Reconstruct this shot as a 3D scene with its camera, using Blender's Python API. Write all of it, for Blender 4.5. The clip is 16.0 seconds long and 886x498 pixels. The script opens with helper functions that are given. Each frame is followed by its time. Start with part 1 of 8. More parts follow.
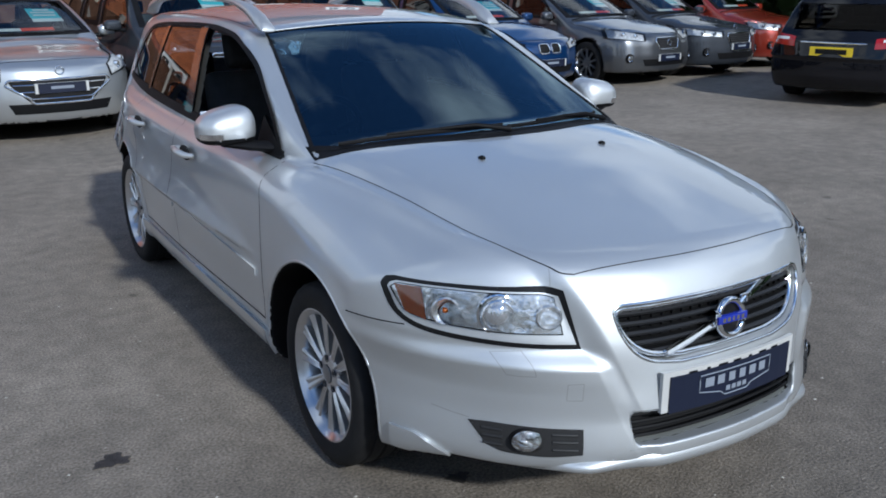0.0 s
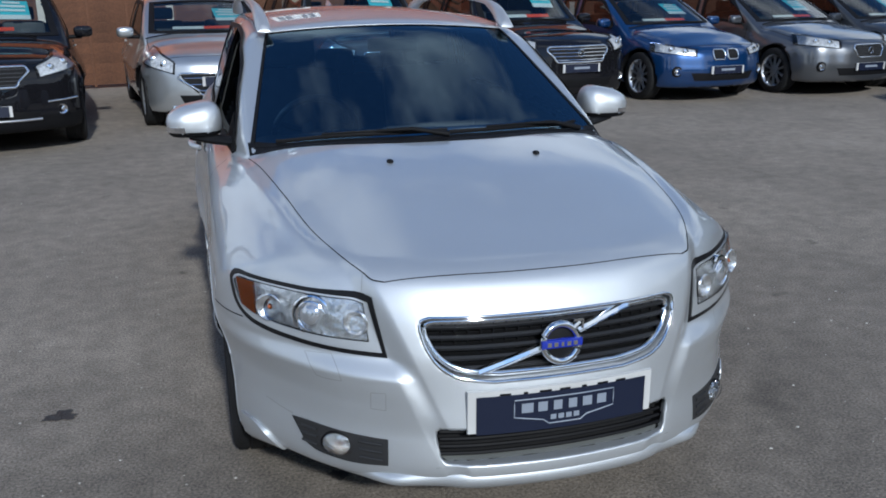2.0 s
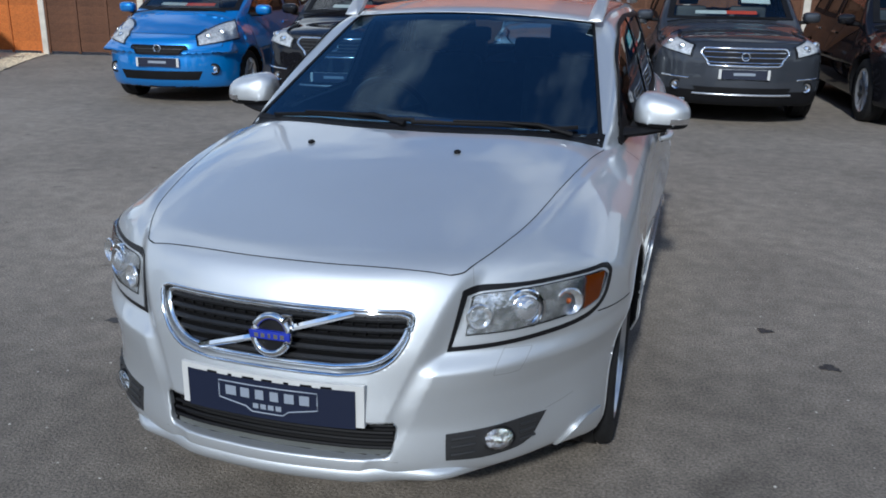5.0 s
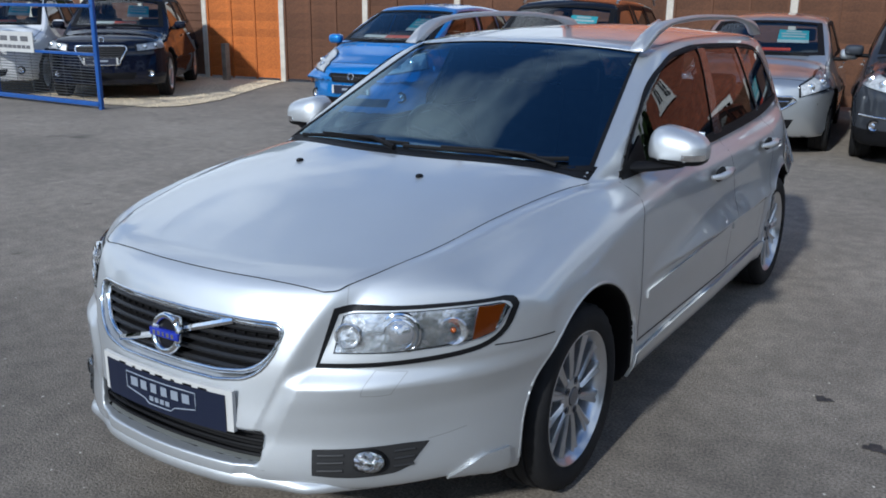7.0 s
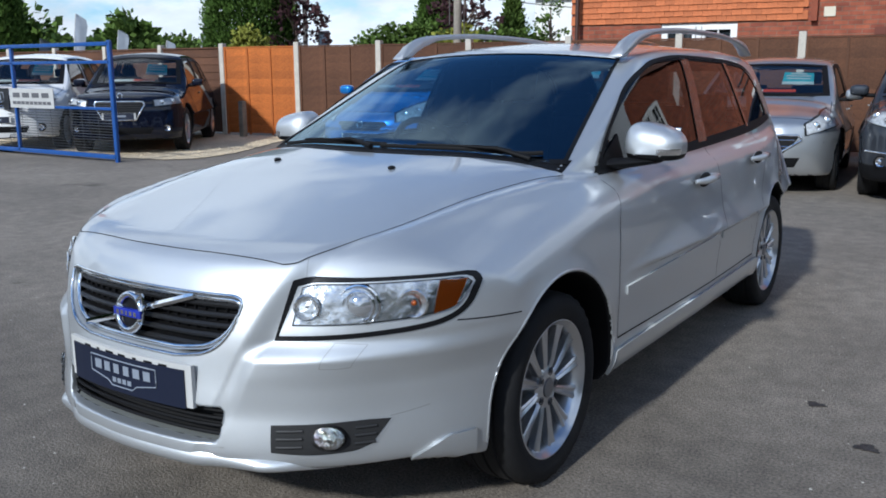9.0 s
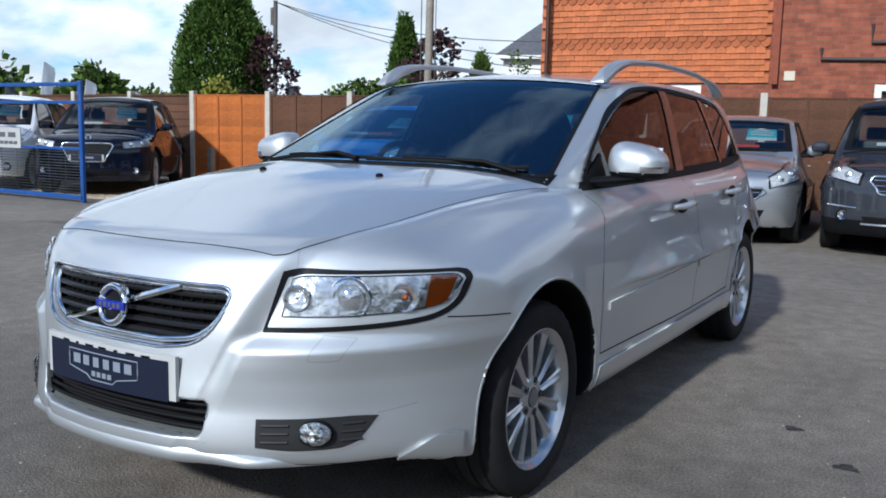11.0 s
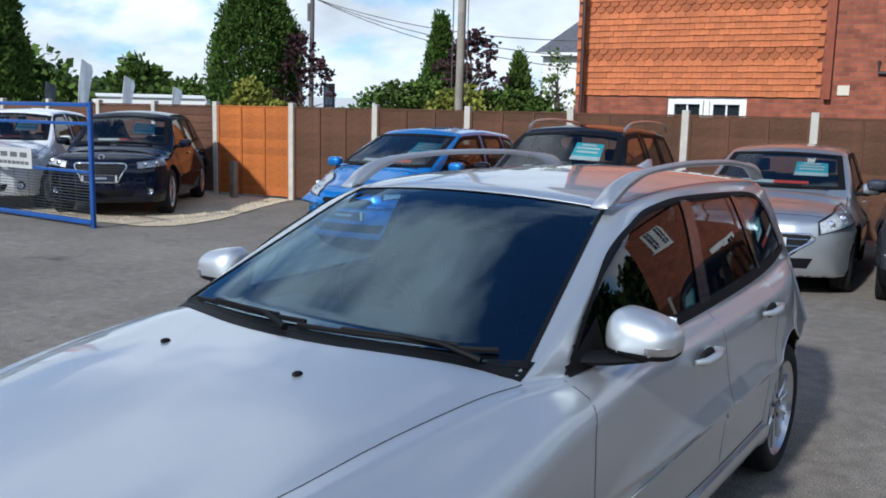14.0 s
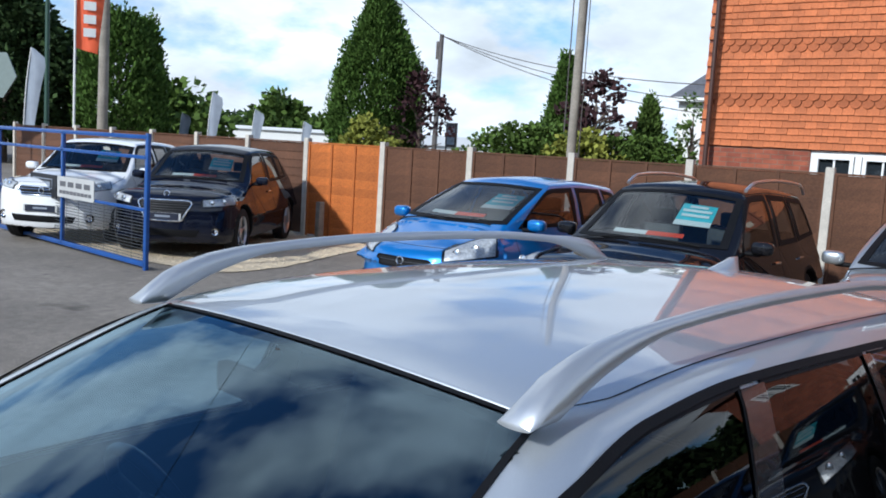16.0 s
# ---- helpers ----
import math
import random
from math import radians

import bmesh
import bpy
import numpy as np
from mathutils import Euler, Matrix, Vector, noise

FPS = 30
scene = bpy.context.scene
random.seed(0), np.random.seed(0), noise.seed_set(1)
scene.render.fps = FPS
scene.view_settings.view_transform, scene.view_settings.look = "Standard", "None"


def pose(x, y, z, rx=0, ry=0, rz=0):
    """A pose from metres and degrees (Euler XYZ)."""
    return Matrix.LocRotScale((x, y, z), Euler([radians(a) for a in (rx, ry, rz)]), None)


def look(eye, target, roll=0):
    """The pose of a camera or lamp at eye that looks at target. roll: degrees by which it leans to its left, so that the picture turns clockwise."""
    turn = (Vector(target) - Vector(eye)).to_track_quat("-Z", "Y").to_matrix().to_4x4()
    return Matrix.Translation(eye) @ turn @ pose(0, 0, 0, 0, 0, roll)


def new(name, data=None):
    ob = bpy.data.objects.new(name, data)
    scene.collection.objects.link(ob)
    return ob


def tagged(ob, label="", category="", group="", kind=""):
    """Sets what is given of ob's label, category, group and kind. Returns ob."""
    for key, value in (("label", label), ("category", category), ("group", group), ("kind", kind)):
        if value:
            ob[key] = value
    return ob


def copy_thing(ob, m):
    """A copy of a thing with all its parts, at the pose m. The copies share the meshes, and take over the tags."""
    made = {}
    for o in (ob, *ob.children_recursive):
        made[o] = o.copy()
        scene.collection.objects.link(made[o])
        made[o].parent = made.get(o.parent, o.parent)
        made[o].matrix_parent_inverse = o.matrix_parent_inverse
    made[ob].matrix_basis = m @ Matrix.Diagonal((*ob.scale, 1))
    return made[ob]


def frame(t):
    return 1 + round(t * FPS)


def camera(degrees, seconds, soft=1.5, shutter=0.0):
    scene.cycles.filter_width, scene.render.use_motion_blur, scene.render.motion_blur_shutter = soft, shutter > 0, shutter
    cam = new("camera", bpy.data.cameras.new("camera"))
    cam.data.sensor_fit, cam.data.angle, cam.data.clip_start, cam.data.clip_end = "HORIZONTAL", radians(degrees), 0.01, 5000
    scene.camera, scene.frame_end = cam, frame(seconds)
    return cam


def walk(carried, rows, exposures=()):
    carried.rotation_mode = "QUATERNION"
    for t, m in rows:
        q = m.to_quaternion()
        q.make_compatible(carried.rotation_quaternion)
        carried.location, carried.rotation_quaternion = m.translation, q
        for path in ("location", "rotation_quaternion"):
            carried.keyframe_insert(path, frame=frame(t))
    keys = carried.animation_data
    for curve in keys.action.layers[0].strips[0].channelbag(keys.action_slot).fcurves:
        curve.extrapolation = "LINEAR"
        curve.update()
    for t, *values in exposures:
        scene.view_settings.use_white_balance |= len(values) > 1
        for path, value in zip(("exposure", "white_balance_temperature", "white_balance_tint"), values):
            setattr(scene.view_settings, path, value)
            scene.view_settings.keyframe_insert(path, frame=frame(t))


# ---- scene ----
cam = camera(53.4, 16.0, soft=1.8)
PATH = [
    (0, (-1.892, -2.51, 1.584), (-0.898, -0.878, 0.996), -0.2),
    (0.5, (-1.687, -2.608, 1.586), (-0.782, -0.926, 0.994), 0.5),
    (1, (-1.444, -2.728, 1.602), (-0.654, -0.991, 1.004), 0.6),
    (1.5, (-1.139, -2.876, 1.595), (-0.5, -1.073, 1.009), -0.6),
    (2, (-0.886, -2.951, 1.59), (-0.367, -1.11, 1.006), -0.3),
    (2.5, (-0.607, -3.004, 1.601), (-0.227, -1.13, 1.014), -0.1),
    (3, (-0.279, -3.042, 1.58), (-0.057, -1.139, 1.005), 0.3),
    (3.5, (0.036, -3.09, 1.602), (0.092, -1.177, 1.021), 0.6),
    (4, (0.336, -3.031, 1.598), (0.212, -1.126, 1.003), 0.8),
    (6.3, (1.71, -2.618, 1.58), (0.782, -0.943, 1.001), 0.5),
    (6.5, (1.766, -2.563, 1.567), (0.8, -0.905, 1.001), 0.5),
    (7, (1.891, -2.48, 1.572), (0.853, -0.859, 1.028), 0.5),
    (7.5, (2.015, -2.432, 1.576), (0.927, -0.838, 1.052), 0.2),
    (8, (2.013, -2.422, 1.475), (0.922, -0.815, 1.0), 0.6),
    (8.5, (2.022, -2.429, 1.392), (0.934, -0.809, 0.953), 0.4),
    (9, (2.058, -2.431, 1.331), (0.958, -0.809, 0.93), -0.3),
    (11.5, (2.003, -2.501, 1.118), (0.973, -0.804, 0.875), 1.3),
    (12, (2.003, -2.48, 1.087), (0.971, -0.783, 0.857), 0.8),
    (12.5, (1.983, -2.401, 1.216), (0.949, -0.711, 0.943), 0.7),
    (13, (2.012, -2.308, 1.476), (0.954, -0.642, 1.153), 0.6),
    (13.5, (1.955, -2.087, 1.616), (0.871, -0.44, 1.283), 0.9),
    (14, (1.808, -1.686, 1.67), (0.687, -0.057, 1.373), 1.4),
    (14.5, (1.651, -1.184, 1.691), (0.473, 0.412, 1.434), 2.0),
    (15, (1.46, -0.611, 1.69), (0.208, 0.932, 1.467), 2.8),
    (15.5, (1.332, -0.239, 1.726), (0.019, 1.255, 1.514), 3.4),
    (16, (1.314, 0.083, 1.763), (-0.051, 1.527, 1.543), 3.5),
]

# the clip's camera brightens a little towards its end
STOPS = [(0.0, -0.05), (3.5, -0.14), (7.0, 0.0), (9.0, 0.0), (12.0, 0.04), (14.0, 0.02), (16.0, 0.12)]
walk(cam, [(t, look(eye, target, roll)) for t, eye, target, roll in PATH],
     [(t, stops, 5800, 6) for t, stops in STOPS])

# ---- daylight: partly cloudy sky, sun from ahead of the car's nose ----
SUN_AZ, SUN_EL = radians(1.0), radians(31.0)   # azimuth from -y towards +x
sun_dir = Vector((math.sin(SUN_AZ) * math.cos(SUN_EL), -math.cos(SUN_AZ) * math.cos(SUN_EL), math.sin(SUN_EL)))
sun = new("sun", bpy.data.lights.new("sun", "SUN"))
sun.data.energy, sun.data.angle, sun.data.color = 4.05, radians(2.5), (1.0, 0.955, 0.89)
sun.matrix_world = look(sun_dir * 60, (0, 0, 0))
scene.view_settings.exposure = 0.0


CLOUD_DARK, CLOUD_LIGHT, SKY_STRENGTH = 8.4, 13.6, 0.084


def build_sky():
    w = bpy.data.worlds.new("sky")
    scene.world = w
    w.use_nodes = True
    nt = w.node_tree
    nt.nodes.clear()
    add, link = nt.nodes.new, nt.links.new
    out, bg = add("ShaderNodeOutputWorld"), add("ShaderNodeBackground")
    sky = add("ShaderNodeTexSky")
    sky.sky_type, sky.sun_disc = "NISHITA", False
    sky.air_density, sky.dust_density, sky.ozone_density = 1.0, 0.2, 3.0
    sky.sun_elevation, sky.sun_rotation = SUN_EL, math.atan2(sun_dir.x, sun_dir.y)
    blue = add("ShaderNodeVectorMath"); blue.operation = "MULTIPLY"
    blue.inputs[1].default_value = (0.92, 1.24, 1.56)
    link(sky.outputs[0], blue.inputs[0])
    co, sep = add("ShaderNodeTexCoord"), add("ShaderNodeSeparateXYZ")
    link(co.outputs["Generated"], sep.inputs[0])
    # the dome is flattened so that clouds shrink towards the horizon
    zc = add("ShaderNodeMath"); zc.operation = "MAXIMUM"; zc.inputs[1].default_value = 0.0
    link(sep.outputs[2], zc.inputs[0])
    za = add("ShaderNodeMath"); za.operation = "ADD"; za.inputs[1].default_value = 0.36
    link(zc.outputs[0], za.inputs[0])
    comb = add("ShaderNodeCombineXYZ")
    for i in (0, 1):
        d = add("ShaderNodeMath"); d.operation = "DIVIDE"
        link(sep.outputs[i], d.inputs[0]); link(za.outputs[0], d.inputs[1])
        link(d.outputs[0], comb.inputs[i])
    n = add("ShaderNodeTexNoise")
    n.inputs["Scale"].default_value, n.inputs["Detail"].default_value, n.inputs["Roughness"].default_value = 1.95, 7, 0.53
    n.inputs["Distortion"].default_value = 0.0
    link(comb.outputs[0], n.inputs["Vector"])
    ramp = add("ShaderNodeValToRGB")
    ramp.color_ramp.elements[0].position, ramp.color_ramp.elements[1].position = 0.345, 0.46
    # fewer clouds overhead than towards the horizon
    thin = add("ShaderNodeMath"); thin.operation = "MULTIPLY_ADD"
    thin.inputs[1].default_value = -0.21
    link(zc.outputs[0], thin.inputs[0]); link(n.outputs["Fac"], thin.inputs[2])
    link(thin.outputs[0], ramp.inputs[0])
    n2 = add("ShaderNodeTexNoise")
    n2.inputs["Scale"].default_value, n2.inputs["Detail"].default_value = 2.6, 5
    link(comb.outputs[0], n2.inputs["Vector"])
    level = add("ShaderNodeMapRange")
    for k, v in (("From Min", 0.33), ("From Max", 0.62), ("To Min", CLOUD_DARK), ("To Max", CLOUD_LIGHT)):
        level.inputs[k].default_value = v
    link(n2.outputs["Fac"], level.inputs["Value"])
    shade = add("ShaderNodeVectorMath"); shade.operation = "SCALE"
    shade.inputs[0].default_value = (0.94, 0.98, 1.04)
    link(level.outputs[0], shade.inputs["Scale"])
    mix = add("ShaderNodeMixRGB")
    link(ramp.outputs[0], mix.inputs[0]); link(blue.outputs[0], mix.inputs[1]); link(shade.outputs[0], mix.inputs[2])
    link(mix.outputs[0], bg.inputs[0])
    bg.inputs[1].default_value = SKY_STRENGTH
    link(bg.outputs[0], out.inputs[0])


build_sky()

# ---- materials ----
MATS = {}


def mat(name, color=(0.5, 0.5, 0.5), rough=0.5, metal=0.0, coat=0.0, coat_rough=0.03, vary=0.0, vscale=8.0, fine=0.0, fscale=120.0,
        bump=0.0, bscale=200.0, spec=0.5, rand=0.0, emit=None, ior=1.5, coat_ior=1.5):
    """A surface with two scales of colour change, fine relief and, with rand, a shift from piece to piece."""
    if name in MATS:
        return MATS[name]
    m = bpy.data.materials.new(name)
    m.use_nodes = True
    nt = m.node_tree
    p = nt.nodes["Principled BSDF"]
    p.inputs["Roughness"].default_value, p.inputs["Metallic"].default_value = rough, metal
    p.inputs["Coat Weight"].default_value, p.inputs["Coat Roughness"].default_value = coat, coat_rough
    p.inputs["Specular IOR Level"].default_value = spec
    p.inputs["IOR"].default_value = ior
    p.inputs["Coat IOR"].default_value = coat_ior
    p.inputs["Base Color"].default_value = (*color, 1)
    add, link = nt.nodes.new, nt.links.new
    co = add("ShaderNodeTexCoord")
    last = None
    for amount, scale, detail in ((vary, vscale, 4), (fine, fscale, 3)):
        if amount <= 0:
            continue
        n = add("ShaderNodeTexNoise")
        n.inputs["Scale"].default_value, n.inputs["Detail"].default_value = scale, detail
        link(co.outputs["Object"], n.inputs["Vector"])
        r = add("ShaderNodeMapRange")
        r.inputs["From Min"].default_value, r.inputs["From Max"].default_value = 0.3, 0.7
        r.inputs["To Min"].default_value, r.inputs["To Max"].default_value = 1 - amount, 1 + amount
        link(n.outputs["Fac"], r.inputs["Value"])
        mul = add("ShaderNodeVectorMath"); mul.operation = "SCALE"
        if last is None:
            mul.inputs[0].default_value = color
        else:
            link(last, mul.inputs[0])
        link(r.outputs[0], mul.inputs["Scale"])
        last = mul.outputs[0]
    if rand > 0:
        oi = add("ShaderNodeObjectInfo")
        r = add("ShaderNodeMapRange")
        r.inputs["To Min"].default_value, r.inputs["To Max"].default_value = 1 - rand, 1 + rand
        link(oi.outputs["Random"], r.inputs["Value"])
        mul = add("ShaderNodeVectorMath"); mul.operation = "SCALE"
        if last is None:
            mul.inputs[0].default_value = color
        else:
            link(last, mul.inputs[0])
        link(r.outputs[0], mul.inputs["Scale"])
        last = mul.outputs[0]
    if last is not None:
        link(last, p.inputs["Base Color"])
    if bump > 0:
        n = add("ShaderNodeTexNoise")
        n.inputs["Scale"].default_value, n.inputs["Detail"].default_value = bscale, 4
        link(co.outputs["Object"], n.inputs["Vector"])
        b = add("ShaderNodeBump")
        b.inputs["Strength"].default_value, b.inputs["Distance"].default_value = 1.0, bump
        link(n.outputs["Fac"], b.inputs["Height"])
        link(b.outputs[0], p.inputs["Normal"])
    if emit:
        p.inputs["Emission Color"].default_value, p.inputs["Emission Strength"].default_value = (*color, 1), emit
    MATS[name] = m
    return m


def paint(name, color, metal=0.6, rough=0.32):
    """Car paint: metallic flake under a clear coat, with faint road film."""
    dark = max(color) < 0.1
    return mat(name, color, rough=0.6 if dark else rough, metal=metal, spec=0.0 if dark else 0.4, coat=0.8 if dark else 1.0, coat_rough=0.0 if dark else 0.02, coat_ior=1.5 if dark else 1.62, vary=0.03, vscale=2.0, fine=0.05, fscale=900.0)


def glass(name, tint, gloss=(1.0, 1.0, 1.0), ior=1.5):
    """A pane: tinted see-through, with mirror gloss by Fresnel."""
    if name in MATS:
        return MATS[name]
    m = bpy.data.materials.new(name)
    m.use_nodes = True
    nt = m.node_tree
    nt.nodes.clear()
    add, link = nt.nodes.new, nt.links.new
    out, mix = add("ShaderNodeOutputMaterial"), add("ShaderNodeMixShader")
    tr, gl, fr = add("ShaderNodeBsdfTransparent"), add("ShaderNodeBsdfGlossy"), add("ShaderNodeFresnel")
    tr.inputs[0].default_value = (*tint, 1)
    gl.inputs[0].default_value = (*gloss, 1)
    gl.inputs["Roughness"].default_value = 0.0
    fr.inputs[0].default_value = ior
    link(fr.outputs[0], mix.inputs[0]); link(tr.outputs[0], mix.inputs[1]); link(gl.outputs[0], mix.inputs[2])
    link(mix.outputs[0], out.inputs[0])
    MATS[name] = m
    return m


SILVER = paint("silver_paint", (0.585, 0.607, 0.625), 0.78, 0.50)
SCREEN = glass("windscreen_glass", (0.20, 0.38, 0.52), (0.68, 0.88, 1.0), ior=2.1)
STOCKSCREEN = glass("clear_windscreen_glass", (0.66, 0.74, 0.76), ior=1.6)
PRIVACY = glass("tinted_side_glass", (0.17, 0.20, 0.22), ior=1.45)
LENS = glass("clear_lamp_lens", (0.95, 0.96, 0.97), ior=1.35)
BLACKTRIM = mat("black_plastic", (0.006, 0.006, 0.007), 0.6, spec=0.15, vary=0.15, bump=0.0003, bscale=900)
POCKET = mat("grey_black_plastic", (0.022, 0.022, 0.023), 0.5, spec=0.35, vary=0.15, bump=0.0003, bscale=900)
RUBBER = mat("tyre_rubber", (0.010, 0.010, 0.011), 0.75, spec=0.3, vary=0.25, vscale=14, bump=0.0008, bscale=300)
FINE = mat("fine_joint", (0.42, 0.43, 0.44), 0.5, metal=0.6)
PIANO = mat("gloss_black_trim", (0.005, 0.005, 0.006), 0.25, coat=1.0, coat_rough=0.01)
GAP = mat("panel_gap", (0.012, 0.012, 0.013), 0.85, spec=0.2)
CHROME = mat("chrome", (0.86, 0.87, 0.88), 0.06, metal=1.0)
ALLOY = mat("silver_alloy", (0.60, 0.61, 0.63), 0.28, metal=0.85, coat=0.6, vary=0.05, vscale=30)
DARKMETAL = mat("brake_steel", (0.09, 0.09, 0.095), 0.45, metal=0.7, vary=0.2, vscale=25)
REFLECTOR = mat("lamp_reflector", (0.88, 0.89, 0.91), 0.10, metal=1.0, bump=0.003, bscale=45)
AMBER = mat("amber_lens", (0.42, 0.085, 0.008), 0.15, coat=1.0)
LAMPDARK = mat("lamp_housing", (0.007, 0.007, 0.008), 0.35, spec=0.25)
NAVY = mat("navy_plate", (0.005, 0.009, 0.027), 0.45, coat=0.1)
PALE = mat("pale_print", (0.22, 0.25, 0.30), 0.5)
WHITE = mat("white_plastic", (0.68, 0.68, 0.66), 0.4, vary=0.04)
TEAL = mat("teal_price_card", (0.10, 0.50, 0.56), 0.5, vary=0.06)
REDCARD = mat("red_card", (0.75, 0.08, 0.03), 0.5)
LAMPBRIGHT = mat("bright_lamp_bowl", (0.55, 0.56, 0.57), 0.3, metal=0.35, vary=0.35, vscale=40, bump=0.004, bscale=40)
PLATEGREY = mat("plate_white", (0.5, 0.5, 0.49), 0.45)
BLUEBAND = mat("blue_enamel", (0.015, 0.03, 0.30), 0.25, coat=0.8)
SEATS = mat("dark_leather", (0.05, 0.05, 0.052), 0.55, vary=0.2, vscale=20, bump=0.001, bscale=150)
DASH = mat("dashboard_plastic", (0.022, 0.022, 0.023), 0.65, vary=0.15, bump=0.0005, bscale=500)
HEADLINER = mat("headliner", (0.10, 0.10, 0.095), 0.9, vary=0.05)
YELLOWPLATE = mat("yellow_plate", (0.75, 0.55, 0.02), 0.4)
REDLAMP = mat("red_lamp_lens", (0.35, 0.01, 0.01), 0.12, coat=1.0)

# ---- mesh helpers ----
def mesh_object(name, verts, faces, material, parent=None, label="", smooth=True, normals=None):
    me = bpy.data.meshes.new(name)
    me.from_pydata([tuple(map(float, v)) for v in verts], [], [tuple(int(i) for i in f) for f in faces])
    for m in material if isinstance(material, (list, tuple)) else [material]:
        me.materials.append(m)
    if smooth:
        me.polygons.foreach_set("use_smooth", [True] * len(me.polygons))
    me.update()
    if normals is not None:
        me.normals_split_custom_set_from_vertices([tuple(map(float, n)) for n in normals])
    ob = new(name, me)
    if parent is not None:
        ob.parent = parent
    if label:
        ob["label"] = label
    return ob


def part(name, bm, material, parent=None, label="", smooth=False, angle=None):
    """Links a bmesh as one mesh object under a thing or a part."""
    me = bpy.data.meshes.new(name)
    bmesh.ops.recalc_face_normals(bm, faces=bm.faces)
    if angle is not None:
        for e in bm.edges:
            e.smooth = len(e.link_faces) == 2 and e.calc_face_angle(0) < radians(angle)
        smooth = True
    for f in bm.faces:
        f.smooth = smooth
    bm.to_mesh(me)
    bm.free()
    me.materials.append(material)
    ob = new(name, me)
    if parent is not None:
        ob.parent = parent
    if label:
        ob["label"] = label
    return ob


def empty(name, m=None, **tags):
    ob = new(name)
    ob.empty_display_size = 0.2
    if m is not None:
        ob.matrix_world = m
    return tagged(ob, **tags)


def bm_box(bm, x0, x1, y0, y1, z0, z1, bevel=0.0, m=None):
    r = bmesh.ops.create_cube(bm, size=1.0)
    vs = r["verts"]
    bmesh.ops.scale(bm, vec=(x1 - x0, y1 - y0, z1 - z0), verts=vs)
    bmesh.ops.translate(bm, vec=((x0 + x1) / 2, (y0 + y1) / 2, (z0 + z1) / 2), verts=vs)
    if bevel:
        es = list({e for v in vs for e in v.link_edges})
        out = bmesh.ops.bevel(bm, geom=es, offset=bevel, segments=2, affect="EDGES", profile=0.6)
        vs = list({v for f in out["faces"] for v in f.verts} | {v for v in vs if v.is_valid})
    if m is not None:
        bmesh.ops.transform(bm, matrix=m, verts=[v for v in vs if v.is_valid])
    return bm


def box(name, x0, x1, y0, y1, z0, z1, material, parent=None, bevel=0.0, label="", m=None):
    return part(name, bm_box(bmesh.new(), x0, x1, y0, y1, z0, z1, bevel, m), material, parent, label, angle=40 if bevel else None)


def bm_tube(bm, pts, radius, sides=8, flat=1.0, closed=False, caps=True):
    """A tube along points; radius may be one number or one per point."""
    pts = [Vector(p) for p in pts]
    n = len(pts)
    rad = radius if isinstance(radius, (list, tuple)) else [radius] * n
    rings = []
    for i, p in enumerate(pts):
        a = pts[(i - 1) % n] if closed or i else pts[0]
        b = pts[(i + 1) % n] if closed or i < n - 1 else pts[-1]
        d = (b - a).normalized() if (b - a).length > 1e-9 else Vector((0, 1, 0))
        up = Vector((0, 0, 1)) if abs(d.z) < 0.9 else Vector((1, 0, 0))
        s = d.cross(up).normalized()
        u = s.cross(d)
        rings.append([bm.verts.new(p + (s * math.cos(q) + u * math.sin(q) * flat) * rad[i]) for q in (2 * math.pi * k / sides for k in range(sides))])
    for i in range(n if closed else n - 1):
        for k in range(sides):
            bm.faces.new((rings[i][k], rings[i][(k + 1) % sides], rings[(i + 1) % n][(k + 1) % sides], rings[(i + 1) % n][k]))
    if caps and not closed:
        bm.faces.new(rings[0][::-1]); bm.faces.new(rings[-1])
    return bm


def tube(name, pts, radius, material, parent=None, sides=8, label="", flat=1.0, closed=False):
    return part(name, bm_tube(bmesh.new(), pts, radius, sides, flat, closed), material, parent, label, angle=50)


def bm_lathe(bm, profile, steps=32, axis="x", close=False):
    """Turns (along, radius) pairs about an axis."""
    rings = []
    for a, r in profile:
        ring = []
        for k in range(steps):
            q = 2 * math.pi * k / steps
            c, s = r * math.cos(q), r * math.sin(q)
            ring.append(bm.verts.new((a, c, s) if axis == "x" else (c, a, s) if axis == "y" else (c, s, a)))
        rings.append(ring)
    for i in range(len(rings) - 1):
        for k in range(steps):
            bm.faces.new((rings[i][k], rings[i][(k + 1) % steps], rings[i + 1][(k + 1) % steps], rings[i + 1][k]))
    if close:
        bm.faces.new(rings[0]); bm.faces.new(rings[-1])
    return bm


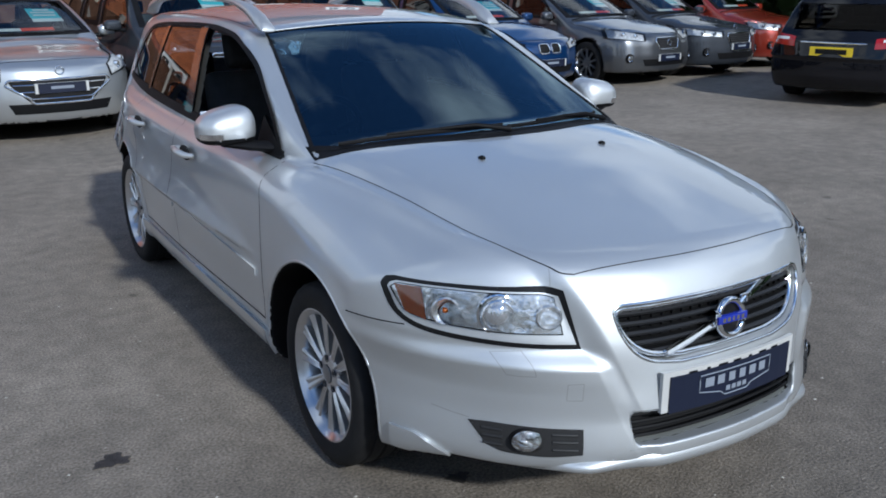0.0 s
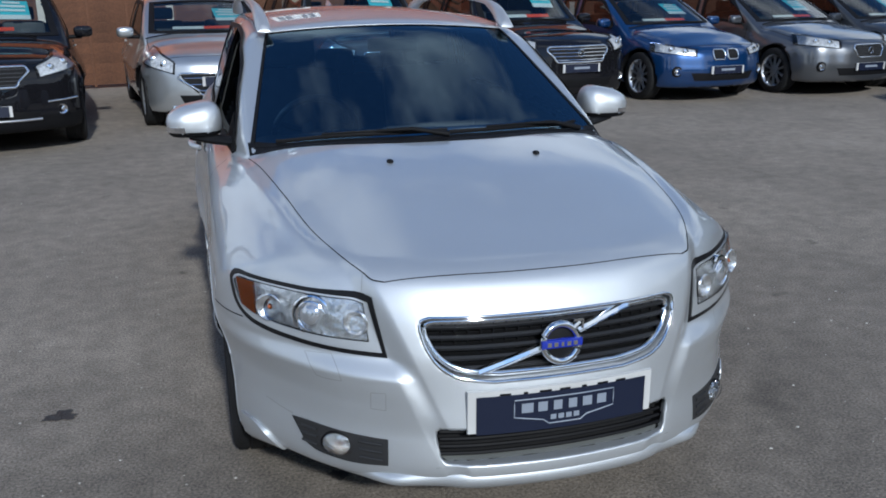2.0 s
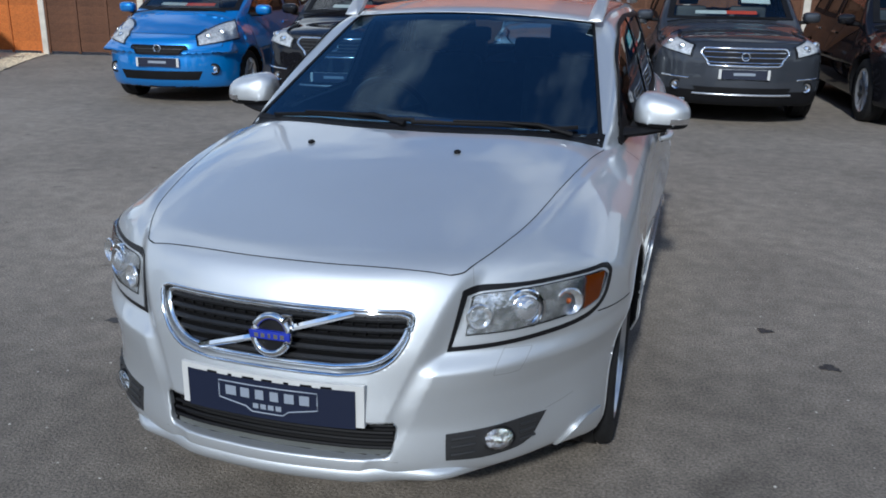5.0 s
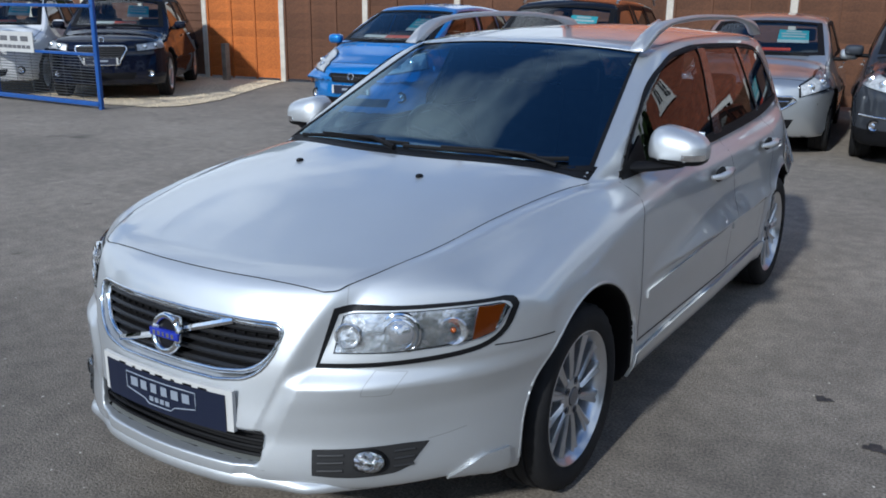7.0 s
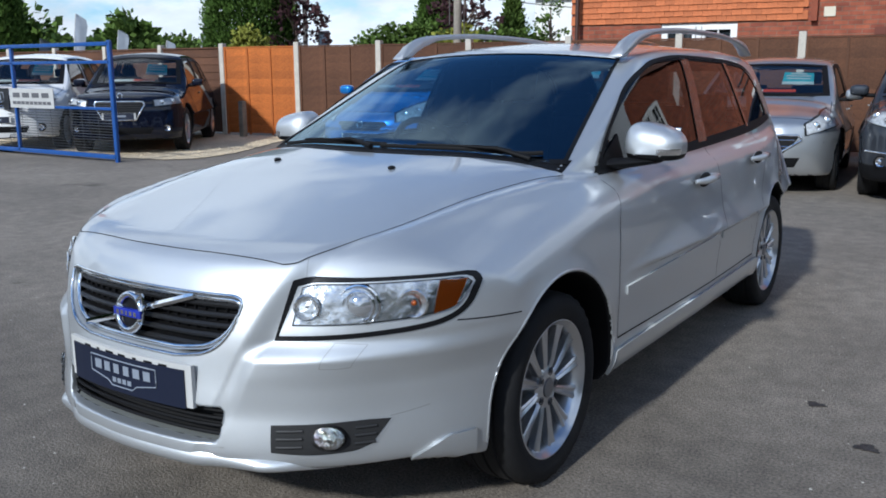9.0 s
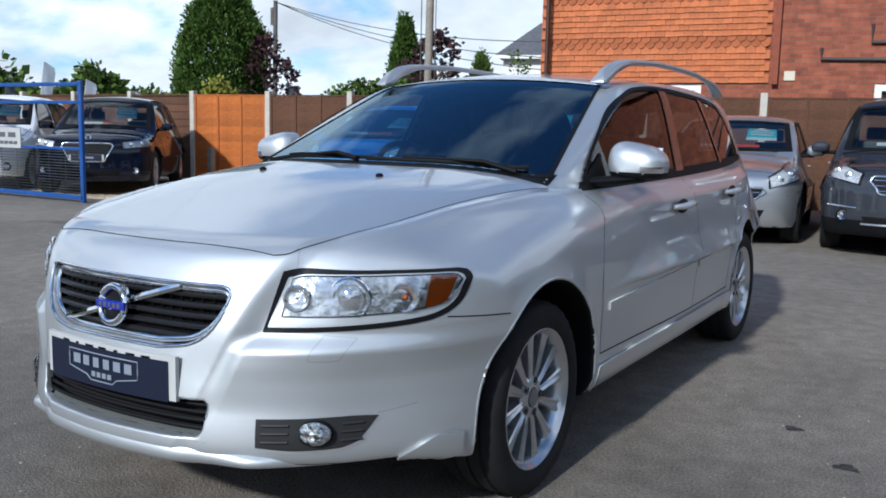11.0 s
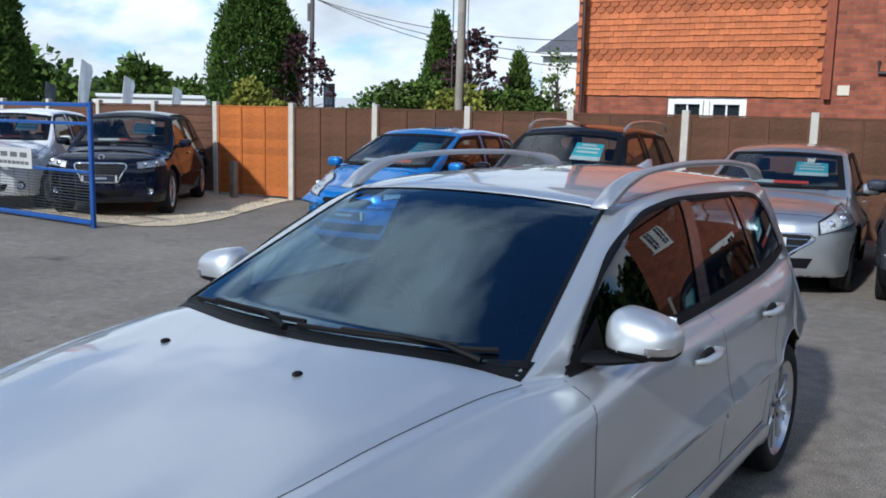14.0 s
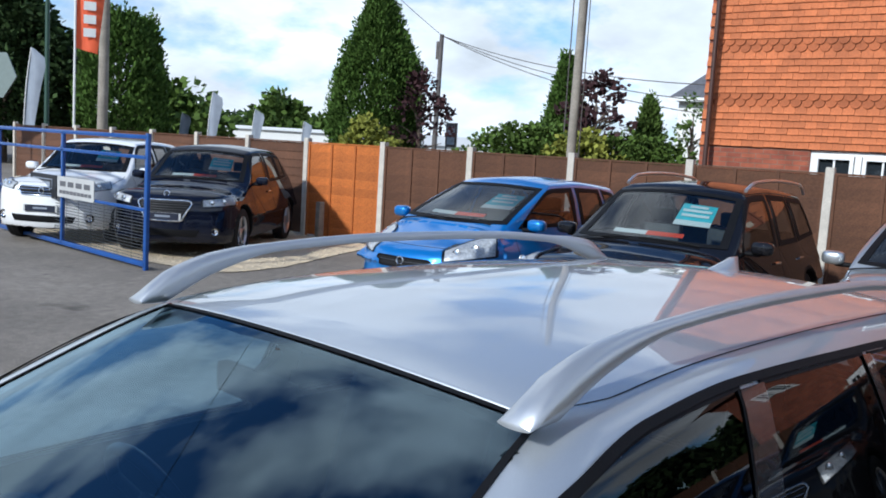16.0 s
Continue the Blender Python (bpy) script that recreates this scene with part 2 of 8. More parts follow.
def curve(*pairs, soft=0.0):
    """A smooth monotone curve through (at, value) pairs, held flat past its ends; soft: the width over which bends are eased."""
    xs, ys = np.array([p[0] for p in pairs], float), np.array([p[1] for p in pairs], float)
    h, d = np.diff(xs), np.diff(ys) / np.diff(xs)
    m = np.zeros(len(xs))
    m[0], m[-1] = d[0], d[-1]
    for i in range(1, len(xs) - 1):
        if d[i - 1] * d[i] > 0:
            w1, w2 = 2 * h[i] + h[i - 1], h[i] + 2 * h[i - 1]
            m[i] = (w1 + w2) / (w1 / d[i - 1] + w2 / d[i])

    tx = np.linspace(xs[0], xs[-1], 4097)
    i = np.clip(np.searchsorted(xs, tx) - 1, 0, len(h) - 1)
    t = (tx - xs[i]) / h[i]
    ty = ((1 + 2 * t) * (1 - t) ** 2 * ys[i] + t * (1 - t) ** 2 * h[i] * m[i] + t * t * (3 - 2 * t) * ys[i + 1] + t * t * (t - 1) * h[i] * m[i + 1])
    if soft:
        sig = soft / (tx[1] - tx[0])
        half = int(min(3 * sig, 4000))
        ker = np.exp(-0.5 * (np.arange(-half, half + 1) / sig) ** 2)
        ty = np.convolve(np.pad(ty, half, mode="reflect", reflect_type="odd"), ker / ker.sum(), mode="valid")
    return lambda x: np.interp(x, tx, ty)


def smax(a, b, k):
    h = np.clip(0.5 + 0.5 * (a - b) / k, 0, 1)
    return b + (a - b) * h + k * h * (1 - h)


def smin(a, b, k):
    return -smax(-a, -b, k)


def step(x, a, b):
    t = np.clip((x - a) / (b - a), 0, 1)
    return t * t * (3 - 2 * t)


def bell(x, c, w):
    return np.exp(-((x - c) / w) ** 2)


def gradient(f, p, e=0.003):
    g = np.stack([f(p[:, 0] + e * a[0], p[:, 1] + e * a[1], p[:, 2] + e * a[2]) - f(p[:, 0] - e * a[0], p[:, 1] - e * a[1], p[:, 2] - e * a[2])
                  for a in np.eye(3)], 1) / (2 * e)
    return g


def shell(f, lo, hi, cell):
    """The skin of a solid f < 0 as quads, its points drawn onto f = 0, with the exact normals."""
    n = [int(math.ceil((b - a) / cell)) + 1 for a, b in zip(lo, hi)]
    ax = [a + cell * np.arange(k) for a, k in zip(lo, n)]
    X, Y, Z = np.meshgrid(*ax, indexing="ij")
    v = f(X.ravel(), Y.ravel(), Z.ravel()).reshape(n)
    s = v < 0
    count = sum(s[i:n[0] - 1 + i, j:n[1] - 1 + j, k:n[2] - 1 + k].astype(np.int8) for i in (0, 1) for j in (0, 1) for k in (0, 1))
    mixed = (count > 0) & (count < 8)
    idx = -np.ones(mixed.shape, int)
    cells = np.argwhere(mixed)
    idx[mixed] = np.arange(len(cells))
    acc, num = np.zeros((len(cells), 3)), np.zeros(len(cells))
    corner = [(i, j, k) for i in (0, 1) for j in (0, 1) for k in (0, 1)]
    for a in corner:
        for d in range(3):
            if a[d]:
                continue
            b = tuple(a[q] + (q == d) for q in range(3))
            va = v[cells[:, 0] + a[0], cells[:, 1] + a[1], cells[:, 2] + a[2]]
            vb = v[cells[:, 0] + b[0], cells[:, 1] + b[1], cells[:, 2] + b[2]]
            cross = (va < 0) != (vb < 0)
            t = np.where(cross, va / np.where(cross, va - vb, 1), 0)
            p = np.array(a)[None] + t[:, None] * (np.array(b) - np.array(a))[None]
            acc[cross] += p[cross]; num[cross] += 1
    verts = np.array(lo)[None] + cell * (cells + acc / num[:, None])
    faces = []
    for d in range(3):
        e, g = (d + 1) % 3, (d + 2) % 3
        sl_a = [slice(None)] * 3; sl_b = [slice(None)] * 3
        sl_a[d], sl_b[d] = slice(0, n[d] - 1), slice(1, n[d])
        change = s[tuple(sl_a)] != s[tuple(sl_b)]
        inner = np.zeros_like(change)
        sl = [slice(None)] * 3
        sl[e], sl[g] = slice(1, n[e] - 1), slice(1, n[g] - 1)
        inner[tuple(sl)] = True
        at = np.argwhere(change & inner)
        q = []
        for de, dg in ((-1, -1), (0, -1), (0, 0), (-1, 0)):
            c = at.copy(); c[:, e] += de; c[:, g] += dg
            q.append(idx[c[:, 0], c[:, 1], c[:, 2]])
        q = np.stack(q, 1)
        flip = ~s[at[:, 0], at[:, 1], at[:, 2]]
        q[flip] = q[flip][:, ::-1]
        faces.append(q)
    faces = np.concatenate(faces)
    for _ in range(3):
        g = gradient(f, verts)
        val = f(verts[:, 0], verts[:, 1], verts[:, 2])
        move = -(val / np.maximum((g * g).sum(1), 0.05))[:, None] * g
        ln = np.linalg.norm(move, axis=1, keepdims=True)
        verts = verts + move * np.minimum(1, 0.4 * cell / np.maximum(ln, 1e-9))
    g = gradient(f, verts)
    return verts, faces, g / np.maximum(np.linalg.norm(g, axis=1, keepdims=True), 1e-9)


def take(verts, faces, normals, mask):
    """The faces under a mask, with the points that they use."""
    fs = faces[mask]
    used = np.unique(fs)
    again = -np.ones(len(verts), int)
    again[used] = np.arange(len(used))
    return verts[used], again[fs], normals[used]


def cast(f, p, way, far=1.2, steps=34):
    """From points p along way, the first place where f turns negative."""
    p, way = np.asarray(p, float), np.broadcast_to(np.asarray(way, float), np.shape(p))
    lo, hi = np.full(len(p), far), np.full(len(p), far)
    left = np.arange(len(p))
    for k in range(1, steps + 1):
        d = far * k / steps
        q = p[left] + way[left] * d
        hit = f(q[:, 0], q[:, 1], q[:, 2]) < 0
        lo[left[hit]], hi[left[hit]] = d - far / steps, d
        left = left[~hit]
        if not len(left):
            break
    for _ in range(12):
        mid = (lo + hi) / 2
        q = p + way * mid[:, None]
        ins = f(q[:, 0], q[:, 1], q[:, 2]) < 0
        hi = np.where(ins, mid, hi); lo = np.where(ins, lo, mid)
    return p + way * ((lo + hi) / 2)[:, None]


def lay(f, start, way, lift=0.0, far=1.2):
    """Points laid on the skin, lifted along its normal; also the normals."""
    q = cast(f, start, way, far)
    g = gradient(f, q)
    g /= np.maximum(np.linalg.norm(g, axis=1, keepdims=True), 1e-9)
    return q + lift * g, g


def patch(name, f, at, nu, nv, way, material, parent, lift=0.002, depth=0.006, label="", far=1.2, hole=None):
    """A panel on the skin: at(u, v) gives the points from which it is cast along way. Its rim goes in by depth.
    hole: with a margin (du, dv) only a frame of that width is kept."""
    us, vs = np.linspace(0, 1, nu + 1), np.linspace(0, 1, nv + 1)
    if hole:
        du, dv = hole
        us = np.unique(np.concatenate([us, [du / 2, du, 1 - du, 1 - du / 2]])); vs = np.unique(np.concatenate([vs, [dv / 2, dv, 1 - dv, 1 - dv / 2]]))
        us, vs = us[np.insert(np.diff(us) > 1e-6, 0, True)], vs[np.insert(np.diff(vs) > 1e-6, 0, True)]
    nu, nv = len(us) - 1, len(vs) - 1
    U, V = np.meshgrid(us, vs, indexing="ij")
    start = np.stack([np.broadcast_to(c, U.size) for c in at(U.ravel(), V.ravel())], 1)
    pts, nor = lay(f, start, way, lift, far)
    k = lambda i, j: i * (nv + 1) + j  # noqa: E731
    faces, border = [], []
    for i in range(nu):
        for j in range(nv):
            if hole and hole[0] - 1e-6 < (us[i] + us[i + 1]) / 2 < 1 - hole[0] and hole[1] < (vs[j] + vs[j + 1]) / 2 < 1 - hole[1]:
                continue
            faces.append((k(i, j), k(i + 1, j), k(i + 1, j + 1), k(i, j + 1)))
    faces = np.array(faces)
    # face the outside
    a, b, c = pts[faces[:, 0]], pts[faces[:, 1]], pts[faces[:, 2]]
    if (np.cross(b - a, c - a) * nor[faces[:, 0]]).sum() < 0:
        faces = faces[:, ::-1]
    edges = {}
    for fc in faces:
        for q in range(4):
            edges[(fc[q], fc[(q + 1) % 4])] = 1
    rim = [e for e in edges if (e[1], e[0]) not in edges]
    verts, normals = list(pts), list(nor)
    if depth:
        low = {}
        for e in rim:
            for q in e:
                if q not in low:
                    low[q] = (len(verts), len(verts) + 1)
                    verts += [pts[q], pts[q] - depth * nor[q]]
                    out = pts[q] - pts[faces].mean((0, 1)); out -= nor[q] * (out @ nor[q]); out /= np.linalg.norm(out) + 1e-9
                    normals += [out, out]
        extra = [(low[a][0], low[a][1], low[b][1], low[b][0]) for a, b in rim]
        faces = np.concatenate([faces, np.array(extra)])
    return mesh_object(name, verts, faces, material, parent, label, normals=normals)


def seam(name, f, pts, way, parent, width=0.0038, material=None, lift=0.0006, far=1.2, label=""):
    """A thin dark joint between panels, laid along points on the skin."""
    pts = np.asarray(pts, float)
    q, g = lay(f, pts, way, lift, far)
    d = np.gradient(q, axis=0)
    s = np.cross(d, g); s /= np.maximum(np.linalg.norm(s, axis=1, keepdims=True), 1e-9)
    verts = np.concatenate([q - s * width / 2, q + s * width / 2])
    n = len(q)
    faces = np.array([(i, i + 1, n + i + 1, n + i) for i in range(n - 1)])
    a, b, c = verts[faces[:, 0]], verts[faces[:, 1]], verts[faces[:, 2]]
    if (np.cross(b - a, c - a) * g[:-1]).sum() < 0:
        faces = faces[:, ::-1]
    return mesh_object(name, verts, faces, material or GAP, parent, label, normals=np.concatenate([g, g]))


def along(*pts, n=24):
    """n points along a smooth path through the given ones."""
    p = np.array(pts, float)
    t = np.concatenate([[0], np.cumsum(np.linalg.norm(np.diff(p, axis=0), axis=1))])
    cs = [curve(*zip(t, p[:, i])) for i in range(p.shape[1])]
    return np.stack([c(np.linspace(0, t[-1], n)) for c in cs], 1)

# ---- the shape of a car, as a solid: x across, y from the front axle to the rear, z up; the nose faces -y ----
def car_field(S):
    R, base = S["wheel"], S["base"]

    def f(x, y, z):
        a = np.abs(x)
        rho = np.minimum(np.hypot(y, z - R), np.hypot(y - base, z - R))
        flare = S.get("flare", 0.012) * bell(rho, R + 0.055, 0.05)
        side = a - (S["plan"](y) + S["prof"](z) + flare)
        hold = 1 - S.get("shoulder", 0.0) * step(y, -0.05, 1.05) * step(a, 0.50, 0.85)
        top = z - (S["hood"](y) - S["fall"](a) * hold)
        if "ridge" in S:
            top = top - 0.012 * bell(a, S["ridge"](y) + 0.045, 0.026) * (1 - step(y, 0.25, 0.6)) * step(y, -0.80, -0.6)
        front = (S["nose"](z) + S["bow"](a)) - y
        if "crest" in S:
            cr = S["crest"]
            front = front - cr["out"] * (1 - step(a - cr["lean"] * (z - 0.6), cr["x"] - 0.022, cr["x"] + 0.046))
            outer = step(a - cr["lean"] * (z - 0.6), cr["x"] - 0.014, cr["x"] + 0.050)
            front = front - cr["ledge"] * (1 - step(z, 0.580, 0.636)) * (0.55 + 0.45 * step(z, 0.42, 0.56)) * outer + cr["tuck"] * S["bow"](a) * (1 - step(z, 0.50, 0.66))
        rear = y - (S["tail"](z) - 0.55 * S["bow"](a))
        low = S["floor"] + S.get("lip", 0.0) * (1 - step(y, -0.62, -0.30)) - z
        k = S.get("k", 0.05)
        body = smax(smax(smax(side, top, k), smax(front, rear, 0.02), k), low, 0.03)
        gside = a - (S["gwide"](y) - S["lean"] * (z - S["belt"]) - 0.10 * np.maximum(z - S["belt"] - 0.25, 0) ** 2 * 4)
        screen = ((S["screen"](z) + S["sbow"] * (a / 0.65) ** 2) - y) * S.get("sk", 0.55)
        roof = z - (S["roof"](y) - S["crown"] * (a / 0.6) ** 2)
        gate = (y - (S["gate"](z) - 0.10 * (a / 0.6) ** 2)) * 0.8
        green = smax(smax(smax(gside, roof, 0.06), smax(screen, gate, 0.02), 0.03), 0.6 - z, 0.02)
        v = smin(body, green, S.get("join", 0.03))
        arch = np.maximum(rho - (R + S.get("archgap", 0.035)), 0.52 - a)
        v = smax(v, -arch, 0.012)
        for cut in S.get("cuts", ()):
            v = smax(v, -cut(a, y, z, S), 0.006)
        return v

    return f


def slot(zc, h, w_top, w_bot, corner, deep):
    """A rounded opening in the nose, deep metres into it."""
    def cut(a, y, z, S):
        t = np.clip((z - (zc - h)) / (2 * h), 0, 1)
        w = w_bot + (w_top - w_bot) * t
        dx, dz = a - w + corner, np.abs(z - zc) - h + corner
        d = np.hypot(np.maximum(dx, 0), np.maximum(dz, 0)) + np.minimum(np.maximum(dx, dz), 0) - corner
        return np.maximum(d, y - (S["nose"](z) + S["bow"](a) + deep))
    return cut


GRILLE_W = curve((0.580, 0.17), (0.586, 0.215), (0.595, 0.268), (0.612, 0.306), (0.64, 0.335), (0.68, 0.356), (0.725, 0.366), (0.738, 0.360), (0.746, 0.338))


def grille_cut(a, y, z, S):
    d = np.maximum((a - GRILLE_W(z)) * 0.8, np.abs(z - 0.664) - 0.080)
    return np.maximum(d, y - (S["nose"](z) + S["bow"](a) + 0.07))


V = dict(
    k=0.032, join=0.014, shoulder=0.48, wheel=0.316, base=2.64, floor=0.225, lip=0.055, archgap=0.066, belt=0.95, lean=0.335, sbow=0.15, crown=0.045,
    plan=curve((-1.0, 0.84), (-0.5, 0.866), (0, 0.873), (0.6, 0.874), (1.6, 0.880), (2.3, 0.875), (2.64, 0.860), (2.9, 0.825), (3.2, 0.745), (3.4, 0.675), (3.6, 0.58), soft=0.1),
    prof=curve((0.15, -0.10), (0.24, -0.045), (0.31, -0.012), (0.42, -0.010), (0.55, -0.002), (0.66, -0.004), (0.78, -0.013), (0.88, -0.027), (0.94, -0.044), (0.98, -0.068), (1.02, -0.12), (1.05, -0.2), soft=0.022),
    hood=curve((-1.0, 0.83), (-0.8, 0.868), (-0.5, 0.93), (-0.2, 0.991), (0.0, 1.021), (0.25, 1.046), (0.5, 1.042), (0.9, 1.032), (1.2, 1.028), (2.6, 1.038), (3.6, 1.045), soft=0.05),
    fall=curve((-0.3, 0.006), (0, 0), (0.3, 0.006), (0.5, 0.022), (0.62, 0.045), (0.72, 0.09), (0.82, 0.17), (0.9, 0.30), (1.1, 0.7), soft=0.025),
    nose=curve((0.15, -0.88), (0.24, -0.93), (0.285, -0.965), (0.33, -0.98), (0.45, -0.965), (0.56, -0.945), (0.67, -0.92), (0.76, -0.89), (0.82, -0.855), (0.87, -0.79), (0.93, -0.62), (1.5, 0.6), soft=0.012),
    bow=curve((-0.2, 0.012), (0, 0), (0.2, 0.012), (0.35, 0.045), (0.46, 0.09), (0.58, 0.163), (0.7, 0.280), (0.78, 0.382), (0.84, 0.505), (0.9, 0.75), (1.0, 1.3), soft=0.025),
    ridge=curve((-0.88, 0.40), (-0.745, 0.487), (-0.51, 0.578), (-0.2, 0.632), (0.1, 0.675), (0.33, 0.712)),
    crest=dict(x=0.388, lean=0.42, out=0.030, ledge=0.042, tuck=0.24),
    tail=curve((0.15, 3.38), (0.3, 3.5), (0.5, 3.54), (0.7, 3.53), (0.9, 3.47), (1.05, 3.42), (1.5, 3.0), soft=0.03),
    gwide=curve((0.0, 0.63), (0.5, 0.752), (1.0, 0.786), (1.5, 0.796), (2.0, 0.792), (2.4, 0.778), (2.9, 0.735), (3.3, 0.67), soft=0.1),
    screen=curve((0.6, -0.7), (0.98, 0.12), (1.05, 0.28), (1.2, 0.62), (1.35, 0.965), (1.42, 1.15), (1.5, 1.42), soft=0.025),
    roof=curve((0.8, 1.355), (1.2, 1.421), (1.6, 1.453), (2.1, 1.457), (2.7, 1.440), (3.2, 1.395), (3.6, 1.33), soft=0.1),
    gate=curve((0.6, 3.55), (0.95, 3.47), (1.1, 3.39), (1.3, 3.21), (1.4, 3.06), (1.5, 2.9), soft=0.03),
    cuts=[grille_cut, slot(0.405, 0.048, 0.34, 0.325, 0.02, 0.07)],
)


def generic(L=4.3, W=1.78, H=1.5, base=2.6, hood=0.95, nose=0.72, wheel=0.32, floor=0.2, over=0.85, ws=0.25, wt=1.05, end=None, belt=None, lean=0.34, slope=0.35, seed=0):
    """A car of everyday make from its main sizes. ws, wt: where the windscreen begins and ends; slope: the tailgate's run."""
    hw, tail = W / 2, L - over
    belt = belt or hood - 0.02
    end = end or tail
    return dict(
        wheel=wheel, base=base, floor=floor, belt=belt, lean=lean, sbow=0.14, crown=0.05, k=0.085, archgap=0.045, flare=0.016,
        plan=curve((-over, hw - 0.07), (-0.4, hw - 0.03), (0.3, hw - 0.012), (base * 0.6, hw), (base, hw - 0.012), (tail, hw - 0.09)),
        prof=curve((0.15, -0.09), (floor + 0.08, -0.03), (0.5, 0.0), (0.72 * hood + 0.05, -0.004), (hood - 0.08, -0.03), (hood + 0.1, -0.14)),
        hood=curve((-over, nose + 0.02), (-over + 0.15, nose + 0.09), (-over + 0.4, nose + 0.15), (-0.1, hood - 0.03), (ws, hood + 0.03), (ws + 0.5, hood), (tail, hood + 0.03)),
        fall=curve((-0.35, 0.01), (0, 0), (0.35, 0.01), (hw - 0.25, 0.045), (hw - 0.1, 0.13), (hw, 0.28), (hw + 0.2, 0.6)),
        nose=curve((0.15, -over + 0.10), (floor + 0.08, -over + 0.02), (0.42, -over), (nose - 0.15, -over + 0.015), (nose, -over + 0.055), (nose + 0.08, -over + 0.13), (nose + 0.15, -over + 0.32), (1.6, 0.7)),
        bow=curve((-0.3, 0.03), (0, 0), (0.3, 0.03), (0.5, 0.10), (hw - 0.2, 0.20), (hw - 0.1, 0.32), (hw, 0.6), (hw + 0.1, 1.1)),
        tail=curve((0.15, tail - 0.1), (0.4, tail), (0.8, tail - 0.02), (hood, tail - 0.06), (1.6, tail - 0.4)),
        gwide=curve((0, hw - 0.16), (0.6, hw - 0.09), (base * 0.7, hw - 0.075), (end, hw - 0.16)),
        screen=curve((0.5, ws - 0.9), (hood, ws - 0.05), (hood + 0.08, ws + 0.10), (H - 0.07, wt), (H + 0.1, wt + 0.4)),
        roof=curve((wt - 0.3, H - 0.08), (wt + 0.25, H - 0.02), (wt + 0.8, H), (end - 0.5, H - 0.05), (end, H - 0.11)),
        gate=curve((0.5, end + 0.05), (hood, end - 0.05), (hood + 0.2, end - 0.05 - slope * 0.35), (H, end - 0.05 - slope), (H + 0.2, end - slope - 0.3)),
    )

# ---- the silver estate car ----
f = car_field(V)
estate = empty("estate_car", label="silver metallic estate car parked on grey asphalt", category="car")


def lerp(a, b, t):
    return a + (b - a) * t


def line(*pts):
    """A smooth path through points, by a share from 0 to 1."""
    p = np.array(pts, float)
    t = np.concatenate([[0], np.cumsum(np.linalg.norm(np.diff(p, axis=0), axis=1))]) / np.linalg.norm(np.diff(p, axis=0), axis=1).sum()
    cs = [curve(*zip(t, p[:, i])) for i in range(p.shape[1])]
    return lambda u: [c(u) for c in cs]


def between(low, high):
    """Points between two side-view paths; v runs from the low one to the high one."""
    def at(u, v):
        a, b = low(u), high(u)
        return lerp(a[0], b[0], v), lerp(a[1], b[1], v)
    return at


def side_at(yz, s):
    def at(u, v):
        y, z = yz(u, v)
        return s * 1.15, y, z
    return at


WINDOWS = dict(
    front=between(line((0.53, 0.985), (1.0, 0.992), (1.505, 1.006)), line((0.55, 1.02), (0.655, 1.106), (0.757, 1.170), (0.927, 1.259), (1.06, 1.307), (1.29, 1.356), (1.60, 1.375))),
    rear=between(line((1.60, 1.008), (2.345, 1.030)), line((1.68, 1.372), (2.24, 1.356))),
    quarter=between(line((2.365, 1.032), (2.99, 1.055)), line((2.275, 1.352), (2.65, 1.325), (2.83, 1.25), (2.98, 1.09))),
)


def outline(yz, du, dv, n=14):
    u, v = np.linspace(du, 1 - du, n), np.linspace(dv, 1 - dv, n)
    ring = [yz(u, np.full(n, dv)), yz(np.full(n, 1 - du), v), yz(u[::-1], np.full(n, 1 - dv)), yz(np.full(n, du), v[::-1])]
    return np.concatenate([np.stack([np.broadcast_to(a, n), np.broadcast_to(b, n)], 1) for a, b in ring])


def inside(poly, p, q):
    hit = np.zeros(len(p), bool)
    for (a, b), (c, d) in zip(poly, np.roll(poly, -1, 0)):
        cross = ((b > q) != (d > q)) & (p < (c - a) * (q - b) / (d - b + 1e-12) + a)
        hit ^= cross
    return hit


def screen_at(u, v):
    s = 2 * u - 1
    return s * lerp(0.695, 0.548, v), lerp(0.135 + 0.21 * s * s, 1.098 + 0.035 * s * s, v), 1.62


HOOD_SIDE = curve((-0.88, 0.40), (-0.80, 0.445), (-0.745, 0.487), (-0.51, 0.578), (-0.2, 0.632), (0.1, 0.675), (0.33, 0.712))
hood_front = lambda a: -0.853 + 0.30 * a ** 2  # noqa: E731
hood_rear = lambda a: 0.095 + 0.43 * a ** 2  # noqa: E731

ve, fa, no = shell(f, (-0.96, -1.06, 0.10), (0.96, 3.64, 1.50), 0.0165)
# a finer skin round the nose and the front wheels
v2, f2, n2 = shell(f, (-0.96, -1.06, 0.10), (0.96, 0.47, 0.90), 0.0085)
mid = ve[fa].mean(1)
coarse = ~((mid[:, 1] < 0.44) & (mid[:, 2] < 0.86))
mid = v2[f2].mean(1)
fine = (mid[:, 1] < 0.452) & (mid[:, 2] < 0.872)
v3, f3, n3 = shell(f, (-0.96, 2.10, 0.10), (0.96, 3.18, 0.80), 0.0095)
m3, m1 = v3[f3].mean(1), ve[fa].mean(1)
back = (m1[:, 1] > 2.14) & (m1[:, 1] < 3.14) & (m1[:, 2] < 0.76)
coarse &= ~back
keep3 = (m3[:, 1] > 2.13) & (m3[:, 1] < 3.15) & (m3[:, 2] < 0.77)
f2, v2, n2 = np.concatenate([f2[fine], f3[keep3] + len(v2)]), np.concatenate([v2, v3]), np.concatenate([n2, n3])
fine = np.ones(len(f2), bool)
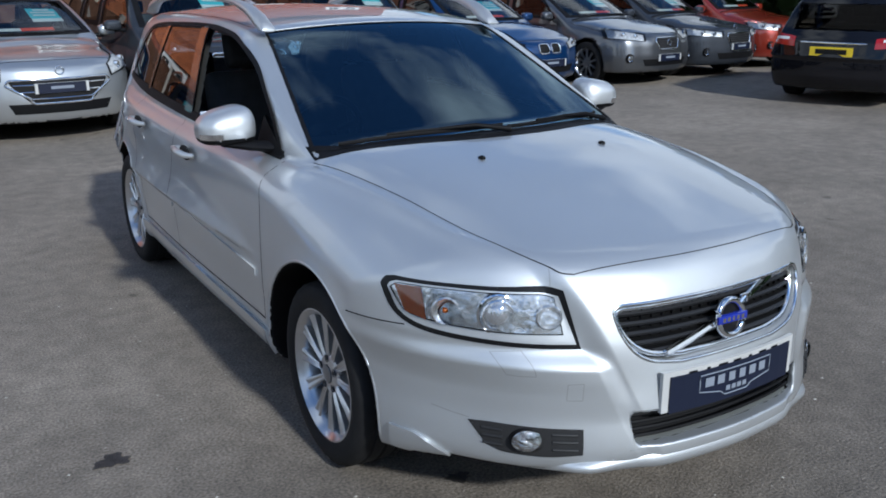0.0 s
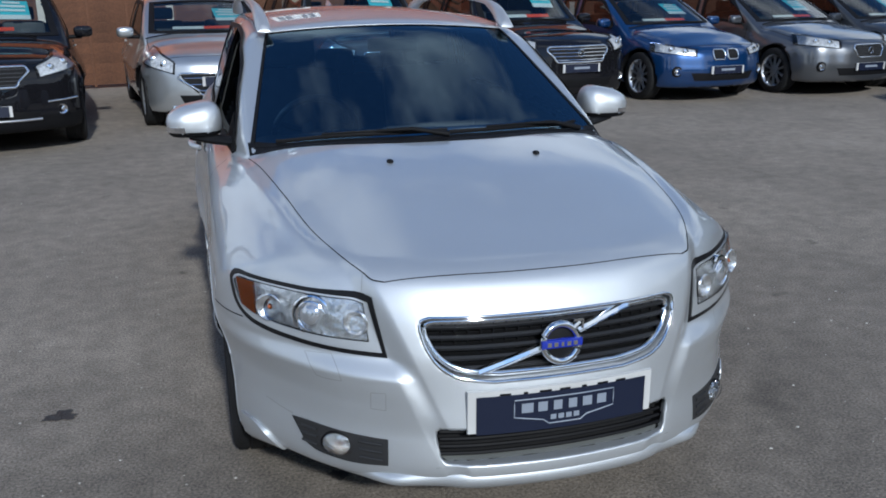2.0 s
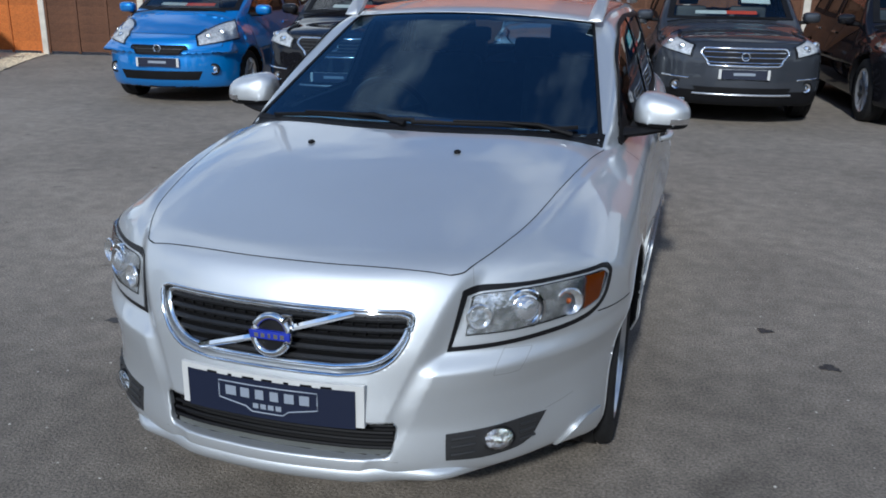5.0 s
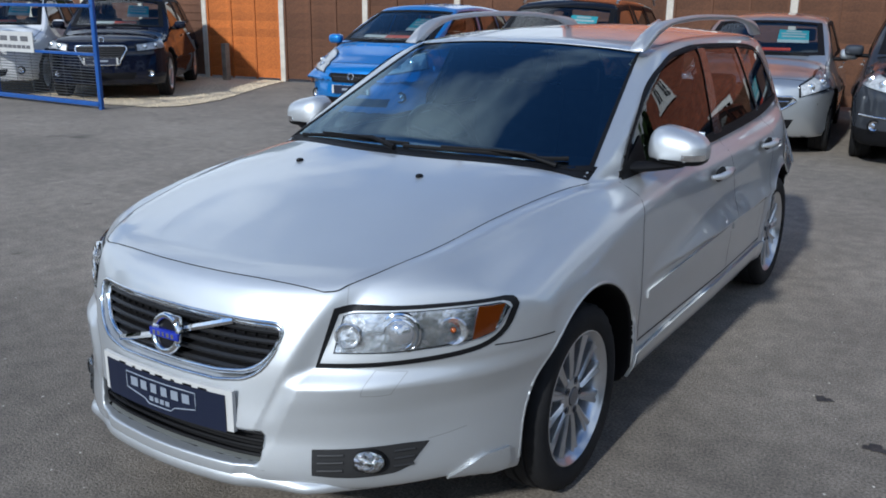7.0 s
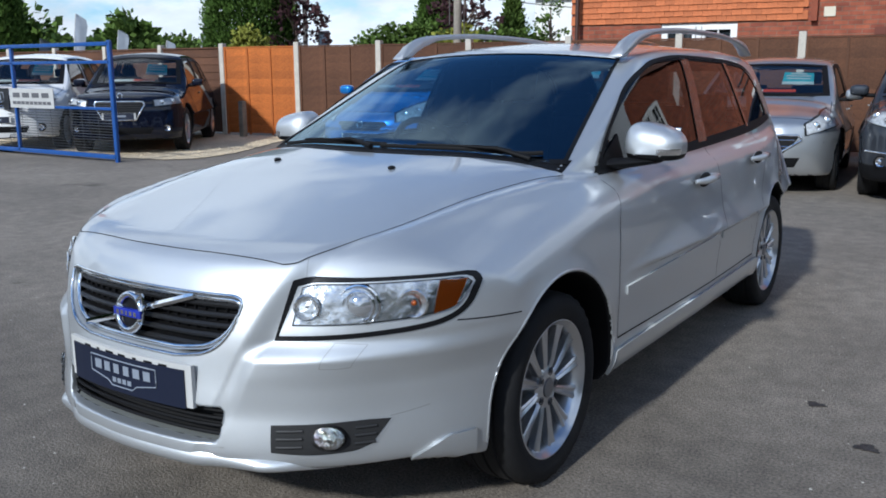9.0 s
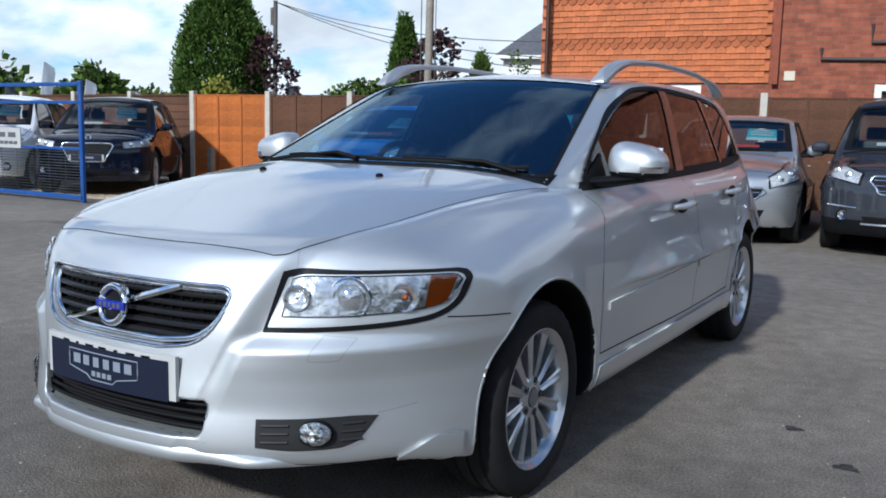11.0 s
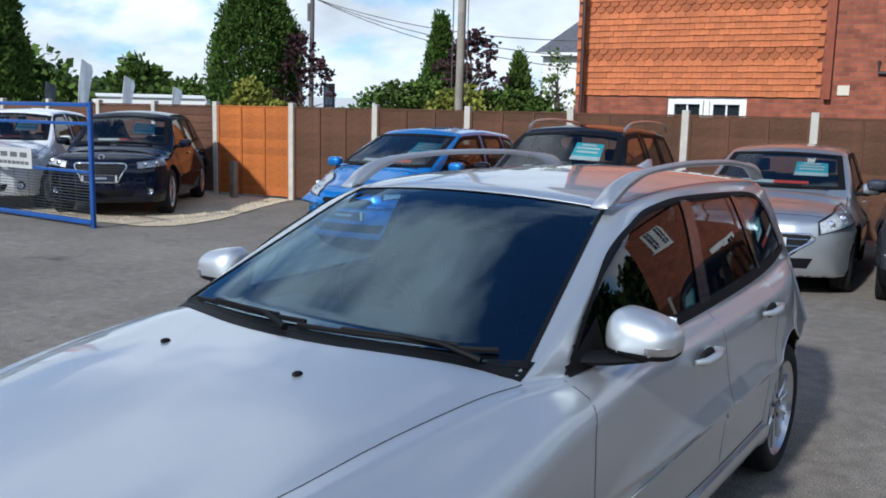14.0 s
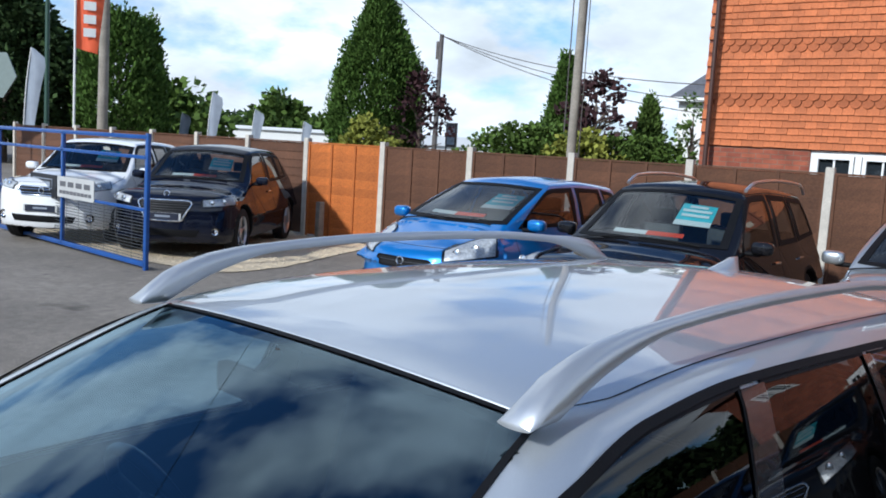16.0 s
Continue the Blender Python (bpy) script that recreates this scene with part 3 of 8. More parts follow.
ve, fa, no = np.concatenate([ve, v2]), np.concatenate([fa[coarse], f2[fine] + len(ve)]), np.concatenate([no, n2])
for yw in (0.0, 2.64):
    # bring the skin's grid onto the wheel arch's edge
    dy, dz = ve[:, 1] - yw, ve[:, 2] - 0.316
    rho = np.hypot(dy, dz)
    near = (np.abs(rho - 0.389) < 0.005) & (np.abs(ve[:, 0]) > 0.6) & (np.abs(no[:, 0]) > 0.35)
    ve[near, 1], ve[near, 2] = yw + dy[near] * 0.389 / rho[near], 0.316 + dz[near] * 0.389 / rho[near]
fc, fn = ve[fa].mean(1), no[fa].mean(1)
ax = np.abs(fc[:, 0])
keep = np.ones(len(fa), bool)
for yz in WINDOWS.values():
    keep &= ~(inside(outline(yz, 0.008, 0.006), fc[:, 1], fc[:, 2]) & (ax > 0.4) & (np.abs(fn[:, 0]) > 0.4))
sc = outline(lambda u, v: screen_at(u, v)[:2], 0.004, 0.008)
keep &= ~(inside(sc, fc[:, 0], fc[:, 1]) & (fc[:, 2] > 0.97) & (fn[:, 2] > 0.3) & (fc[:, 1] < 1.5))
keep &= ~((fc[:, 1] > 2.9) & (fc[:, 2] > 1.08) & (fc[:, 2] < 1.33) & (ax < 0.5) & (fn[:, 1] > 0.5))
is_hood = (fc[:, 2] > 0.78) & (fn[:, 2] > 0.3) & (ax < HOOD_SIDE(fc[:, 1])) & (fc[:, 1] > hood_front(ax)) & (fc[:, 1] < hood_rear(ax))
is_bumper = ~is_hood & (fc[:, 1] < -0.28) & ((fc[:, 2] < 0.655) | ((ax < 0.5) & (fc[:, 1] < -0.70) & (fc[:, 2] < 0.84)))
is_fdoor = (fc[:, 1] > 0.455) & (fc[:, 1] < 1.60) & (fc[:, 2] > 0.375) & (fc[:, 2] < 1.36) & (np.abs(fn[:, 0]) > 0.35) & (ax > 0.45)
is_rdoor = (fc[:, 1] >= 1.60) & (fc[:, 1] < 2.42) & (np.hypot(fc[:, 1] - 2.64, fc[:, 2] - 0.316) > 0.43) & (fc[:, 2] > 0.375) & (fc[:, 2] < 1.36) & (np.abs(fn[:, 0]) > 0.35) & (ax > 0.45)
is_gate = (fc[:, 1] > 3.1) & (fc[:, 2] > 0.55) & (ax < 0.62) & (fn[:, 1] > 0.4)
well = (np.minimum(np.hypot(fc[:, 1], fc[:, 2] - 0.316), np.hypot(fc[:, 1] - 2.64, fc[:, 2] - 0.316)) < 0.3885) & (ax > 0.4)
under = (fn[:, 2] < -0.75) & (fc[:, 2] < 0.32)
in_grille = (ax < GRILLE_W(fc[:, 2]) + 0.006) & (np.abs(fc[:, 2] - 0.664) < 0.084)
in_intake = (ax < 0.345) & (np.abs(fc[:, 2] - 0.405) < 0.052)
slots = (fc[:, 1] < -0.7) & (in_grille | in_intake) & (fc[:, 1] > V["nose"](fc[:, 2]) + V["bow"](ax) + 0.008) & (fc[:, 2] > 0.33) & (fc[:, 2] < 0.76) & ~is_hood
dark = well | under | slots
rest = keep & ~dark
for name, mask, material in (
        ("hood", is_hood, SILVER), ("front_bumper", is_bumper, SILVER), ("front_door", is_fdoor & (fc[:, 0] > 0), SILVER), ("front_door", is_fdoor & (fc[:, 0] < 0), SILVER),
        ("rear_door", is_rdoor & (fc[:, 0] > 0), SILVER), ("rear_door", is_rdoor & (fc[:, 0] < 0), SILVER), ("tailgate", is_gate, SILVER)):
    v_, f_, n_ = take(ve, fa, no, mask & rest)
    mesh_object(name, v_, f_, material, estate, normals=n_)
    rest &= ~mask
body = mesh_object("body", *take(ve, fa, no, rest)[:2], SILVER, estate, normals=take(ve, fa, no, rest)[2])
mesh_object("wheel_arch_liner", *take(ve, fa, no, dark & keep)[:2], BLACKTRIM, estate, "black wheel arch liners and underbody")
lin = keep & (fc[:, 2] > 0.62) & (fc[:, 1] > 0.30) & (fc[:, 1] < 3.4)
v_, f_, n_ = take(ve, fa, no, lin)
mesh_object("cabin_lining", v_ - 0.028 * n_, f_[:, ::-1], HEADLINER, estate, "pale grey cabin lining")

# glass and seals
DOWN = (0, 0, -1)
patch("windscreen", f, screen_at, 30, 26, DOWN, SCREEN, estate, lift=0.001, depth=0.004)
patch("windscreen_seal", f, screen_at, 34, 26, DOWN, BLACKTRIM, estate, lift=0.0035, depth=0.008, hole=(0.010, 0.016))
for s in (1, -1):
    for name, yz in WINDOWS.items():
        if not (s < 0 and name == "front"):  # the driver's window is wound down
            patch("side_window", f, side_at(yz, s), 18, 12, (-s, 0, 0), PRIVACY, estate, lift=0.001, depth=0.004, label="tinted side window glass")
        patch("window_seal", f, side_at(yz, s), 24, 12, (-s, 0, 0), BLACKTRIM, estate, lift=0.004, depth=0.008, hole=(0.012 if name == "front" else 0.018, 0.022))
    patch("door_pillar", f, side_at(between(line((1.497, 1.0), (1.61, 1.002)), line((1.592, 1.366), (1.69, 1.366))), s), 4, 12, (-s, 0, 0), PIANO, estate, lift=0.006, depth=0.008)
    patch("door_pillar", f, side_at(between(line((2.335, 1.022), (2.375, 1.026)), line((2.232, 1.350), (2.285, 1.347))), s), 3, 12, (-s, 0, 0), PIANO, estate, lift=0.006, depth=0.008)
    patch("mirror_sail", f, side_at(between(line((0.475, 0.962), (0.70, 0.982)), line((0.49, 0.975), (0.70, 1.088))), s), 8, 6, (-s, 0, 0), BLACKTRIM, estate, lift=0.007, depth=0.008)
    patch("belt_trim", f, side_at(between(line((0.49, 0.955), (1.5, 0.974), (2.4, 0.996), (3.06, 1.03)), line((0.49, 0.985), (1.5, 1.008), (2.4, 1.034), (3.06, 1.058))), s), 40, 2, (-s, 0, 0), BLACKTRIM, estate, lift=0.006, depth=0.006)
    frame_line = line((0.515, 0.99), (0.655, 1.108), (0.757, 1.172), (0.927, 1.261), (1.06, 1.309), (1.29, 1.358), (1.6, 1.377), (2.23, 1.362), (2.65, 1.331), (2.845, 1.252), (2.99, 1.08))
    y_, z_ = frame_line(np.linspace(0, 1, 110))
    seam("upper_trim", f, np.stack([np.full(110, s * 1.15), y_, z_], 1), (-s, 0, 0), estate, 0.018, BLACKTRIM, 0.0065)

# joints between panels
yh = np.linspace(-0.745, 0.30, 40)
for s in (1, -1):
    seam("panel_joint", f, np.stack([s * HOOD_SIDE(yh), yh, np.full(40, 1.3)], 1), DOWN, estate, 0.0032)
    seam("panel_joint", f, along((s * 1.1, 0.455, 0.955), (s * 1.1, 0.485, 0.90), (s * 1.1, 0.452, 0.80), (s * 1.1, 0.435, 0.6), (s * 1.1, 0.45, 0.375)), (-s, 0, 0), estate)
    seam("panel_joint", f, along((s * 1.1, 1.57, 0.975), (s * 1.1, 1.60, 0.8), (s * 1.1, 1.58, 0.375)), (-s, 0, 0), estate)
    seam("panel_joint", f, along((s * 1.1, 0.45, 0.375), (s * 1.1, 1.4, 0.368), (s * 1.1, 2.2, 0.378)), (-s, 0, 0), estate, 0.006)
    seam("panel_joint", f, along((s * 1.1, 2.42, 1.0), (s * 1.1, 2.40, 0.86), (s * 1.1, 2.30, 0.70), (s * 1.1, 2.21, 0.45), (s * 1.1, 2.2, 0.378)), (-s, 0, 0), estate)
    seam("panel_joint", f, along((s * 1.1, -0.505, 0.664), (s * 1.1, -0.40, 0.655), (s * 1.1, -0.275, 0.645)), (-s, 0, 0), estate)
    seam("panel_joint", f, np.array([(s * lerp(0.487, 0.50, t), lerp(-0.745, -0.775, t), 1.2) for t in np.linspace(0, 1, 8)]), DOWN, estate, 0.003, FINE)
xh = np.linspace(-0.44, 0.44, 50)
front_line = np.stack([xh, hood_front(np.abs(xh)), np.full(50, 1.2)], 1)
for s in (1, -1):
    corner = along((s * 0.44, hood_front(0.44), 1.2), (s * 0.470, -0.775, 1.2), (s * 0.487, -0.745, 1.2), n=8)
    seam("panel_joint", f, corner, DOWN, estate, 0.004)
seam("panel_joint", f, front_line, DOWN, estate, 0.0032)
q, g = lay(f, np.stack([*screen_at(np.linspace(0.015, 0.985, 40), np.ones(40))[:2], np.full(40, 1.62)], 1), np.array(DOWN), 0.001)
tube("roof_edge", q, 0.005, SILVER, estate, 8, flat=1.0)


def cowl_at(u, v):
    s = (2 * u - 1) * 0.70
    return s, lerp(hood_rear(np.abs(s)) - 0.004, hood_rear(np.abs(s)) + 0.075, v), 1.3


patch("cowl_panel", f, cowl_at, 40, 4, DOWN, BLACKTRIM, estate, lift=0.002, depth=0.003)

# trim on the sides
for s in (1, -1):
    for yw in (0.0, 2.64):
        ang = np.linspace(radians(-6), radians(186), 60)
        pts, g = lay(f, np.stack([np.full(60, s * 1.1), yw - 0.3935 * np.cos(ang), 0.316 + 0.3935 * np.sin(ang)], 1), np.array((-s, 0, 0)), -0.004)
        ok = np.abs(pts[:, 0]) > 0.72
        tube("arch_lip", pts[ok], 0.006, SILVER, estate, 8)
    patch("rubbing_strip", f, side_at(between(line((0.50, 0.528), (1.57, 0.556)), line((0.50, 0.558), (1.57, 0.586))), s), 20, 4, (-s, 0, 0), SILVER, estate, lift=0.007, depth=0.007)
    patch("rubbing_strip", f, side_at(between(line((1.61, 0.557), (2.19, 0.572)), line((1.61, 0.587), (2.22, 0.602))), s), 14, 4, (-s, 0, 0), SILVER, estate, lift=0.007, depth=0.007)
    patch("sill_trim", f, side_at(between(line((0.40, 0.25), (2.25, 0.265)), line((0.42, 0.335), (2.25, 0.352))), s), 30, 5, (-s, 0, 0), SILVER, estate, lift=0.012, depth=0.018)
    for y0, z0 in ((1.33, 0.862), (2.17, 0.888)):
        h = part("door_handle", bm_tube(bmesh.new(), [(s * 0.870, y0 - 0.11, z0 - 0.004), (s * 0.900, y0 - 0.085, z0), (s * 0.909, y0, z0 + 0.003), (s * 0.902, y0 + 0.085, z0 + 0.004), (s * 0.870, y0 + 0.105, z0 + 0.003)],
                                      [0.010, 0.014, 0.016, 0.014, 0.010], 10, flat=1.0), SILVER, estate, angle=60)
        # dark ellipsoid behind the handle stands in for the shade in its recess
        bm = bmesh.new()
        bmesh.ops.create_uvsphere(bm, u_segments=16, v_segments=8, radius=1.0)
        bmesh.ops.transform(bm, matrix=Matrix.Translation((s * 0.874, y0, z0 - 0.004)) @ Matrix.Diagonal((0.012, 0.075, 0.032, 1)), verts=bm.verts)
        part("handle_recess", bm, GAP, h, smooth=True)

# ---- headlamps, grille, number board, fog lamps ----
BOWL = mat("lamp_bowl", (0.66, 0.67, 0.68), 0.22, metal=0.85, vary=0.35, vscale=42, bump=0.010, bscale=12)

def head_low(u):
    return line((0.447, 0.633), (0.56, 0.637), (0.69, 0.645), (0.775, 0.660), (0.808, 0.684), (0.822, 0.712), (0.829, 0.742))(u)


def head_high(u):
    return line((0.492, 0.790), (0.53, 0.797), (0.66, 0.792), (0.76, 0.792), (0.812, 0.791), (0.828, 0.783), (0.833, 0.764))(u)


WAY_H = np.array([-0.55, 0.835, 0.0]); WAY_H /= np.linalg.norm(WAY_H)


def head_at(low, high, s):
    """The lamp's outline is drawn in the front view and cast back onto the wing."""
    def at(u, v):
        a, b = low(u), high(u)
        x, z = lerp(a[0], b[0], v), lerp(a[1], b[1], v)
        y = V["bow"](x) - 0.93
        return s * (x + 0.55 * 0.3), y - 0.835 * 0.3, z
    return at


def inner_low(u):
    return line((0.492, 0.674), (0.60, 0.675), (0.70, 0.682), (0.765, 0.692), (0.796, 0.706), (0.809, 0.735))(u)


def inner_high(u):
    return line((0.512, 0.771), (0.55, 0.777), (0.66, 0.777), (0.76, 0.778), (0.806, 0.777), (0.818, 0.762))(u)


def ring_mesh(name, centre, axis, radius, thick, material, parent, label="", steps=40, flat=1.0):
    z = Vector(axis).normalized()
    q = z.to_track_quat("Z", "Y").to_matrix()
    pts = [Vector(centre) + q @ Vector((radius * math.cos(2 * math.pi * k / steps), radius * math.sin(2 * math.pi * k / steps), 0)) for k in range(steps)]
    return tube(name, pts, thick, material, parent, 8, label, closed=True)


def disc_mesh(name, centre, axis, profile, material, parent, label="", steps=32, squash=1.0):
    bm = bm_lathe(bmesh.new(), profile, steps, "z")
    q = Vector(axis).normalized().to_track_quat("Z", "Y").to_matrix().to_4x4()
    bmesh.ops.transform(bm, matrix=Matrix.Translation(centre) @ Matrix.Diagonal((1, 1, squash, 1)) @ q, verts=bm.verts)
    bmesh.ops.remove_doubles(bm, verts=bm.verts, dist=1e-5)
    return part(name, bm, material, parent, label, angle=40)


for s in (1, -1):
    way = (s * WAY_H[0], WAY_H[1], 0)
    lamp = patch("headlight", f, head_at(head_low, head_high, s), 30, 12, way, LAMPDARK, estate, lift=0.003, depth=0.012, label="clear headlight with black surround")
    patch("lower_bezel", f, head_at(lambda u: line((0.460, 0.647), (0.56, 0.650), (0.69, 0.659), (0.768, 0.673), (0.800, 0.694), (0.813, 0.720), (0.818, 0.742))(u), lambda u: line((0.503, 0.774), (0.55, 0.781), (0.66, 0.781), (0.76, 0.782), (0.806, 0.781), (0.819, 0.774), (0.823, 0.762))(u), s),
          30, 10, way, SILVER, lamp, lift=0.006, depth=0.004, label="silver painted bezel")
    patch("lamp_bowl", f, head_at(inner_low, inner_high, s), 40, 14, way, BOWL, lamp, lift=0.008, depth=0.004, label="chrome reflector bowl")
    patch("lamp_rim", f, head_at(inner_low, inner_high, s), 30, 10, way, LAMPDARK, lamp, lift=0.0095, depth=0.004, hole=(0.006, 0.025))
    # turn signal at the outer end
    patch("turn_signal", f, head_at(lambda u: line((0.762, 0.690), (0.796, 0.706))(u), lambda u: line((0.772, 0.775), (0.812, 0.772))(u), s), 8, 8, way, AMBER, lamp, lift=0.0115, depth=0.006, label="amber turn signal lens")
    bulb, bn = lay(f, np.array([[s * (0.63 + 0.165), V["bow"](0.63) - 0.93 - 0.25, 0.722]]), np.array(way), 0.012)
    c, n = Vector(bulb[0]), Vector(bn[0])
    fwd = (Vector((s * 0.58, -1, 0.06))).normalized()
    disc_mesh("projector", c - fwd * 0.016, fwd, [(-0.01, 0.058), (0.012, 0.057), (0.014, 0.053), (0.002, 0.049), (-0.006, 0.036)], CHROME, lamp, "round projector bezel")
    disc_mesh("projector_ring", c - fwd * 0.010, fwd, [(0.012, 0.043), (0.014, 0.040), (0.010, 0.036)], REFLECTOR, lamp)
    disc_mesh("projector_lens", c - fwd * 0.020, fwd, [(0.008, 0.040), (0.020, 0.034), (0.029, 0.020), (0.032, 0.001)], mat("projector_glass", (0.50, 0.52, 0.55), 0.10, metal=0.7, coat=1.0, coat_ior=1.8), lamp, "glass projector lens")
    for dx, rad in ((-0.105, 0.032), (0.100, 0.036)):
        p2, n2 = lay(f, np.array([[s * (0.63 + dx + 0.165), V["bow"](0.63 + dx) - 0.93 - 0.25, 0.722]]), np.array(way), 0.004)
        disc_mesh("reflector_cup", Vector(p2[0]), fwd, [(0.012, rad + 0.004), (0.016, rad), (0.002, rad * 0.6), (-0.003, 0.006), (0.006, 0.004), (0.009, 0.001)], BOWL, lamp, "chrome reflector cup")
        if dx > 0:
            disc_mesh("amber_bulb", Vector(p2[0]), fwd, [(0.0, 0.009), (0.006, 0.008), (0.010, 0.004), (0.011, 0.0005)], AMBER, lamp, "amber bulb")
    patch("lamp_lens", f, head_at(inner_low, inner_high, s), 24, 10, way, LENS, lamp, lift=0.013, depth=0.010, label="clear polycarbonate lamp lens")
    # cover of the lamp washer, and the joint below the lamp
    wash = [(s * x, -1.3, z) for x, z in ((0.583, 0.629), (0.574, 0.600), (0.566, 0.567), (0.60, 0.565), (0.625, 0.567), (0.638, 0.592), (0.648, 0.622))]
    for a, b in zip(wash, wash[1:]):
        seam("washer_cover_joint", f, along(a, b, n=5), (0, 1, 0), estate, 0.0026, FINE)
    seam("washer_cover_joint", f, along(wash[0], wash[-1], n=9), (0, 1, 0), estate, 0.002, FINE)
    tow = [(s * x, -1.3, z) for x, z in ((0.461, 0.549), (0.461, 0.498), (0.497, 0.498), (0.497, 0.546), (0.461, 0.549))] if s < 0 else []
    if tow:
        for a, b in zip(tow, tow[1:]):
            seam("tow_cover_joint", f, along(a, b, n=5), (0, 1, 0), estate, 0.0024, FINE)
    # fog lamp pocket

    def fog_low(u):
        return line((0.461, 0.340), (0.56, 0.331), (0.625, 0.334), (0.658, 0.349))(u)

    def fog_high(u):
        return line((0.458, 0.414), (0.56, 0.415), (0.64, 0.416), (0.688, 0.412))(u)

    def fog_at(u, v, s=s):
        a, b = fog_low(u), fog_high(u)
        return s * lerp(a[0], b[0], v), -1.4, lerp(a[1], b[1], v)

    fog = patch("fog_light", f, fog_at, 24, 8, (0, 1, 0), POCKET, estate, lift=0.0025, depth=0.006, label="round fog light in black pocket")
    seam("pocket_edge", f, along(*[(s * x, -1.4, z) for x, z in ((0.692, 0.413), (0.676, 0.378), (0.660, 0.346), (0.627, 0.330), (0.56, 0.326), (0.458, 0.336))], n=30), (0, 1, 0), fog, 0.006, SILVER, lift=0.0015)
    patch("corner_skirt", f, lambda u, v, s=s: (s * (lerp(0.725, 0.815, u) + 0.25), lerp(-0.62, -0.44, u) - 0.25, lerp(0.262, lerp(0.29, 0.336, np.minimum(1, 1.8 * u)), v)), 12, 6, (-s * 0.7071, 0.7071, 0), SILVER, estate, lift=0.009, depth=0.010)
    p3, n3 = lay(f, np.array([[s * 0.580, -1.4, 0.376]]), np.array((0, 1, 0)), 0.0)
    c = Vector(p3[0]); fwd = Vector((s * 0.62, -1, 0)).normalized()
    disc_mesh("fog_bezel", c - fwd * 0.004, fwd, [(-0.01, 0.050), (0.008, 0.049), (0.010, 0.046), (0.006, 0.043)], BLACKTRIM, fog, squash=0.72)
    disc_mesh("fog_reflector", c - fwd * 0.002, fwd, [(0.008, 0.044), (0.012, 0.035), (0.015, 0.018), (0.016, 0.001)], mat("fog_reflector", (0.86, 0.87, 0.88), 0.14, metal=1.0, vary=0.3, vscale=60, bump=0.03, bscale=55), fog, "chrome fog reflector", squash=0.72)
    disc_mesh("fog_glass", c, fwd, [(0.011, 0.045), (0.018, 0.036), (0.022, 0.018), (0.023, 0.001)], LENS, fog, "clear fog lamp glass", squash=0.72)
    seam("bumper_crease", f, along((s * 0.686, -1.4, 0.418), (s * 0.715, -1.4, 0.424), (s * 0.75, -1.4, 0.434), n=10), (0, 1, 0), estate, 0.003, FINE)
    for z0 in (0.355, 0.377, 0.398):
        for x0, x1 in ((0.472, 0.528), (0.628, 0.664)):
            q, g = lay(f, np.array([[s * x, -1.4, z0] for x in np.linspace(x0, x1, 5)]), np.array((0, 1, 0)), 0.004)
            tube("pocket_slat", q, 0.004, POCKET, fog, 6)

# grille
grille = empty("grille")
grille.parent = estate


def rounded(w_top, w_bot, z0, z1, r, n=8):
    """A rounded trapezium in the front view, as (x, z) points."""
    pts = []
    for cx, cz, a0 in ((w_top - r, z1 - r, 0), (-w_top + r, z1 - r, 90), (-w_bot + r, z0 + r, 180), (w_bot - r, z0 + r, 270)):
        for k in range(n + 1):
            a = radians(a0 + 90 * k / n)
            pts.append((cx + r * math.cos(a), cz + r * math.sin(a)))
    return pts


def nose_y(x, z):
    return float(V["nose"](z) + V["bow"](abs(x)) - V["crest"]["out"])


def on_nose(pts, back=0.0):
    return [(x, nose_y(x, z) + back, z) for x, z in pts]


def dense(pts, n=6):
    out = []
    for a, b in zip(pts, pts[1:] + pts[:1]):
        out += [(lerp(a[0], b[0], k / n), lerp(a[1], b[1], k / n)) for k in range(n)]
    return out


def grille_ring(inset):
    zs = np.concatenate([np.linspace(0.5815, 0.60, 7), np.linspace(0.61, 0.73, 9), np.linspace(0.735, 0.7455, 5)])
    k = (0.1645 - 2 * inset) / 0.1645
    right = [(float(GRILLE_W(z)) - inset, 0.6635 + (z - 0.6635) * k) for z in zs]
    top_ = [(x, right[-1][1]) for x in np.linspace(right[-1][0], -right[-1][0], 14)[1:-1]]
    low_ = [(x, right[0][1]) for x in np.linspace(-right[0][0], right[0][0], 9)[1:-1]]
    return right + top_ + [(-x, z) for x, z in right[::-1]] + low_


ring = grille_ring(-0.002)
tube("surround", on_nose(ring, 0.003), 0.0055, CHROME, grille, 8, "chrome grille surround", flat=1.0, closed=True)
ring2 = grille_ring(0.013)
tube("inner_surround", on_nose(ring2, 0.024), 0.009, CHROME, grille, 8, "chrome inner surround", closed=True)
for k in range(5):
    z = 0.610 + 0.0265 * k
    w = float(GRILLE_W(z)) - 0.012
    xs = np.linspace(-w, w, 21)
    bm = bmesh.new()
    rows = []
    for x in xs:
        y = nose_y(x, z) + 0.022
        rows.append([bm.verts.new(p) for p in ((x, y, z + 0.001), (x, y + 0.003, z - 0.0065), (x, y + 0.03, z - 0.005), (x, y + 0.03, z + 0.006), (x, y + 0.006, z + 0.0065))])
    for a, b in zip(rows, rows[1:]):
        for q in range(5):
            bm.faces.new((a[q], a[(q + 1) % 5], b[(q + 1) % 5], b[q]))
    part("slat", bm, mat("dark_grey_slat", (0.014, 0.014, 0.015), 0.4, metal=0.2), grille)
for k in range(-9, 10):
    x = 0.034 * k
    box("grille_rib", x - 0.0015, x + 0.0015, nose_y(x, 0.66) + 0.043, nose_y(x, 0.66) + 0.052, 0.60, 0.735, BLACKTRIM, grille)
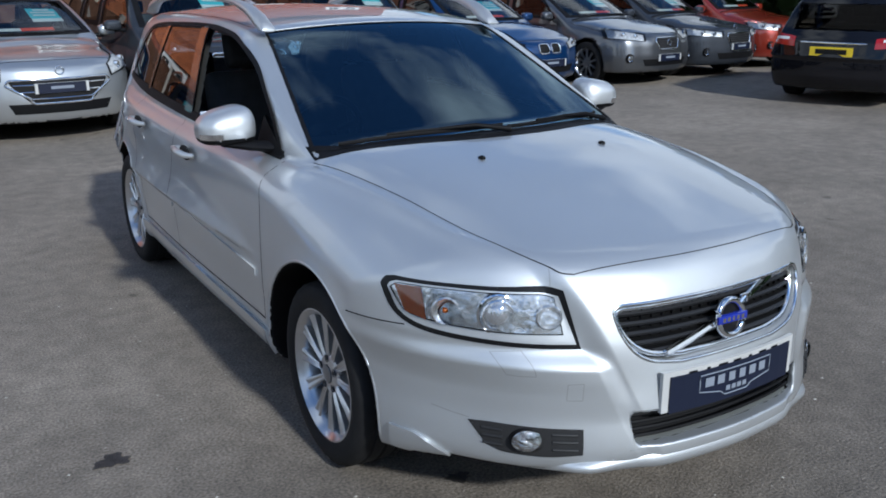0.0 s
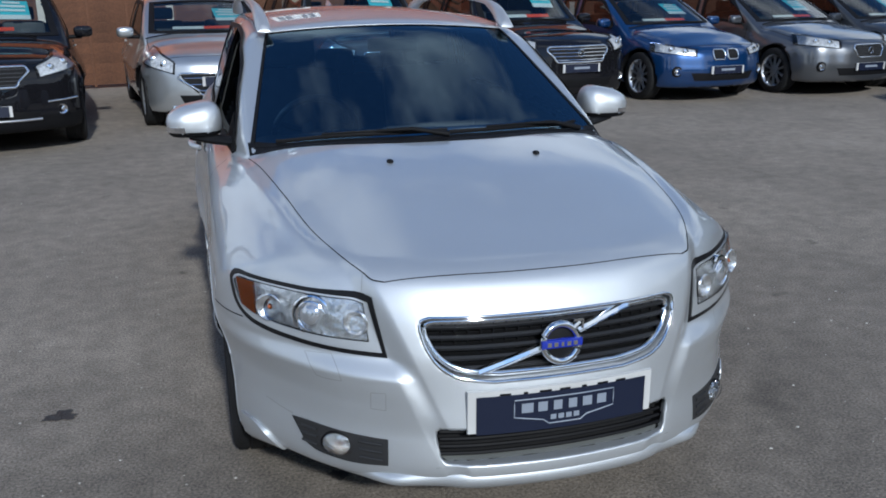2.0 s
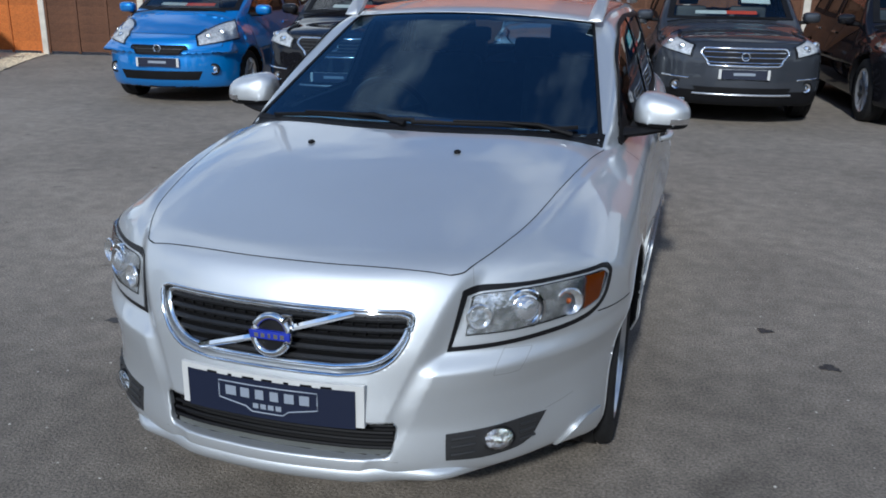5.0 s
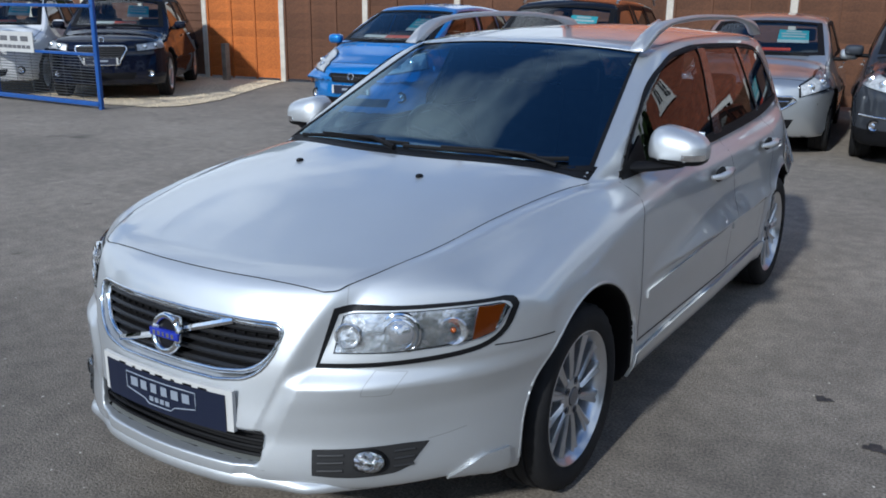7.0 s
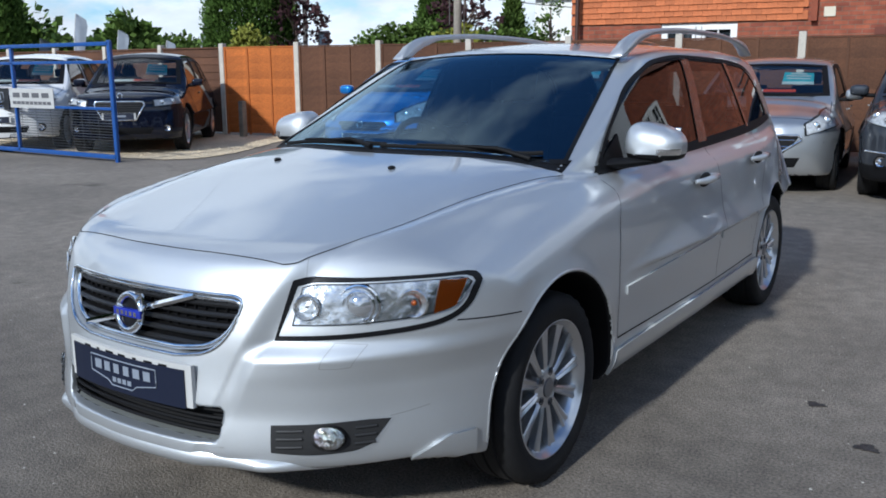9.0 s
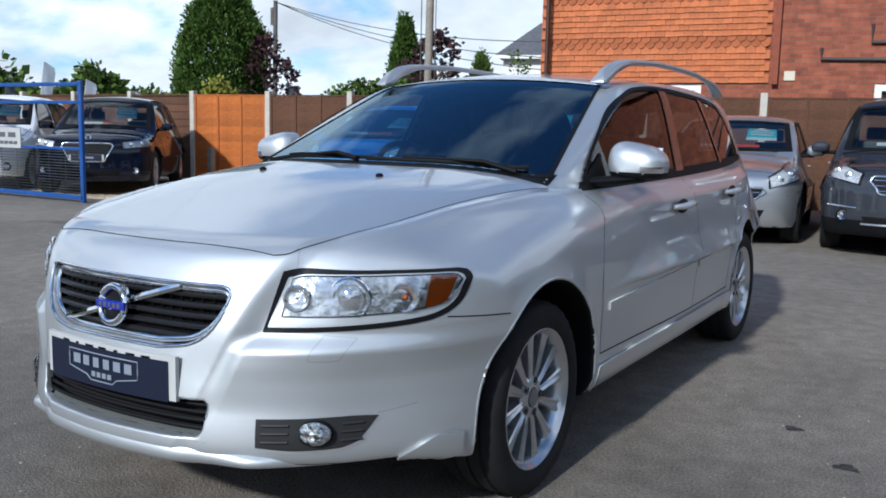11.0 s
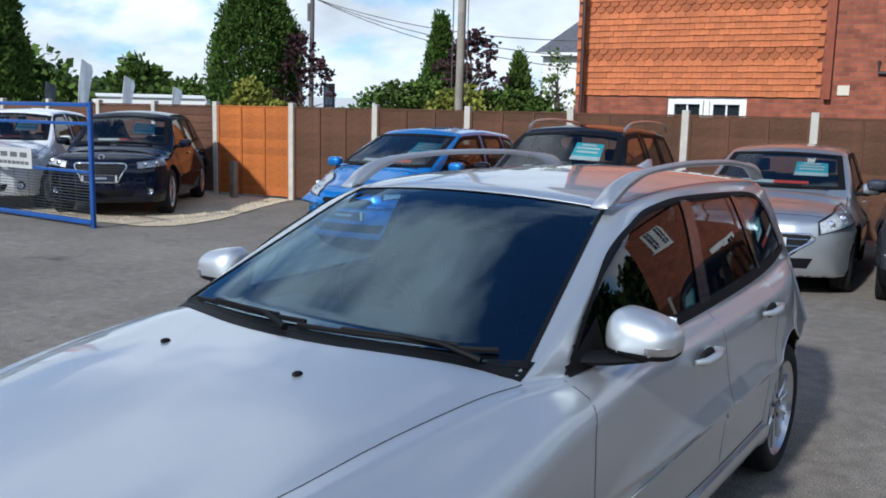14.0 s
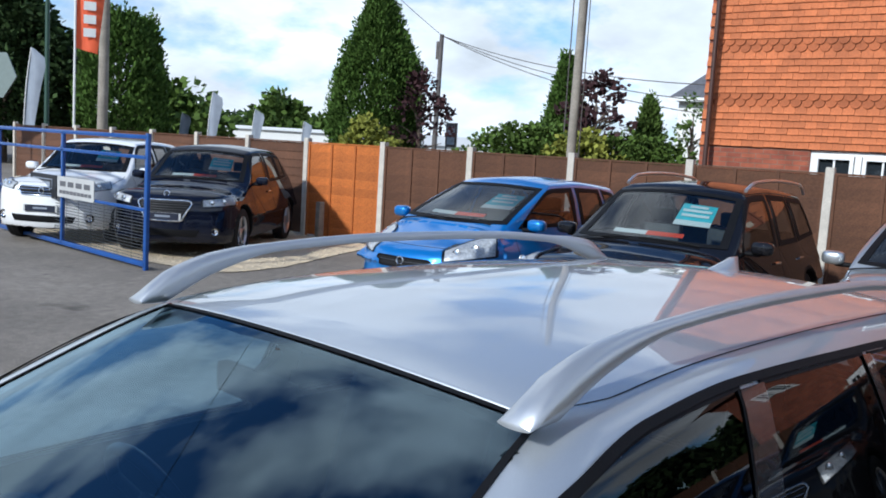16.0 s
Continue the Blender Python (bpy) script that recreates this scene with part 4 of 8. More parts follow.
mesh_object("grille_backing", [(x, nose_y(x, z) + 0.052, z) for x in np.linspace(-0.36, 0.36, 13) for z in (0.58, 0.75)], [(2 * i, 2 * i + 1, 2 * i + 3, 2 * i + 2) for i in range(12)], GAP, grille)
bar = [(-0.225, 0.604), (-0.05, 0.655), (0.05, 0.688), (0.215, 0.738)]
for a, b in ((bar[0], bar[1]), (bar[2], bar[3])):
    pts = [(lerp(a[0], b[0], t), nose_y(lerp(a[0], b[0], t), lerp(a[1], b[1], t)) + 0.006, lerp(a[1], b[1], t)) for t in np.linspace(0, 1, 6)]
    bm = bmesh.new()
    rows = []
    for x, y, z in pts:
        rows.append([bm.verts.new(p) for p in ((x, y, z + 0.009), (x, y - 0.004, z), (x, y, z - 0.009), (x, y + 0.014, z - 0.009), (x, y + 0.014, z + 0.009))])
    for p, q in zip(rows, rows[1:]):
        for j in range(5):
            bm.faces.new((p[j], p[(j + 1) % 5], q[(j + 1) % 5], q[j]))
    for r in (rows[0], rows[-1]):
        bm.faces.new(r)
    part("diagonal_bar", bm, CHROME, grille, "brushed chrome diagonal bar")
by = nose_y(0, 0.67) - 0.006
badge = ring_mesh("badge", (0, by, 0.670), (0, -1, 0.18), 0.050, 0.0105, CHROME, grille, "round chrome badge with blue band")
disc_mesh("badge_backing", (0, by + 0.006, 0.67), (0, -1, 0.18), [(0.0, 0.048), (0.003, 0.02), (0.003, 0.001)], LAMPDARK, badge)
box("badge_band", -0.058, 0.058, by - 0.012, by + 0.004, 0.659, 0.682, BLUEBAND, badge, 0.003, "blue enamel band")
for k, w in ((-2, 0.011), (-1, 0.011), (0, 0.007), (1, 0.011), (2, 0.011)):
    box("letter_bar", k * 0.0185 - w / 2, k * 0.0185 + w / 2, by - 0.0135, by - 0.010, 0.6645, 0.6765, CHROME, badge)
tube("badge_arrow", [(0.036, by, 0.708), (0.052, by - 0.001, 0.724)], 0.0055, CHROME, badge, 6)
box("arrow_tip", 0.034, 0.062, by - 0.004, by + 0.003, 0.726, 0.731, CHROME, badge)
box("arrow_tip", 0.0575, 0.0625, by - 0.004, by + 0.003, 0.705, 0.729, CHROME, badge)

# lower intake slats
for z in (0.375, 0.395, 0.415, 0.435):
    pts = [(x, float(V["nose"](z) + V["bow"](abs(x))) + 0.012, z) for x in np.linspace(-0.325, 0.325, 17)]
    tube("intake_slat", pts, 0.0055, BLACKTRIM, estate, 6)
mesh_object("intake_backing", [(x, float(V["nose"](0.4) + V["bow"](abs(x))) + 0.045, z) for x in np.linspace(-0.34, 0.34, 13) for z in (0.35, 0.46)], [(2 * i, 2 * i + 1, 2 * i + 3, 2 * i + 2) for i in range(12)], GAP, estate)
GREYLIP = mat("grey_valance", (0.10, 0.105, 0.10), 0.5, vary=0.1)
lip_pts = [(x, float(V["nose"](0.345) + V["bow"](abs(x))) - 0.004, 0.352) for x in np.linspace(-0.345, 0.345, 21)]
mesh_object("intake_sill", [(p[0], p[1] + d, p[2] + h) for p in lip_pts for d, h in ((-0.010, -0.006), (0.035, 0.016))], [(2 * i, 2 * i + 1, 2 * i + 3, 2 * i + 2) for i in range(20)], GREYLIP, estate)

# splitter lip round the lower edge
xs = np.linspace(-0.62, 0.62, 67)
edge_y = V["nose"](0.33) + V["bow"](np.abs(xs)) * (1 + V["crest"]["tuck"]) - 0.028 * (1 - step(np.abs(xs), 0.25, 0.42)) - 0.034 * step(np.abs(xs), 0.30, 0.46)
slope_x = np.gradient(edge_y, xs)
verts, faces = [], []
section = ((-0.045, 0.346), (-0.018, 0.341), (-0.004, 0.332), (0.003, 0.320), (0.005, 0.308), (0.003, 0.297), (-0.004, 0.287), (-0.018, 0.280), (-0.05, 0.277))
for x, y, k in zip(xs, edge_y, slope_x):
    fade = 1 - float(step(abs(x), 0.44, 0.60))
    d = math.hypot(1, k)
    for o, z in section:
        o = min(o, lerp(-0.032, o, fade))
        drop = 0.024 * float(step(abs(x), 0.28, 0.50)) * min(1.0, max(0.0, (z - 0.28) / 0.06))
        verts.append((x + o * k / d, y - o / d, z - drop))
n = len(section)
for i in range(len(xs) - 1):
    for j in range(n - 1):
        faces.append((i * n + j, i * n + j + 1, (i + 1) * n + j + 1, (i + 1) * n + j))
mesh_object("lip", verts, faces, SILVER, estate, "silver splitter lip")

# number board under the dealer's card
py = nose_y(0, 0.51) - 0.010
bend = lambda x: 0.30 * x * x  # noqa: E731


def board(name, x0, x1, z0, z1, out, thick, material, parent, label="", n=10):
    bm = bmesh.new()
    rows = []
    for x in np.linspace(x0, x1, n + 1):
        y = py + bend(x) - out
        rows.append([bm.verts.new(p) for p in ((x, y, z0), (x, y, z1), (x, y + thick, z1), (x, y + thick, z0))])
    for a, b in zip(rows, rows[1:]):
        for q in range(4):
            bm.faces.new((a[q], a[(q + 1) % 4], b[(q + 1) % 4], b[q]))
    bm.faces.new(rows[0]); bm.faces.new(rows[-1][::-1])
    return part(name, bm, material, parent, label)


plate = board("number_plate", -0.264, 0.264, 0.447, 0.566, 0.0, 0.012, mat("plate_grey_white", (0.50, 0.50, 0.49), 0.4, vary=0.05), estate, "white number plate behind a navy dealer card")
for k, w in enumerate((0.030, 0.012, 0.034, 0.030, 0.014, 0.032, 0.030)):
    board("plate_print", -0.165 + 0.055 * k - w / 2, -0.165 + 0.055 * k + w / 2, 0.5505, 0.5575, 0.0015, 0.001, LAMPDARK, plate, n=2)
card = board("dealer_card", -0.242, 0.242, 0.444, 0.552, 0.004, 0.003, NAVY, plate, "navy dealer card with pale shield outline")
shield = [(-0.142, 0.537), (0.142, 0.537), (0.142, 0.488), (0.062, 0.474), (0.045, 0.461), (-0.045, 0.461), (-0.062, 0.474), (-0.142, 0.488)]
tube("shield_outline", [(x, py + bend(x) - 0.0055, z) for x, z in dense(shield, 3)], 0.0018, PALE, card, 6, closed=True)
for k, w in enumerate((0.032, 0.026, 0.024, 0.024, 0.027, 0.027)):
    x = -0.106 + 0.0425 * k
    board("letter_bar", x - w / 2, x + w / 2, 0.499, 0.526, 0.006, 0.001, PALE, card, n=1)
for k in range(4):
    x = -0.033 + 0.022 * k
    board("letter_bar", x - 0.008, x + 0.008, 0.472, 0.486, 0.006, 0.001, PALE, card, n=1)

# ---- wheels ----
TREAD = 72


def make_wheel(parent):
    """A road wheel at the origin, its face towards +x."""
    w = empty("wheel")
    w.parent = parent
    bm = bmesh.new()
    prof = [(-0.10, 0.222), (-0.108, 0.25), (-0.110, 0.285), (-0.098, 0.306), (-0.085, 0.314), (-0.052, 0.316), (-0.049, 0.309), (-0.043, 0.309), (-0.040, 0.3165), (-0.003, 0.317), (0.0, 0.309),
            (0.006, 0.309), (0.009, 0.3165), (0.046, 0.316), (0.049, 0.309), (0.055, 0.309), (0.058, 0.3155), (0.085, 0.313), (0.097, 0.304), (0.106, 0.285), (0.108, 0.262), (0.103, 0.240), (0.098, 0.226), (0.09, 0.220)]
    rings = []
    for i, (a, r) in enumerate(prof):
        ring = []
        for k in range(TREAD):
            q = 2 * math.pi * (k + (0.5 if a < -0.05 else 0)) / TREAD
            dip = 0.007 if (k % 2 == 0 and 0.058 <= abs(a) <= 0.098 and r > 0.30) else 0
            ring.append(bm.verts.new((a, (r - dip) * math.cos(q), (r - dip) * math.sin(q))))
        rings.append(ring)
    for a, b in zip(rings, rings[1:]):
        for k in range(TREAD):
            bm.faces.new((a[k], a[(k + 1) % TREAD], b[(k + 1) % TREAD], b[k]))
    part("tyre", bm, RUBBER, w, "black road tyre", angle=35)
    rim = part("rim", bm_lathe(bmesh.new(), [(-0.10, 0.222), (-0.09, 0.205), (-0.02, 0.195), (0.06, 0.200), (0.082, 0.208), (0.094, 0.220), (0.100, 0.224), (0.099, 0.228), (0.092, 0.229)], 64), ALLOY, w, "silver multi-spoke alloy rim", angle=50)
    n = 12
    for k in range(n):
        bm = bmesh.new()
        rows = []
        for r, half, x, deep in ((0.052, 0.010, 0.072, 0.030), (0.09, 0.0125, 0.076, 0.030), (0.15, 0.0165, 0.078, 0.028), (0.195, 0.022, 0.080, 0.024), (0.212, 0.026, 0.083, 0.02)):
            rows.append([bm.verts.new(p) for p in ((x - deep, -half, r), (x - 0.004, -half, r), (x, -half * 0.62, r), (x - 0.005, 0, r), (x, half * 0.62, r), (x - 0.004, half, r), (x - deep, half, r))])
        for a, b in zip(rows, rows[1:]):
            for q in range(7):
                bm.faces.new((a[q], a[(q + 1) % 7], b[(q + 1) % 7], b[q]))
        bm.faces.new(rows[0]); bm.faces.new(rows[-1][::-1])
        bmesh.ops.transform(bm, matrix=Matrix.Rotation(2 * math.pi * (k + 0.3) / n, 4, "X"), verts=bm.verts)
        part("spoke", bm, ALLOY, rim, angle=30)
    part("hub", bm_lathe(bmesh.new(), [(0.02, 0.075), (0.066, 0.072), (0.074, 0.060), (0.076, 0.034), (0.070, 0.032)], 40, close=False), ALLOY, rim, angle=40)
    part("centre_cap", bm_lathe(bmesh.new(), [(0.066, 0.032), (0.080, 0.030), (0.083, 0.020), (0.083, 0.0005)], 32), mat("cap_grey", (0.25, 0.25, 0.26), 0.35, metal=0.7), rim, "grey centre cap", angle=30)
    for k in range(5):
        q = 2 * math.pi * k / 5
        c = Vector((0, 0.054 * math.cos(q), 0.054 * math.sin(q)))
        bm = bm_lathe(bmesh.new(), [(0.0755, 0.0135), (0.0775, 0.0125), (0.070, 0.010), (0.070, 0.007), (0.079, 0.0065), (0.079, 0.0004)], 14)
        bmesh.ops.translate(bm, vec=c, verts=bm.verts)
        part("wheel_bolt", bm, DARKMETAL, rim, angle=40)
    part("brake_disc", bm_lathe(bmesh.new(), [(0.0, 0.06), (0.012, 0.062), (0.014, 0.140), (-0.008, 0.142), (-0.010, 0.06)], 40), DARKMETAL, w, "steel brake disc", angle=40)
    part("wheel_back", bm_lathe(bmesh.new(), [(-0.03, 0.205), (-0.035, 0.15), (-0.035, 0.001)], 32), GAP, w)
    return w


wheel = make_wheel(estate)
wheel.matrix_world = Matrix.Translation((0.742, 0, 0.316))
for x, y in ((0.742, 2.64), (-0.742, 0), (-0.742, 2.64)):
    c = copy_thing(wheel, Matrix.Translation((x, y, 0.316)) @ Matrix.Rotation(0.0 if x > 0 else math.pi, 4, "Z") @ Matrix.Rotation(0.4 * (y + 1), 4, "X"))

# ---- mirrors, rails, wipers ----
for s in (1, -1):
    mirror = empty("door_mirror"); mirror.parent = estate
    # a rounded housing, fuller towards the car, with a flat back
    def mf(x, y, z, s=s):
        X, Y, Z = (s * x - 0.886) / 0.108, (y - 0.685) / 0.085, (z - 1.052) / 0.079
        Zs = np.where(Z < 0, Z * 1.10, Z / (1.0 - 0.26 * X))
        d = (np.abs(X) ** 3.0 + np.abs(np.minimum(Y, 0)) ** 2.2 + np.abs(Zs) ** 2.5) ** 0.37 - 1
        return smax(smax(d * 0.08, y - 0.74, 0.02), 1.002 - z, 0.010)
    mv, mfa, mn = shell(mf, (min(s * 0.745, s * 1.035), 0.56, 0.96), (max(s * 0.745, s * 1.035), 0.79, 1.18), 0.010)
    cz = mv[mfa].mean(1)[:, 2]
    low = cz < 1.022
    mesh_object("housing", *take(mv, mfa, mn, ~low)[:2], SILVER, mirror, "silver mirror housing", normals=take(mv, mfa, mn, ~low)[2])
    mesh_object("under_shell", *take(mv, mfa, mn, low)[:2], BLACKTRIM, mirror, "black lower shell", normals=take(mv, mfa, mn, low)[2])
    bm = bmesh.new()
    rows = []
    for x, y, z, h, w in ((0.70, 0.61, 0.985, 0.022, 0.075), (0.76, 0.62, 0.985, 0.020, 0.06), (0.83, 0.64, 0.992, 0.018, 0.055), (0.91, 0.675, 1.001, 0.012, 0.045)):
        rows.append([bm.verts.new((s * x, y + w * math.cos(a), z + h * math.sin(a))) for a in (2 * math.pi * k / 12 for k in range(12))])
    for a, b in zip(rows, rows[1:]):
        for q in range(12):
            bm.faces.new((a[q], a[(q + 1) % 12], b[(q + 1) % 12], b[q]))
    bm.faces.new(rows[0]); bm.faces.new(rows[-1][::-1])
    part("mirror_arm", bm, BLACKTRIM, mirror, "black mirror arm", angle=60)
    box("mirror_glass", s * 0.885 - 0.078, s * 0.885 + 0.078, 0.736, 0.741, 1.022, 1.115, CHROME, mirror, 0.002, "silvered mirror glass")
    patch("side_repeater", mf, lambda u, v, s=s: (s * (1.187 + lerp(-0.035, 0.03, u)), 0.408 + lerp(-0.035, 0.03, u), lerp(1.024, 1.046, v)), 10, 4, (-s * 0.7071, 0.7071, 0), REFLECTOR, mirror, lift=0.0015, depth=0.003, label="clear side repeater lamp", far=0.5)

    # roof rail
    pts = along((s * 0.558, 1.05, 1.381), (s * 0.561, 1.12, 1.413), (s * 0.567, 1.25, 1.459), (s * 0.574, 1.45, 1.489), (s * 0.580, 1.85, 1.503), (s * 0.580, 2.3, 1.497), (s * 0.574, 2.65, 1.473), (s * 0.566, 2.85, 1.440), (s * 0.56, 2.95, 1.400), n=48)
    bm = bmesh.new()
    rows = []
    for i, p in enumerate(pts):
        t = i / 47
        foot = max(0, 1 - t / 0.20) + max(0, (t - 0.84) / 0.16)
        tip = min(1, t / 0.045) * min(1, (1 - t) / 0.045)
        w, h = (0.017 + 0.022 * foot) * (0.85 + 0.15 * tip), (0.013 + 0.032 * foot) * (0.12 + 0.88 * tip)
        rows.append([bm.verts.new((p[0] + w * math.cos(a) * (1 if math.cos(a) * s > 0 else 0.9), p[1], p[2] + h * math.sin(a) - 0.25 * h * foot)) for a in (2 * math.pi * k / 14 for k in range(14))])
    for a, b in zip(rows, rows[1:]):
        for q in range(14):
            bm.faces.new((a[q], a[(q + 1) % 14], b[(q + 1) % 14], b[q]))
    bm.faces.new(rows[0]); bm.faces.new(rows[-1][::-1])
    part("roof_rail", bm, mat("satin_silver_rail", (0.55, 0.56, 0.57), 0.35, metal=0.7, vary=0.04), estate, "satin silver roof rail", angle=60)
    seam("roof_joint", f, along((s * 0.53, 1.14, 1.7), (s * 0.575, 1.3, 1.7), (s * 0.575, 2.2, 1.7), (s * 0.555, 2.95, 1.7), n=40), DOWN, estate, 0.003)
    # washer nozzle
    bm = bmesh.new()
    bmesh.ops.create_uvsphere(bm, u_segments=12, v_segments=8, radius=1.0)
    z0 = lay(f, np.array([[s * 0.263, -0.088, 1.3]]), np.array(DOWN), 0.003)[0][0]
    bmesh.ops.transform(bm, matrix=Matrix.Translation(z0) @ Matrix.Diagonal((0.012, 0.016, 0.008, 1)), verts=bm.verts)
    part("washer_nozzle", bm, BLACKTRIM, estate, smooth=True)

# wipers rest along the foot of the screen
for x0, x1 in ((-0.60, 0.02), (0.02, 0.60)):
    wiper = empty("wiper"); wiper.parent = estate
    pts = np.stack([np.linspace(x0, x1, 24), np.zeros(24), np.full(24, 1.5)], 1)
    a = np.abs(pts[:, 0])
    tilt = np.linspace(0, 1, 24)
    pts[:, 1] = hood_rear(a) + lerp(0.05, 0.085, tilt) + 0.02
    q, g = lay(f, pts, np.array(DOWN), 0.012)
    tube("wiper_blade", q, 0.006, BLACKTRIM, wiper, 6, flat=1.4)
    q2, g2 = lay(f, pts[6:20], np.array(DOWN), 0.022)
    tube("wiper_frame", q2, 0.005, BLACKTRIM, wiper, 6)
    mid = q2[len(q2) // 2]
    piv = lay(f, np.array([[lerp(x0, x1, 0.98), hood_rear(abs(lerp(x0, x1, 0.98))) + 0.03, 1.5]]), np.array(DOWN), 0.015)[0][0]
    tube("wiper_arm", [piv, lerp(piv, mid, 0.5) + np.array((0, 0, 0.014)), mid], [0.011, 0.008, 0.006], BLACKTRIM, wiper, 8)
bm = bmesh.new()
rows = []
for y, h, w in ((2.72, 0.004, 0.012), (2.80, 0.022, 0.022), (2.88, 0.046, 0.020), (2.92, 0.050, 0.012), (2.93, 0.004, 0.008)):
    z0 = float(V["roof"](y)) - 0.004
    rows.append([bm.verts.new((x, y, z)) for x, z in ((-w, z0), (-w * 0.3, z0 + h), (w * 0.3, z0 + h), (w, z0))])
for a, b in zip(rows, rows[1:]):
    for q in range(3):
        bm.faces.new((a[q], a[q + 1], b[q + 1], b[q]))
bm.faces.new(rows[0]); bm.faces.new(rows[-1])
part("aerial_fin", bm, SILVER, estate, "silver roof aerial fin", angle=70)

# ---- cabin ----
WHEELRIM = mat("steering_leather", (0.06, 0.06, 0.064), 0.35, coat=0.4, vary=0.1)
dash = part("dashboard", bm_box(bmesh.new(), -0.66, 0.66, 0.42, 0.86, 0.62, 0.965, 0.05), DASH, estate, "dark grey dashboard", angle=60)
wheel_c = Vector((-0.36, 1.02, 0.93))
sw = ring_mesh("steering_wheel", wheel_c, (0, 1, 0.45), 0.185, 0.016, WHEELRIM, estate, "dark leather steering wheel")
disc_mesh("wheel_boss", wheel_c, (0, 1, 0.45), [(0.02, 0.001), (0.02, 0.05), (0.0, 0.075), (-0.05, 0.06)], DASH, sw)
for a in (20, 160, 270):
    q = Vector((0, 1, 0.45)).normalized().to_track_quat("Z", "Y").to_matrix()
    d = q @ Vector((math.cos(radians(a)), math.sin(radians(a)), 0))
    tube("wheel_spoke", [wheel_c + d * 0.05, wheel_c + d * 0.18], 0.014, DASH, sw, 8)
box("cabin_floor", -0.74, 0.74, 0.5, 3.3, 0.30, 0.34, DASH, estate)
for x in (-0.37, 0.37):
    seat = empty("seat"); seat.parent = estate
    part("cushion", bm_box(bmesh.new(), x - 0.25, x + 0.25, 1.15, 1.65, 0.42, 0.62, 0.05), SEATS, seat, angle=60)
    part("backrest", bm_box(bmesh.new(), -0.25, 0.25, -0.06, 0.06, 0, 0.62, 0.05, Matrix.Translation((x, 1.66, 0.55)) @ Matrix.Rotation(radians(-16), 4, "X")), SEATS, seat, angle=60)
    part("headrest", bm_box(bmesh.new(), -0.13, 0.13, -0.045, 0.045, 0, 0.19, 0.035, Matrix.Translation((x, 1.83, 1.16)) @ Matrix.Rotation(radians(-12), 4, "X")), SEATS, seat, angle=60)
part("rear_bench", bm_box(bmesh.new(), -0.64, 0.64, -0.06, 0.06, 0, 0.55, 0.04, Matrix.Translation((0, 2.52, 0.5)) @ Matrix.Rotation(radians(-18), 4, "X")), SEATS, estate, "dark leather rear bench", angle=60)
for x in (-0.42, 0, 0.42):
    part("rear_headrest", bm_box(bmesh.new(), x - 0.12, x + 0.12, 2.66, 2.75, 1.02, 1.18, 0.03), SEATS, estate, angle=60)
rv = part("rear_view_mirror", bm_box(bmesh.new(), -0.115, 0.115, 0.985, 1.015, 1.285, 1.345, 0.012), DASH, estate, angle=60)
tube("mirror_stem", [(0, 1.0, 1.34), (0, 1.05, 1.375)], 0.01, DASH, rv, 6)

